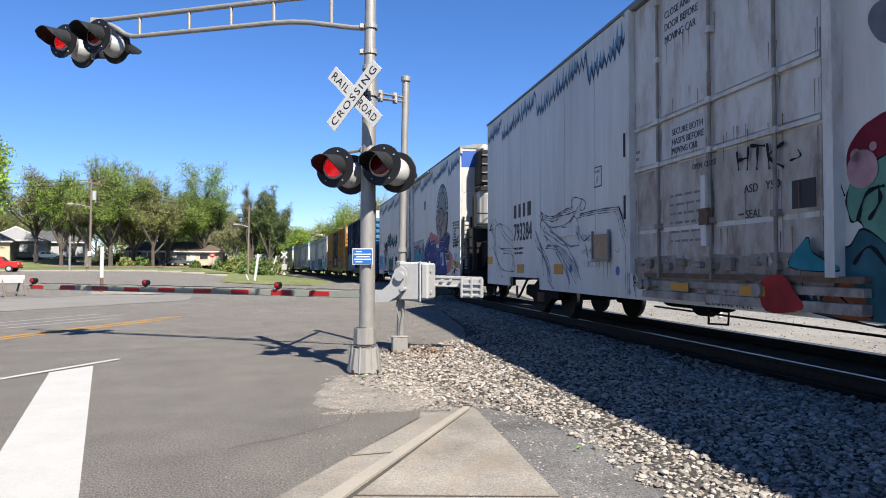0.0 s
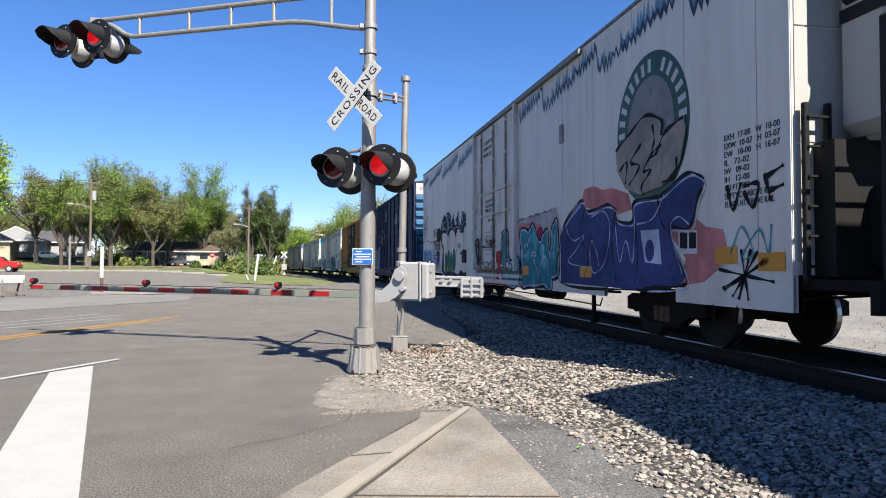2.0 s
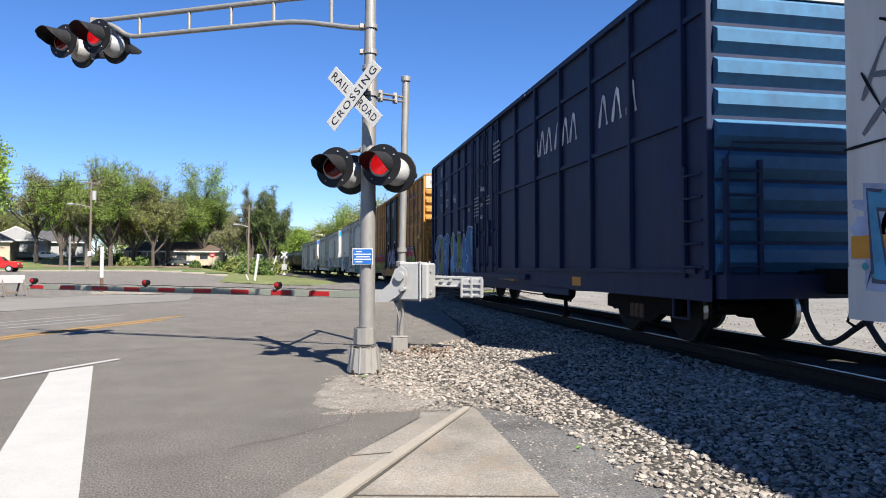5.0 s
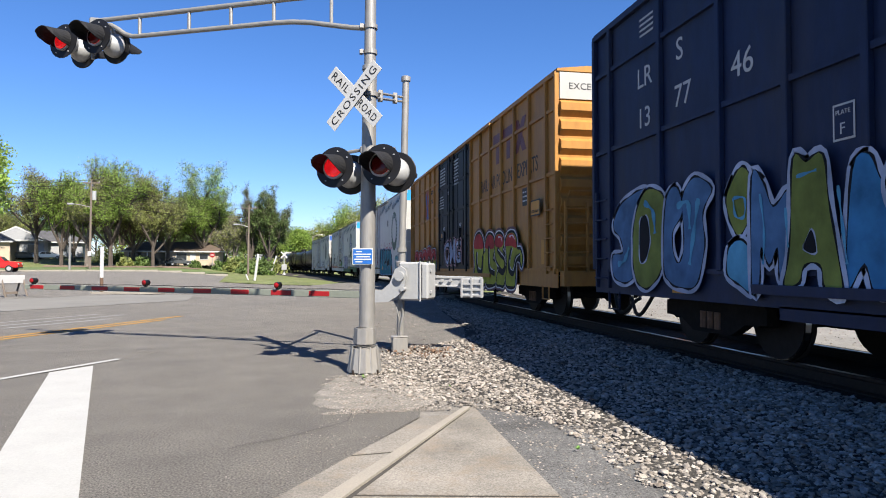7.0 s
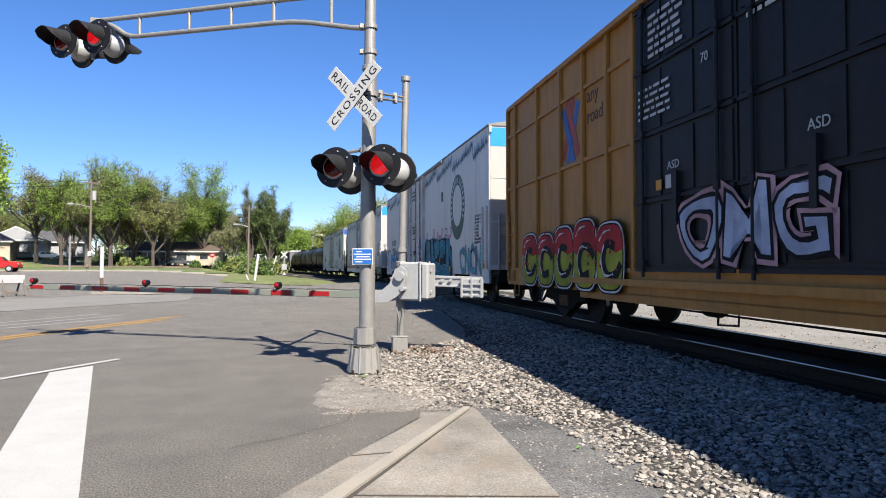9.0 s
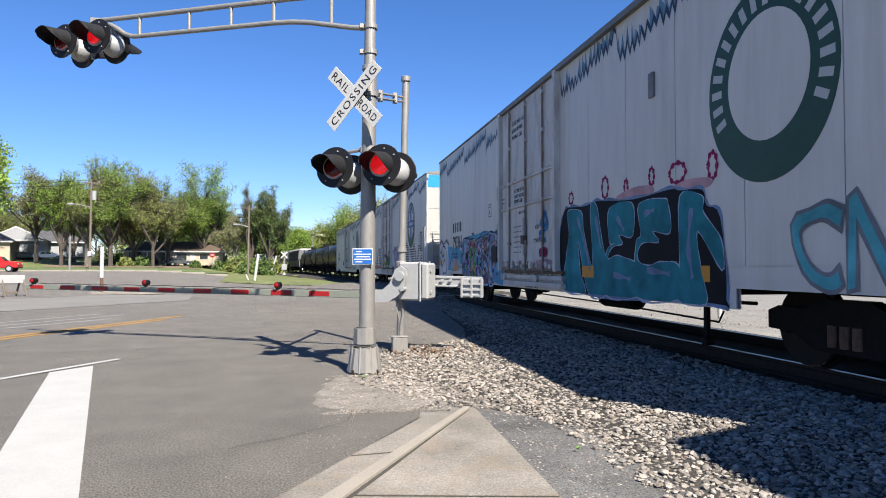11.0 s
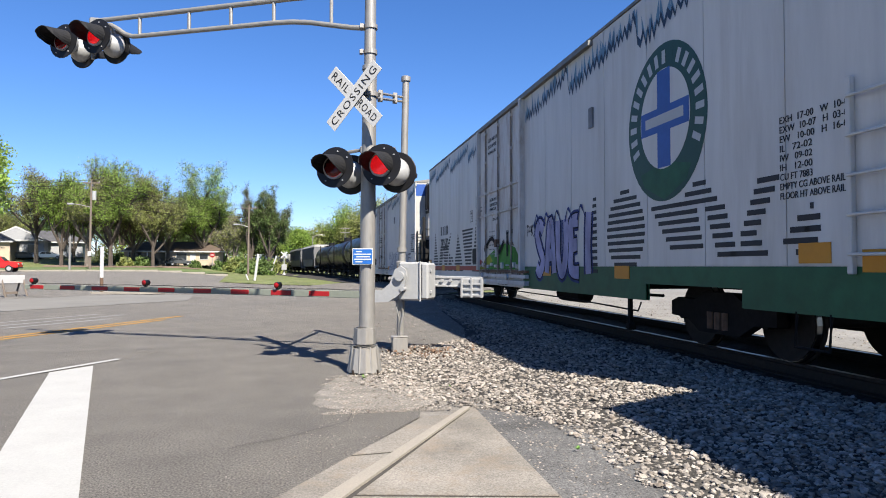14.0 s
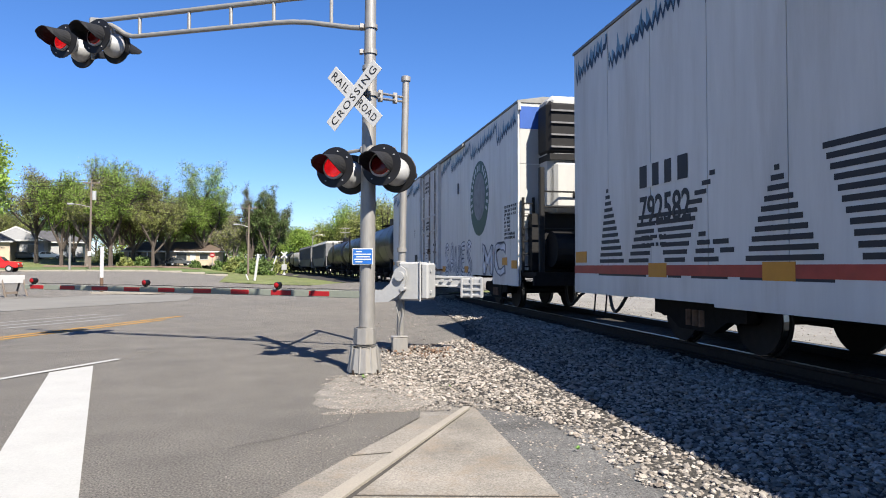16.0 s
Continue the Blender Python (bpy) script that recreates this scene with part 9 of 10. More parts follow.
def grow(rn, height, spread, first, bare):
    """Limbs of a tree: segments (start, end, radius, radius) and the twig tips."""
    segs, tips = [], []

    def limb(p, d, length, r, level):
        n = 3
        for i in range(n):
            q = p + d * (length / n)
            d2 = (d + Vector((rn.uniform(-0.25, 0.25), rn.uniform(-0.25, 0.25), rn.uniform(-0.05, 0.2)))).normalized()
            segs.append((p, q, r * (1 - 0.25 * i / n), r * (1 - 0.25 * (i + 1) / n)))
            if level < 3 and (i > 0 or level > 0):
                for _ in range(2 if level < 2 else 2):
                    side = Vector((rn.uniform(-1, 1), rn.uniform(-1, 1), rn.uniform(-0.1, 0.75))).normalized()
                    limb(q, (d2 * 0.45 + side).normalized(), length * rn.uniform(0.5, 0.72), r * 0.5, level + 1)
            p, d = q, d2
        tips.append(p)

    top = Vector((0, 0, height * first))
    segs.append((Vector((0, 0, -0.3)), Vector((0, 0, height * first * 0.5)), height * 0.022, height * 0.018))
    segs.append((Vector((0, 0, height * first * 0.5)), top, height * 0.018, height * 0.016))
    n = rn.randint(4, 6)
    for i in range(n):
        a = 2 * math.pi * i / n + rn.uniform(-0.4, 0.4)
        up = rn.uniform(0.5, 1.6)
        limb(top - Vector((0, 0, rn.uniform(0, height * first * 0.4))), Vector((math.cos(a), math.sin(a), up)).normalized(), height * 0.30 * (0.8 + 0.4 * rn.random()), height * 0.011, 0)
    limb(top, Vector((rn.uniform(-0.1, 0.1), rn.uniform(-0.1, 0.1), 1)), height * 0.34, height * 0.013, 0)
    # fit the spread and the height
    mx = max(max(abs(t.x), abs(t.y)) for t in tips)
    mz = max(t.z for t in tips)
    z0 = height * first * 0.6

    def fit(v):
        if v.z <= z0:
            return v
        return Vector((v.x * spread / mx, v.y * spread / mx, z0 + (v.z - z0) * (height * 0.96 - z0) / (mz - z0)))

    return [(fit(a), fit(b), r, s) for a, b, r, s in segs], [fit(t) for t in tips]


def tree(label, at, height, spread, leaf, seed, leaves=3200, size=0.34, first=0.28, bare=0.0, clump=1.0, category="tree", group="roadside trees"):
    rn = random.Random(seed)
    nr = np.random.RandomState(seed)
    ob = thing("tree", label, category, group, m=pose(at[0], at[1], land(*at) - 0.05, 0, 0, rn.uniform(0, 360)))
    segs, tips = grow(rn, height, spread, first, bare)
    if bare > 0:
        more = []
        for t in tips:
            for _ in range(3):
                d = Vector((rn.uniform(-1, 1), rn.uniform(-1, 1), rn.uniform(0, 1.4))).normalized() * height * 0.06
                more.append((t, t + d, 0.02, 0.01))
        segs = segs + more
    vs, fs = [], []
    for p, q, r0, r1 in segs:
        d = (q - p).normalized()
        u = d.orthogonal().normalized()
        w = d.cross(u)
        b = len(vs)
        n = 6 if r0 > 0.15 else 3
        for c, r in ((p, r0), (q, r1)):
            for k in range(n):
                a = 2 * math.pi * k / n
                vs.append(tuple(c + (u * math.cos(a) + w * math.sin(a)) * r))
        for k in range(n):
            fs.append((b + k, b + (k + 1) % n, b + n + (k + 1) % n, b + n + k))
    me = bpy.data.meshes.new("trunk")
    me.from_pydata(vs, [], fs)
    me.materials.append(M["bark"] if bare < 0.5 else M["twig"])
    t = new("trunk", me)
    t.parent = ob
    if leaves:
        tp = np.array([t[:] for t in tips])
        weight = nr.rand(len(tp)) ** 1.2 + 0.04
        leaves = int(leaves * 1.15)
        idx = nr.choice(len(tp), leaves, p=weight / weight.sum())
        pos = tp[idx] + nr.normal(0, 1, (leaves, 3)) * np.array([1, 1, 0.75]) * clump * spread * 0.11
        pos[:, 2] = np.clip(pos[:, 2], height * first * 0.5, height)
        a = nr.normal(0, 1, (leaves, 3))
        a /= np.linalg.norm(a, axis=1)[:, None]
        b = np.cross(a, nr.normal(0, 1, (leaves, 3)))
        b /= np.linalg.norm(b, axis=1)[:, None]
        sz = size * nr.uniform(0.5, 1.2, (leaves, 1))
        quad = np.stack([pos - a * sz * 0.6, pos + b * sz * 0.35, pos + a * sz * 0.6, pos - b * sz * 0.35], 1).reshape(-1, 3)
        me = bpy.data.meshes.new("crown")
        me.from_pydata(quad.tolist(), [], np.arange(leaves * 4).reshape(-1, 4).tolist())
        me.materials.append(M[leaf])
        cr = new("crown", me)
        cr.parent = ob
        tagged(cr, kind="stuff")
    return ob


TREES = [  # bearing, distance, height, spread, leaf, leaves, bare
    (-20.9, 136, 17.5, 6.5, "leaf_olive", 2000, 0.6), (-19.3, 130, 16.5, 6.0, "leaf", 3200, 0.2), (-17.6, 128, 19.0, 6.5, "leaf_olive", 1800, 0.7), (-16.0, 126, 19.6, 7.0, "leaf", 4600, 0.1),
    (-14.4, 132, 18.0, 6.0, "leaf_olive", 2600, 0.3), (-13.0, 127, 16.2, 5.5, "leaf_olive", 2800, 0.2), (-11.9, 135, 17.0, 5.0, "leaf", 2600, 0.3), (-9.2, 138, 21.0, 8.6, "leaf", 6200, 0.1),
    (-6.9, 130, 11.5, 4.5, "leaf_olive", 900, 0.9), (-7.7, 142, 14.0, 5.0, "leaf_olive", 1000, 0.8), (-5.6, 128, 17.2, 2.4, "leaf_dark", 1100, 0.4), (-4.1, 126, 16.8, 4.6, "leaf_dark", 3600, 0.3),
    (-3.6, 150, 11.5, 4.0, "leaf", 2400, 0.2), (-18.5, 142, 15.0, 6.0, "leaf_dark", 2800, 0.0), (-12.6, 146, 15.0, 6.5, "leaf_dark", 2800, 0.0), (-5.0, 146, 13.0, 6.0, "leaf_dark", 3000, 0.0),
    (-22.6, 185, 13.0, 6.0, "leaf_olive", 2600, 0.2), (-15.2, 150, 16.0, 7.0, "leaf_dark", 3000, 0.1), (-9.8, 155, 15.0, 8.0, "leaf_dark", 3200, 0.0), (-24.5, 185, 14.0, 7.0, "leaf_olive", 2600, 0.2)]
for i, (b, d, h, sp, leaf, n, bare) in enumerate(TREES):
    kind_words = {"leaf": "tall tree in fresh spring green beside the lot", "leaf_olive": "half-bare tree with olive spring buds beside the lot", "leaf_dark": "tall dark green tree behind the lot"}
    tree(kind_words[leaf], out(b, d), h, sp, leaf, 40 + i, int(n * 5.5), 0.25, 0.40 if b < -20 and d < 140 else 0.20 if d < 140 else 0.12, bare * 0.8, 0.62)
for i, (b, d, h, sp, leaf) in enumerate([(-1.6, 215, 14, 7, "leaf"), (-0.2, 235, 18, 8, "leaf_olive"), (1.0, 240, 19, 8, "leaf"), (2.4, 232, 25, 9, "leaf"), (3.4, 225, 26, 9, "leaf_olive"), (5.4, 222, 27, 9, "leaf_olive"),
                                         (6.6, 235, 27, 10, "leaf"), (8.2, 240, 26, 10, "leaf_olive"), (-3.0, 240, 15, 9, "leaf_olive"), (-5.5, 260, 17, 10, "leaf_dark"), (-8, 270, 17, 11, "leaf_dark"), (-11, 270, 17, 11, "leaf_dark"),
                                         (-14, 260, 17, 11, "leaf_dark"), (-17, 260, 17, 11, "leaf_dark"), (-20, 260, 17, 11, "leaf_dark"), (-23, 250, 16, 11, "leaf_dark"), (-26, 240, 16, 11, "leaf_dark")]):
    tree("distant tree behind the railway curve", out(b, d), h, sp, leaf, 90 + i, 9000, 0.5, 0.14, 0.0, 1.25, group="distant trees")
tree("young tree with bright fresh leaves near the road", (-21.3, 44.8), 10.6, 3.9, "leaf_fresh", 77, 26000, 0.20, 0.40, 0.0, 0.75, group="")


def bush(label, at, w, h, leaf, seed, n=900, size=0.3):
    nr = np.random.RandomState(seed)
    p = nr.normal(0, 1, (n, 3))
    p /= np.linalg.norm(p, axis=1)[:, None]
    p *= (0.45 + 0.55 * nr.rand(n, 1) ** 0.5) * (1 + 0.25 * np.sin(p[:, :1] * 7 + p[:, 2:] * 5))
    p = np.abs(p * [1, 1, 0]) * np.sign(p) * [w, w, 0] + np.c_[np.zeros(n), np.zeros(n), np.abs(p[:, 2]) * h]
    a = nr.normal(0, 1, (n, 3))
    a /= np.linalg.norm(a, axis=1)[:, None]
    b = np.cross(a, nr.normal(0, 1, (n, 3)))
    b /= np.linalg.norm(b, axis=1)[:, None]
    s = size * nr.uniform(0.5, 1.2, (n, 1))
    quad = np.stack([p - a * s * 0.6, p + b * s * 0.4, p + a * s * 0.6, p - b * s * 0.4], 1).reshape(-1, 3)
    me = bpy.data.meshes.new("bush")
    me.from_pydata(quad.tolist(), [], np.arange(n * 4).reshape(-1, 4).tolist())
    me.materials.append(M[leaf])
    o = new("bush", me)
    o.matrix_basis = pose(at[0], at[1], land(*at) - 0.05)
    return tagged(o, label, "bush", "undergrowth")


for i, (b, d, w, h, leaf) in enumerate([(-8.1, 122, 1.0, 1.5, "leaf_dark"), (-6.9, 120, 1.7, 2.4, "leaf_olive"), (-6.0, 118, 1.4, 1.8, "leaf_dark"), (-5.2, 120, 1.9, 2.6, "leaf_dark"), (-4.5, 118, 1.8, 2.8, "leaf_dark"),
                                        (-6.3, 121, 1.8, 3.0, "leaf_dark"), (-9.9, 124, 0.9, 1.1, "leaf_dark"), (-15.0, 126, 1.2, 1.4, "leaf_olive"),
                                        (-13.8, 130, 1.6, 1.6, "leaf_dark"), (-0.8, 190, 4, 6, "leaf_olive"), (0.5, 210, 5, 7, "leaf_olive")]):
    bush("ragged green bush at the edge of the lot", out(b, d), w, h, leaf, 300 + i, 1500, 0.34)

for i in range(22):
    bb = -21.5 + i * 0.86 + 0.3 * math.sin(i * 2.1)
    if -12.6 < bb < -8.6 or bb < -17.0:
        continue
    bush("tangled brush under the trees", out(bb, 146 + 5 * math.sin(i * 1.7)), 2.6, 3.2 + 1.2 * math.sin(i * 3.3), ("leaf_olive", "leaf_dark", "leaf")[i % 3], 700 + i, 1100, 0.34)
# fallen leaves and bare earth under the trees
sheet("earth_bank", [(-42, 112), (-26, 108), (-19, 110), (-19, 118), (-30, 122), (-46, 124)], 0.03, material("leaf_litter", (0.13, 0.09, 0.065), 0.95, 0, 2, 0.4, 0.3, 0.5, 8), "brown leaf litter under the trees")
sheet("concrete_apron", [(-13.4, 24.6), (-10.5, 24.7), (-5.7, 30.9), (-6.3, 36.1), (-9.6, 36.4), (-12.6, 32.7), (-15.5, 30.4)], 0.012, material("pale_apron", (0.135, 0.13, 0.12), 0.9, 0, 30, 0.15, 0.5, 0.2, 60), "pale worn concrete apron beside the road", category="pavement")
bm = bmesh.new()
isl = [(-11.6, 37.0), (-9.0, 36.2), (-7.9, 37.0), (-8.4, 38.6), (-10.6, 39.2)]
prism(bm, isl, 0.14, Matrix.Translation((0, 0, land(-9.5, 37.5) - 0.02)))
bmesh.ops.bevel(bm, geom=[e for e in bm.edges], offset=0.04, segments=2, affect="EDGES")
tagged(part("kerb_island", bm, M["curb"]), "pale concrete kerb island in the lot", "kerb", "", "structure")
sheet("grass_bank", [(-48, 87), (-14, 86), (-13, 104), (-26, 107), (-48, 112)], 0.03, material("bank_grass", (0.075, 0.10, 0.035), 0.9, 0, 4, 0.3, 0.2, 0.4, 20), "mown grass bank behind the lot")

# kerb along the back of the lot
for k in range(14):
    x0 = -48 + k * 2.65
    kx = (x0 + x0 + 2.6) / 2
    ky = 84.2 + 0.02 * (kx + 48) 
    bm = bmesh.new()
    box(bm, -1.3, 1.3, -0.15, 0.15, -0.1, 0.17, 0.03)
    o = part("kerb", bm, M["curb"])
    o.matrix_basis = pose(kx, ky, land(kx, ky))
    tagged(o, "pale concrete kerb stone behind the lot", "kerb", "lot kerbs", "structure")

# houses
M["siding"] = material("grey_siding", (0.24, 0.245, 0.255), 0.7, 0, 5, 0.08)
M["brick_tan"] = material("tan_brick", (0.33, 0.27, 0.20), 0.85, 0, 12, 0.15, 1, 0.2, 20)
M["shingle"] = material("grey_shingles", (0.0564, 0.0564, 0.0609), 0.85, 0, 6, 0.2, 1)
M["shingle_brown"] = material("brown_shingles", (0.0703, 0.0517, 0.04), 0.85, 0, 6, 0.2, 1)
M["trim"] = material("white_trim", (0.3528, 0.3528, 0.3432), 0.5, vary=0.05)
M["pane"] = material("dark_glass_and_carport_shade", (0.0192, 0.0224, 0.0256), 0.12, vary=0.1)


def house(label, at, turn, width, depth, wall_h, roof_h, wall, roof, gable=False, windows=(), doors=(), carport=None):
    ob = thing("house", label, "house", "houses", m=pose(at[0], at[1], land(*at) - 0.1, 0, 0, turn))
    w, d = width / 2, depth / 2
    bm = bmesh.new()
    box(bm, -w, w, -d, d, 0, wall_h)
    part("wall", bm, wall, ob)
    bm = bmesh.new()
    o = 0.6
    if gable:
        for s in (0,):
            prism(bm, [(-w - o, wall_h), (w + o, wall_h), (0, wall_h + roof_h)], depth + 2 * o, Matrix(((1, 0, 0, 0), (0, 0, -1, d + o), (0, 1, 0, 0), (0, 0, 0, 1))))
    else:
        lo = [bm.verts.new((x, y, wall_h)) for x, y in ((-w - o, -d - o), (w + o, -d - o), (w + o, d + o), (-w - o, d + o))]
        r0, r1 = bm.verts.new((-w + d * 0.8, 0, wall_h + roof_h)), bm.verts.new((w - d * 0.8, 0, wall_h + roof_h))
        bm.faces.new((lo[0], lo[1], r1, r0))
        bm.faces.new((lo[1], lo[2], r1))
        bm.faces.new((lo[2], lo[3], r0, r1))
        bm.faces.new((lo[3], lo[0], r0))
        bm.faces.new(lo[::-1])
    rf = part("roof", bm, roof, ob)
    bm = bmesh.new()
    box(bm, -w - o, w + o, -d - o - 0.03, -d - o + 0.03, wall_h - 0.2, wall_h + 0.05)
    part("fascia", bm, M["trim"], rf)
    if gable:
        bm = bmesh.new()
        m = Matrix(((1, 0, 0, 0), (0, 0, -1, -d - o - 0.01), (0, 1, 0, 0), (0, 0, 0, 1)))
        for s in (-1, 1):
            q = [(s * (w + o), wall_h), (0, wall_h + roof_h), (0, wall_h + roof_h - 0.3), (s * (w + o - 0.5), wall_h)]
            prism(bm, q if s > 0 else q[::-1], 0.05, m)
        part("barge_board", bm, M["trim"], rf)
        bm = bmesh.new()
        prism(bm, [(-w * 0.92, wall_h), (w * 0.92, wall_h), (0, wall_h + roof_h * 0.92)], 0.02, Matrix(((1, 0, 0, 0), (0, 0, -1, -d - o - 0.005), (0, 1, 0, 0), (0, 0, 0, 1))))
        part("gable_wall", bm, wall, ob)
    for x, z, ww, hh in windows:
        bm = bmesh.new()
        box(bm, x - ww / 2 - 0.1, x + ww / 2 + 0.1, -d - 0.06, -d + 0.05, z - 0.1, z + hh + 0.1)
        win = part("window", bm, M["trim"], ob)
        bm = bmesh.new()
        box(bm, x - ww / 2, x + ww / 2, -d - 0.08, -d - 0.061, z, z + hh)
        part("pane", bm, M["pane"], win)
    for x, ww in doors:
        bm = bmesh.new()
        box(bm, x - ww / 2, x + ww / 2, -d - 0.06, -d + 0.05, 0.1, 2.15)
        part("door", bm, M["trim"], ob)
    if carport:
        x0, x1 = carport
        # no real depth: a dark slab on the wall paints the carport's shade
        bm = bmesh.new()
        box(bm, x0, x1, -d - 0.02, -d + 0.1, 0.1, wall_h - 0.25)
        part("carport_opening", bm, M["pane"], ob, "flat dark panel standing in for the carport's shade")
        for x in (x0, (x0 + x1) / 2, x1):
            bm = bmesh.new()
            box(bm, x - 0.09, x + 0.09, -d - 0.5, -d - 0.32, 0, wall_h)
            part("carport_post", bm, M["trim"], ob)
    return ob


house("low tan brick ranch house with brown roof", out(-11.3, 140), 8, 17.5, 8, 2.7, 1.9, M["brick_tan"], M["shingle_brown"], False, ((5.2, 1.2, 1.4, 0.9), (1.2, 1.0, 1.8, 1.3)), ((3.2, 1.0),), (-8.0, -1.5))
house("grey house with white-trimmed front gable", out(-21.9, 152), 14, 9.0, 9, 3.4, 2.6, M["siding"], M["shingle"], True, ((-2.4, 1.2, 1.2, 1.5), (2.6, 1.2, 1.6, 1.4)), ((0.3, 1.1),))
house("grey house wing with low dark roof", out(-19.8, 157), 14, 11.0, 8, 3.0, 2.4, M["siding"], M["shingle"], False, ((2.0, 1.1, 1.4, 1.4),), ((-1.5, 1.0),), (-4.8, -2.6))
house("beige house with low grey roof", out(-24.6, 146), 14, 12.0, 9, 3.6, 2.4, M["brick_tan"], M["shingle"], False, ((3.0, 1.1, 1.4, 1.4),), ())


# vehicles
def vehicle(name, label, at, turn, paint, tall=False, length=4.7):
    ob = thing(name, label, "car", "parked cars", m=pose(at[0], at[1], land(*at) + 0.0, 0, 0, turn))
    k = length / 4.7
    pm = material(name + "_paint", paint, 0.25, 0.1, 20, 0.04)
    if tall:
        low = [(-2.3, 0.45), (2.3, 0.45), (2.35, 0.95), (2.2, 1.12), (1.0, 1.18), (-2.25, 1.18), (-2.35, 0.8)]
        cab = [(-1.9, 1.17), (1.0, 1.17), (0.35, 1.72), (-1.7, 1.74), (-2.0, 1.45)]
    else:
        low = [(-2.3, 0.35), (2.3, 0.35), (2.35, 0.7), (2.1, 0.85), (1.1, 0.95), (-1.7, 0.98), (-2.25, 0.9), (-2.35, 0.6)]
        cab = [(-1.75, 0.96), (1.1, 0.94), (0.4, 1.42), (-0.9, 1.45), (-1.4, 1.3)]
    for nm, poly, w, mt in (("body", low, 1.78, pm), ("cabin", cab, 1.5, pm)):
        bm = bmesh.new()
        prism(bm, [(x * k, z) for x, z in poly], w, Matrix(((1, 0, 0, 0), (0, 0, -1, w / 2), (0, 1, 0, 0), (0, 0, 0, 1))))
        bmesh.ops.bevel(bm, geom=bm.edges[:], offset=0.07, segments=2, affect="EDGES")
        part(nm, bm, mt, ob)
    zc = [z for _, z in cab]
    for s in (-1, 1):
        for x0, x1 in ((-1.2, -0.35), (-0.28, 0.5)):
            bm = bmesh.new()
            top = max(zc) - 0.1
            poly = [(x0 * k, min(zc) + 0.06), (x1 * k, min(zc) + 0.06), ((x1 - (0.3 if x1 > 0 else 0)) * k, top), ((x0 + (0.2 if x0 < -1 else 0)) * k, top)]
            prism(bm, poly, 0.01, Matrix(((1, 0, 0, 0), (0, 0, -1, s * 0.755 + 0.005), (0, 1, 0, 0), (0, 0, 0, 1))))
            part("side_window", bm, M["pane"], ob)
    bm = bmesh.new()
    a, b = Vector((cab[1][0] * k + 0.0, 0, cab[1][1])), Vector((cab[2][0] * k, 0, cab[2][1]))
    d = (b - a).normalized()
    nrm = Vector((d.z, 0, -d.x))
    q = [a.lerp(b, 0.12) + nrm * 0.012, a.lerp(b, 0.88) + nrm * 0.012]
    vs = [bm.verts.new(p + Vector((0, s, 0))) for p, s in ((q[0], -0.64), (q[0], 0.64), (q[1], 0.6), (q[1], -0.6))]
    bm.faces.new(vs)
    part("windscreen", bm, M["pane"], ob)
    for x in (-1.45 * k, 1.45 * k):
        for s in (-1, 1):
            bm = bmesh.new()
            r = 0.38 if tall else 0.32
            rod(bm, (x, s * 0.70, r), (x, s * 0.92, r), r, None, 20)
            whl = part("wheel", bm, M["cable"], ob)
            bm = bmesh.new()
            rod(bm, (x, s * 0.90, r), (x, s * 0.93, r), r * 0.6, None, 14)
            part("rim", bm, M["silver"], whl)
    for s in (-0.6, 0.6):
        bm = bmesh.new()
        box(bm, 2.28 * k, 2.36 * k, s - 0.18, s + 0.18, (0.8 if tall else 0.62), (0.95 if tall else 0.76), 0.02)
        part("headlight", bm, M["trim"], ob)
    bm = bmesh.new()
    box(bm, 2.30 * k, 2.40 * k, -0.8, 0.8, 0.42, 0.55, 0.03)
    part("bumper", bm, M["black_paint"], ob)
    return ob


vehicle("pickup_suv", "bright red sport utility vehicle parked on the lot", (-35.0, 81.5), 4, (0.55, 0.02, 0.02), True, 4.5)
vehicle("sedan", "white sedan parked before the grey house", out(-20.1, 146), 8, (0.75, 0.75, 0.74), False, 5.2)
vehicle("sedan", "dark grey sedan parked before the grey house", out(-21.6, 147), 20, (0.05, 0.055, 0.06), False, 5.0)
vehicle("sedan", "dark car in the ranch house drive", out(-11.1, 133), 30, (0.06, 0.065, 0.07), False, 4.6)


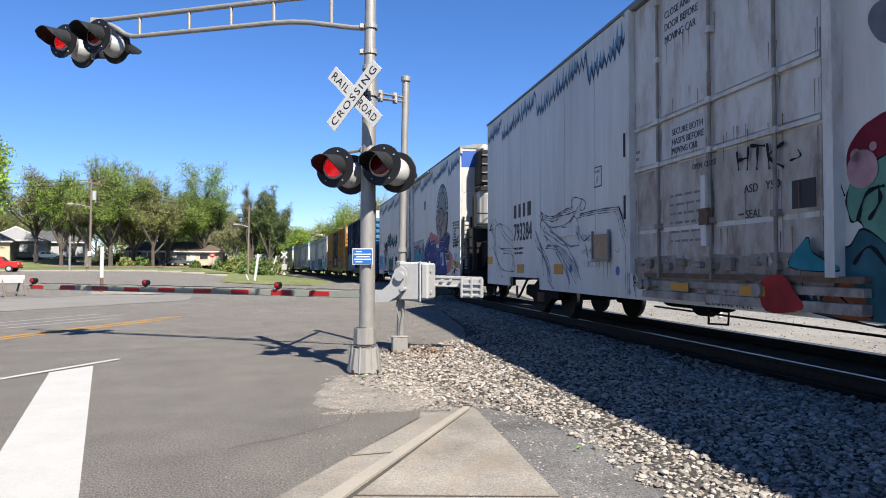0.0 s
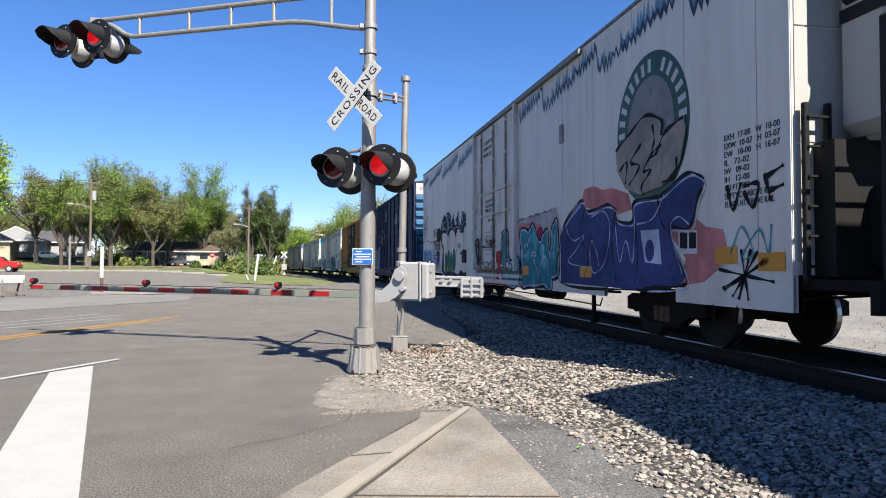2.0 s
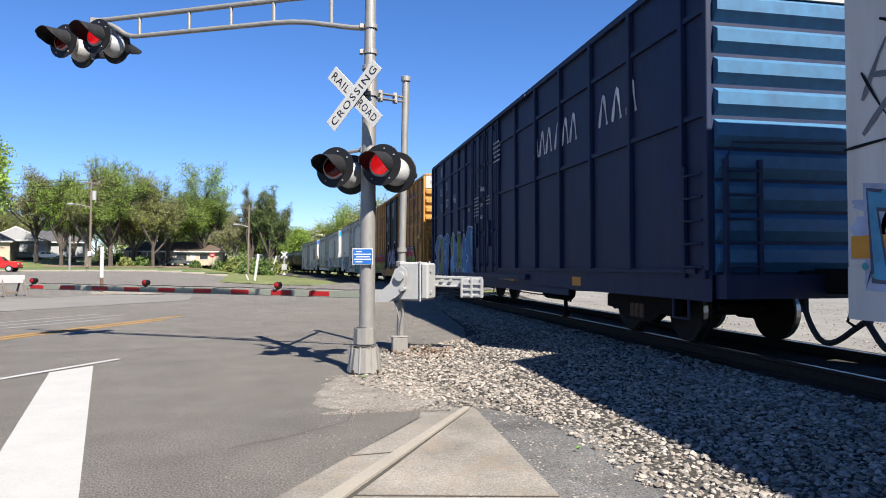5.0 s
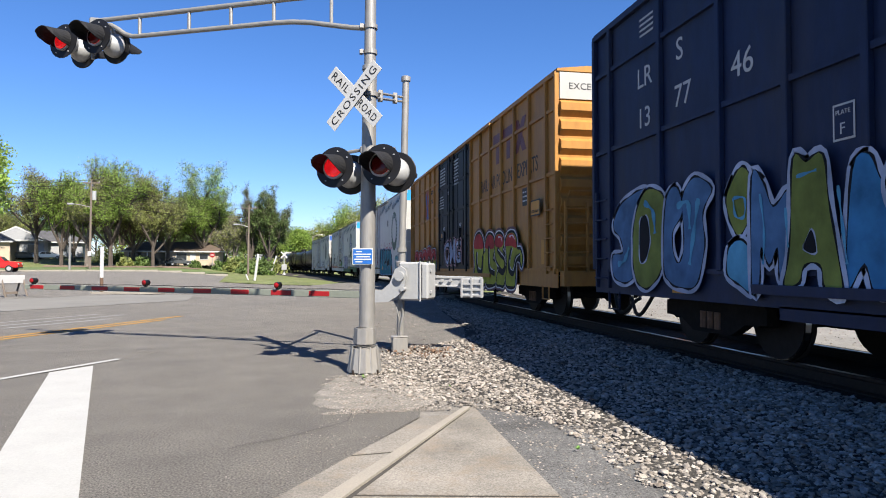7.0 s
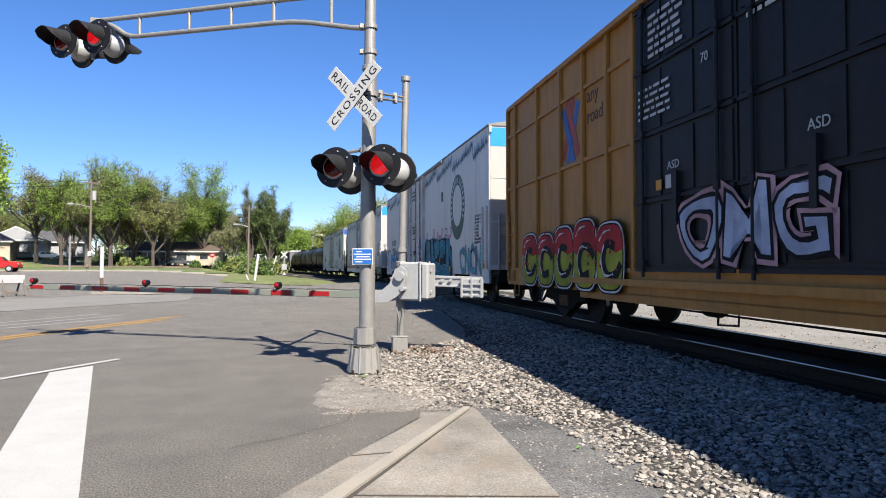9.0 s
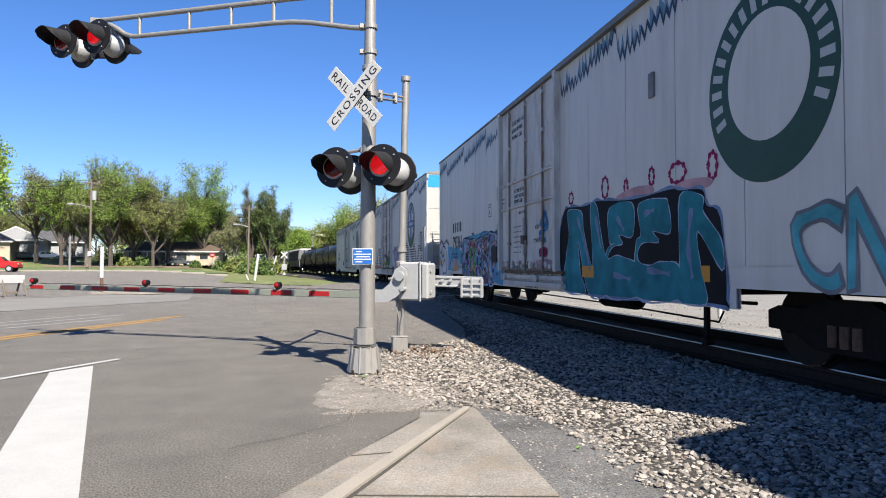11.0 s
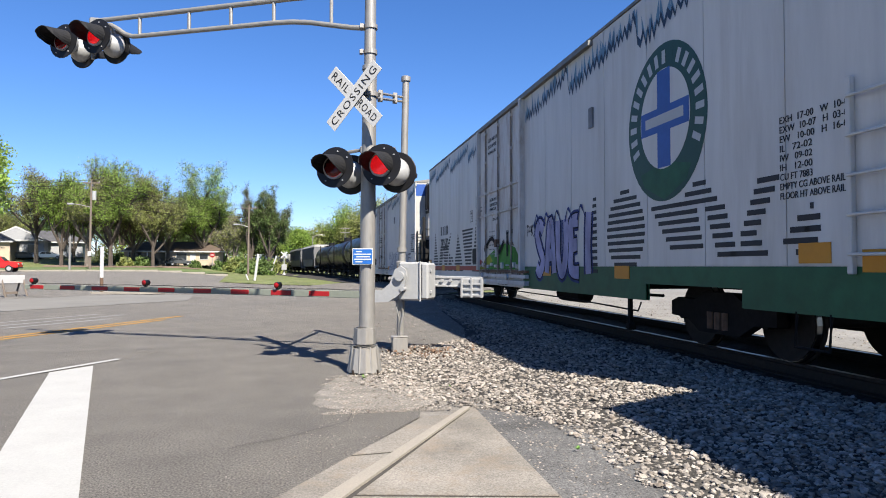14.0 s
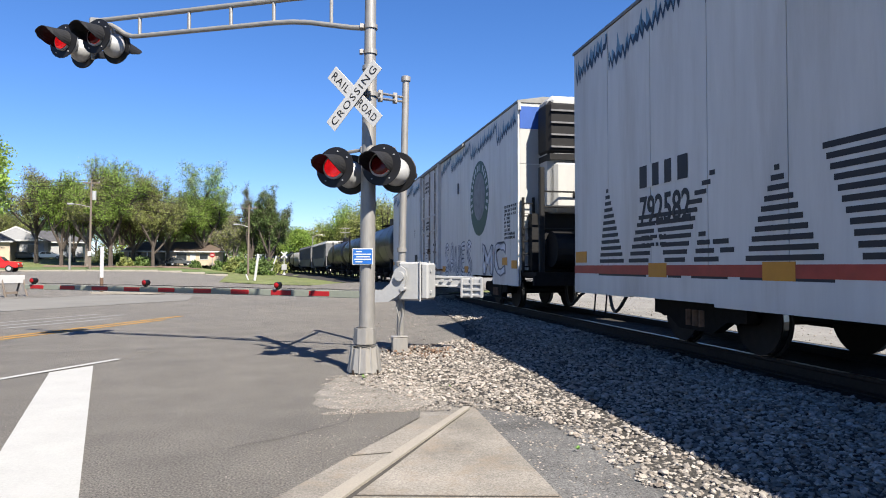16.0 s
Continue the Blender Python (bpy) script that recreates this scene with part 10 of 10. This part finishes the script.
# poles and wires
def utility_pole(at, h, lamp_len, box_on, label):
    ob = thing("utility_pole", label, "utility pole", "utility poles", m=pose(at[0], at[1], land(*at) - 0.1))
    bm = bmesh.new()
    tube(bm, [(0, 0, 0), (0.02, 0, h * 0.5), (0.05, 0, h)], [0.16, 0.14, 0.11], 10)
    part("pole", bm, M["wood_pole"], ob)
    bm = bmesh.new()
    box(bm, -1.0, 1.1, -0.06, 0.06, h - 0.55, h - 0.4)
    part("crossarm", bm, M["wood_pole"], ob)
    for x in (-0.9, 0.0, 1.0):
        bm = bmesh.new()
        rod(bm, (x, 0, h - 0.4), (x, 0, h - 0.15), 0.05, 0.03, 8)
        part("insulator", bm, M["silver"], ob)
    bm = bmesh.new()
    tube(bm, [(0, -0.1, h * 0.69), (-lamp_len * 0.5, -0.1, h * 0.715), (-lamp_len * 0.9, -0.1, h * 0.725)], 0.05, 8)
    lamp_arm = part("lamp_arm", bm, M["galv"], ob)
    bm = bmesh.new()
    box(bm, -lamp_len - 0.5, -lamp_len * 0.88, -0.25, 0.05, h * 0.715, h * 0.735, 0.05)
    part("lamp_head", bm, M["silver"], lamp_arm)
    if box_on:
        bm = bmesh.new()
        rod(bm, (0.45, -0.1, h * 0.77), (0.45, -0.1, h * 0.87), 0.27, None, 16)
        part("transformer", bm, M["silver"], ob, "pale grey transformer can")
        bm = bmesh.new()
        box(bm, -0.22, 0.22, -0.28, -0.2, 1.9, 2.5)
        part("notice", bm, M["sign_white"], ob)
    return Vector((at[0], at[1], land(*at) + h - 0.2))


w1 = utility_pole(out(-17.4, 101), 12.2, 2.4, True, "wooden utility pole with street lamp and transformer")
w2 = utility_pole(out(-5.75, 101), 10.4, 1.6, False, "wooden utility pole with a small street lamp")
w0 = utility_pole(out(-38, 110), 12.0, 3.0, False, "wooden utility pole with street lamp")


def wire(a, b, sag):
    bm = bmesh.new()
    tube(bm, [a.lerp(b, k / 14) - Vector((0, 0, sag * 4 * (k / 14) * (1 - k / 14))) for k in range(15)], 0.022, 4)
    tagged(part("wire", bm, M["cable"]), "thin overhead wire between the poles", "wire", "overhead wires")


for dz in (0.0, -0.5, -2.4):
    wire(w1 + Vector((0, 0, dz)), w2 + Vector((0, 0, dz * 0.7)), 0.9)
    wire(w0 + Vector((0, 0, dz)), w1 + Vector((0, 0, dz)), 1.2)
ob = thing("post", "short weathered wooden post on the grass", "post", m=pose(*out(-18.75, 98), land(*out(-18.75, 98)) - 0.1))
bm = bmesh.new()
tube(bm, [(0, 0, 0), (0.03, 0, 4.4)], [0.15, 0.13], 10)
part("shaft", bm, M["galv"], ob)


def marker_post(at, h, lean, r, label, white_from):
    ob = thing("marker_post", label, "post", m=pose(at[0], at[1], land(*at) - 0.02, 0, lean, 0))
    bm = bmesh.new()
    tube(bm, [(0, 0, 0), (0, 0, white_from + 0.02)], r * 0.9, 10)
    part("foot", bm, M["rusty"], ob)
    bm = bmesh.new()
    tube(bm, [(0, 0, white_from), (0, 0, h - 0.03), (0, 0, h)], [r, r, r * 0.8], 12)
    part("sleeve", bm, M["sign_white"], ob)


marker_post((-11.05, 37.1), 2.45, 0, 0.095, "white sleeved marker post on a rusty foot", 0.85)
marker_post((-6.35, 69.5), 2.75, 7, 0.13, "leaning white marker post in the grass", 0.05)
marker_post((-7.0, 70.0), 0.7, -22, 0.08, "short leaning white post in the grass", 0.05)
marker_post((9.75, 14.9), 1.0, 0, 0.055, "white marker post beyond the track", 0.05)
for i, (b, d, ln) in enumerate(((-4.2, 122, -25), (-4.0, 122, 18))):
    p = out(b, d)
    marker_post(p, 3.6, ln, 0.13, "pale leaning pole beside the far track", 0.05)

# folding barricade at the road's edge
bp = (-14.15, 34.3)
ob = thing("barricade", "folding sign barricade with a white panel", "barricade", m=pose(bp[0], bp[1], land(*bp), 0, 0, 62))
for s in (-1, 1):
    for x in (-0.55, 0.55):
        bm = bmesh.new()
        rod(bm, (x, s * 0.34, 0), (x, s * 0.03, 1.02), 0.045, None, 6)
        part("leg", bm, M["wood_pole"], ob)
bm = bmesh.new()
box(bm, -0.7, 0.6, -0.14, -0.10, 0.62, 1.0, 0.01)
part("panel", bm, M["sign_white"], ob)
bm = bmesh.new()
box(bm, -0.62, 0.1, -0.30, -0.26, 0.12, 0.24, 0.01)
part("brace", bm, M["wood_pole"], ob)

# stop sign by the ranch house
sp = out(-8.55, 126)
ob = thing("stop_sign", "red stop sign on a thin post", "road sign", m=pose(sp[0], sp[1], land(*sp)))
bm = bmesh.new()
rod(bm, (0, 0, 0), (0, 0, 2.6), 0.05, None, 8)
part("post", bm, M["galv"], ob)
bm = bmesh.new()
prism(bm, ellipse(0, 2.55, 0.48, 0.48, 8, radians(22.5), radians(382.5)), 0.03, Matrix(((1, 0, 0, 0), (0, 0, -1, -0.06), (0, 1, 0, 0), (0, 0, 0, 1))))
part("plate", bm, M["arm_red"], ob)
bm = bmesh.new()
box(bm, -0.3, 0.3, -0.095, -0.091, 2.47, 2.63)
part("bar", bm, M["sign_white"], ob)

# crossing signal of the next road along the line
fp = out(-2.85, 122)
ob = thing("crossing_signal", "small distant crossing signal with crossbuck", "crossing signal", m=pose(fp[0], fp[1], land(*fp) - 0.1))
bm = bmesh.new()
rod(bm, (0, 0, 0), (0, 0, 4.3), 0.09, None, 10)
part("mast", bm, M["silver"], ob)
for ang in (45, -45):
    bm = bmesh.new()
    box(bm, -0.75, 0.75, -0.16 - (0.02 if ang > 0 else 0), -0.14 - (0.02 if ang > 0 else 0), -0.12, 0.12, 0, Matrix.Translation((0, 0, 3.7)) @ Matrix.Rotation(radians(ang), 4, "Y"))
    part("blade", bm, M["sign_white"], ob)
for x in (-0.5, 0.5):
    bm = bmesh.new()
    rod(bm, (x, -0.1, 2.7), (x, 0.02, 2.7), 0.3, None, 16)
    part("lamp_head", bm, M["black_paint"], ob)
bm = bmesh.new()
box(bm, -0.45, 0.45, -0.3, 0.3, 1.0, 2.0, 0.04)
part("gate_box", bm, M["silver"], ob)
bm = bmesh.new()
tube(bm, [(0, 0, 0), (0, 0, 0.25), (0, 0, 0.5)], [0.4, 0.3, 0.15], 8)
part("base", bm, M["silver"], ob)

# street lamps along the far road
for b, d, h, ln in ((-0.5, 150, 8.0, 2.6), (-3.4, 150, 6.5, -2.0), (2.2, 190, 12.6, 0.0)):
    p = out(b, d)
    ob = thing("street_lamp", "slim street lamp with a curved arm", "street lamp", "street lamps", m=pose(p[0], p[1], land(*p) - 0.1))
    bm = bmesh.new()
    rod(bm, (0, 0, 0), (0, 0, h), 0.12, 0.09, 8)
    part("pole", bm, M["galv"], ob)
    bm = bmesh.new()
    if ln:
        tube(bm, [(0, 0, h - 0.1), (ln * 0.3, 0, h + 0.35), (ln * 0.7, 0, h + 0.45), (ln, 0, h + 0.3)], 0.09, 8)
    else:
        for z in (h - 0.4, h - 1.6):
            rod(bm, (-1.3, 0, z), (1.3, 0, z), 0.09, None, 6)
    part("arm", bm, M["galv"], ob)
def car_pose(car, near_end):
    half = car.L / 2
    a, b = track(near_end + 2.6), track(near_end + car.L - 2.6)
    d = Vector((b[0] - a[0], b[1] - a[1], 0))
    return pose((a[0] + b[0]) / 2, (a[1] + b[1]) / 2, CAR_Z, 0, 0, math.degrees(math.atan2(-d.x, d.y)))


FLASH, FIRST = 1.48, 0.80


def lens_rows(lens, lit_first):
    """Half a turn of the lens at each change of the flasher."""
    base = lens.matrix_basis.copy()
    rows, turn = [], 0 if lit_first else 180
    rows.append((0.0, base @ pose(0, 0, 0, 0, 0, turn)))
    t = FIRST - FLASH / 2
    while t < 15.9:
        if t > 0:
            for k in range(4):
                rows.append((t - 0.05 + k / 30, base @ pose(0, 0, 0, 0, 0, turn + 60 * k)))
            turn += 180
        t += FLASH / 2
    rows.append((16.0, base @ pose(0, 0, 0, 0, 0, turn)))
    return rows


def motions():
    for car, start in consist:
        walk(car.ob, [(float(t), car_pose(car, start - SPEED * t + 0.002 * t * t)) for t in range(17)])
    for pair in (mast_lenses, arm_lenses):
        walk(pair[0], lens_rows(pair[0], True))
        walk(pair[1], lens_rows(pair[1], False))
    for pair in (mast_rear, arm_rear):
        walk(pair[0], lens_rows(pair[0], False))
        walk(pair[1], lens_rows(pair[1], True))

motions()
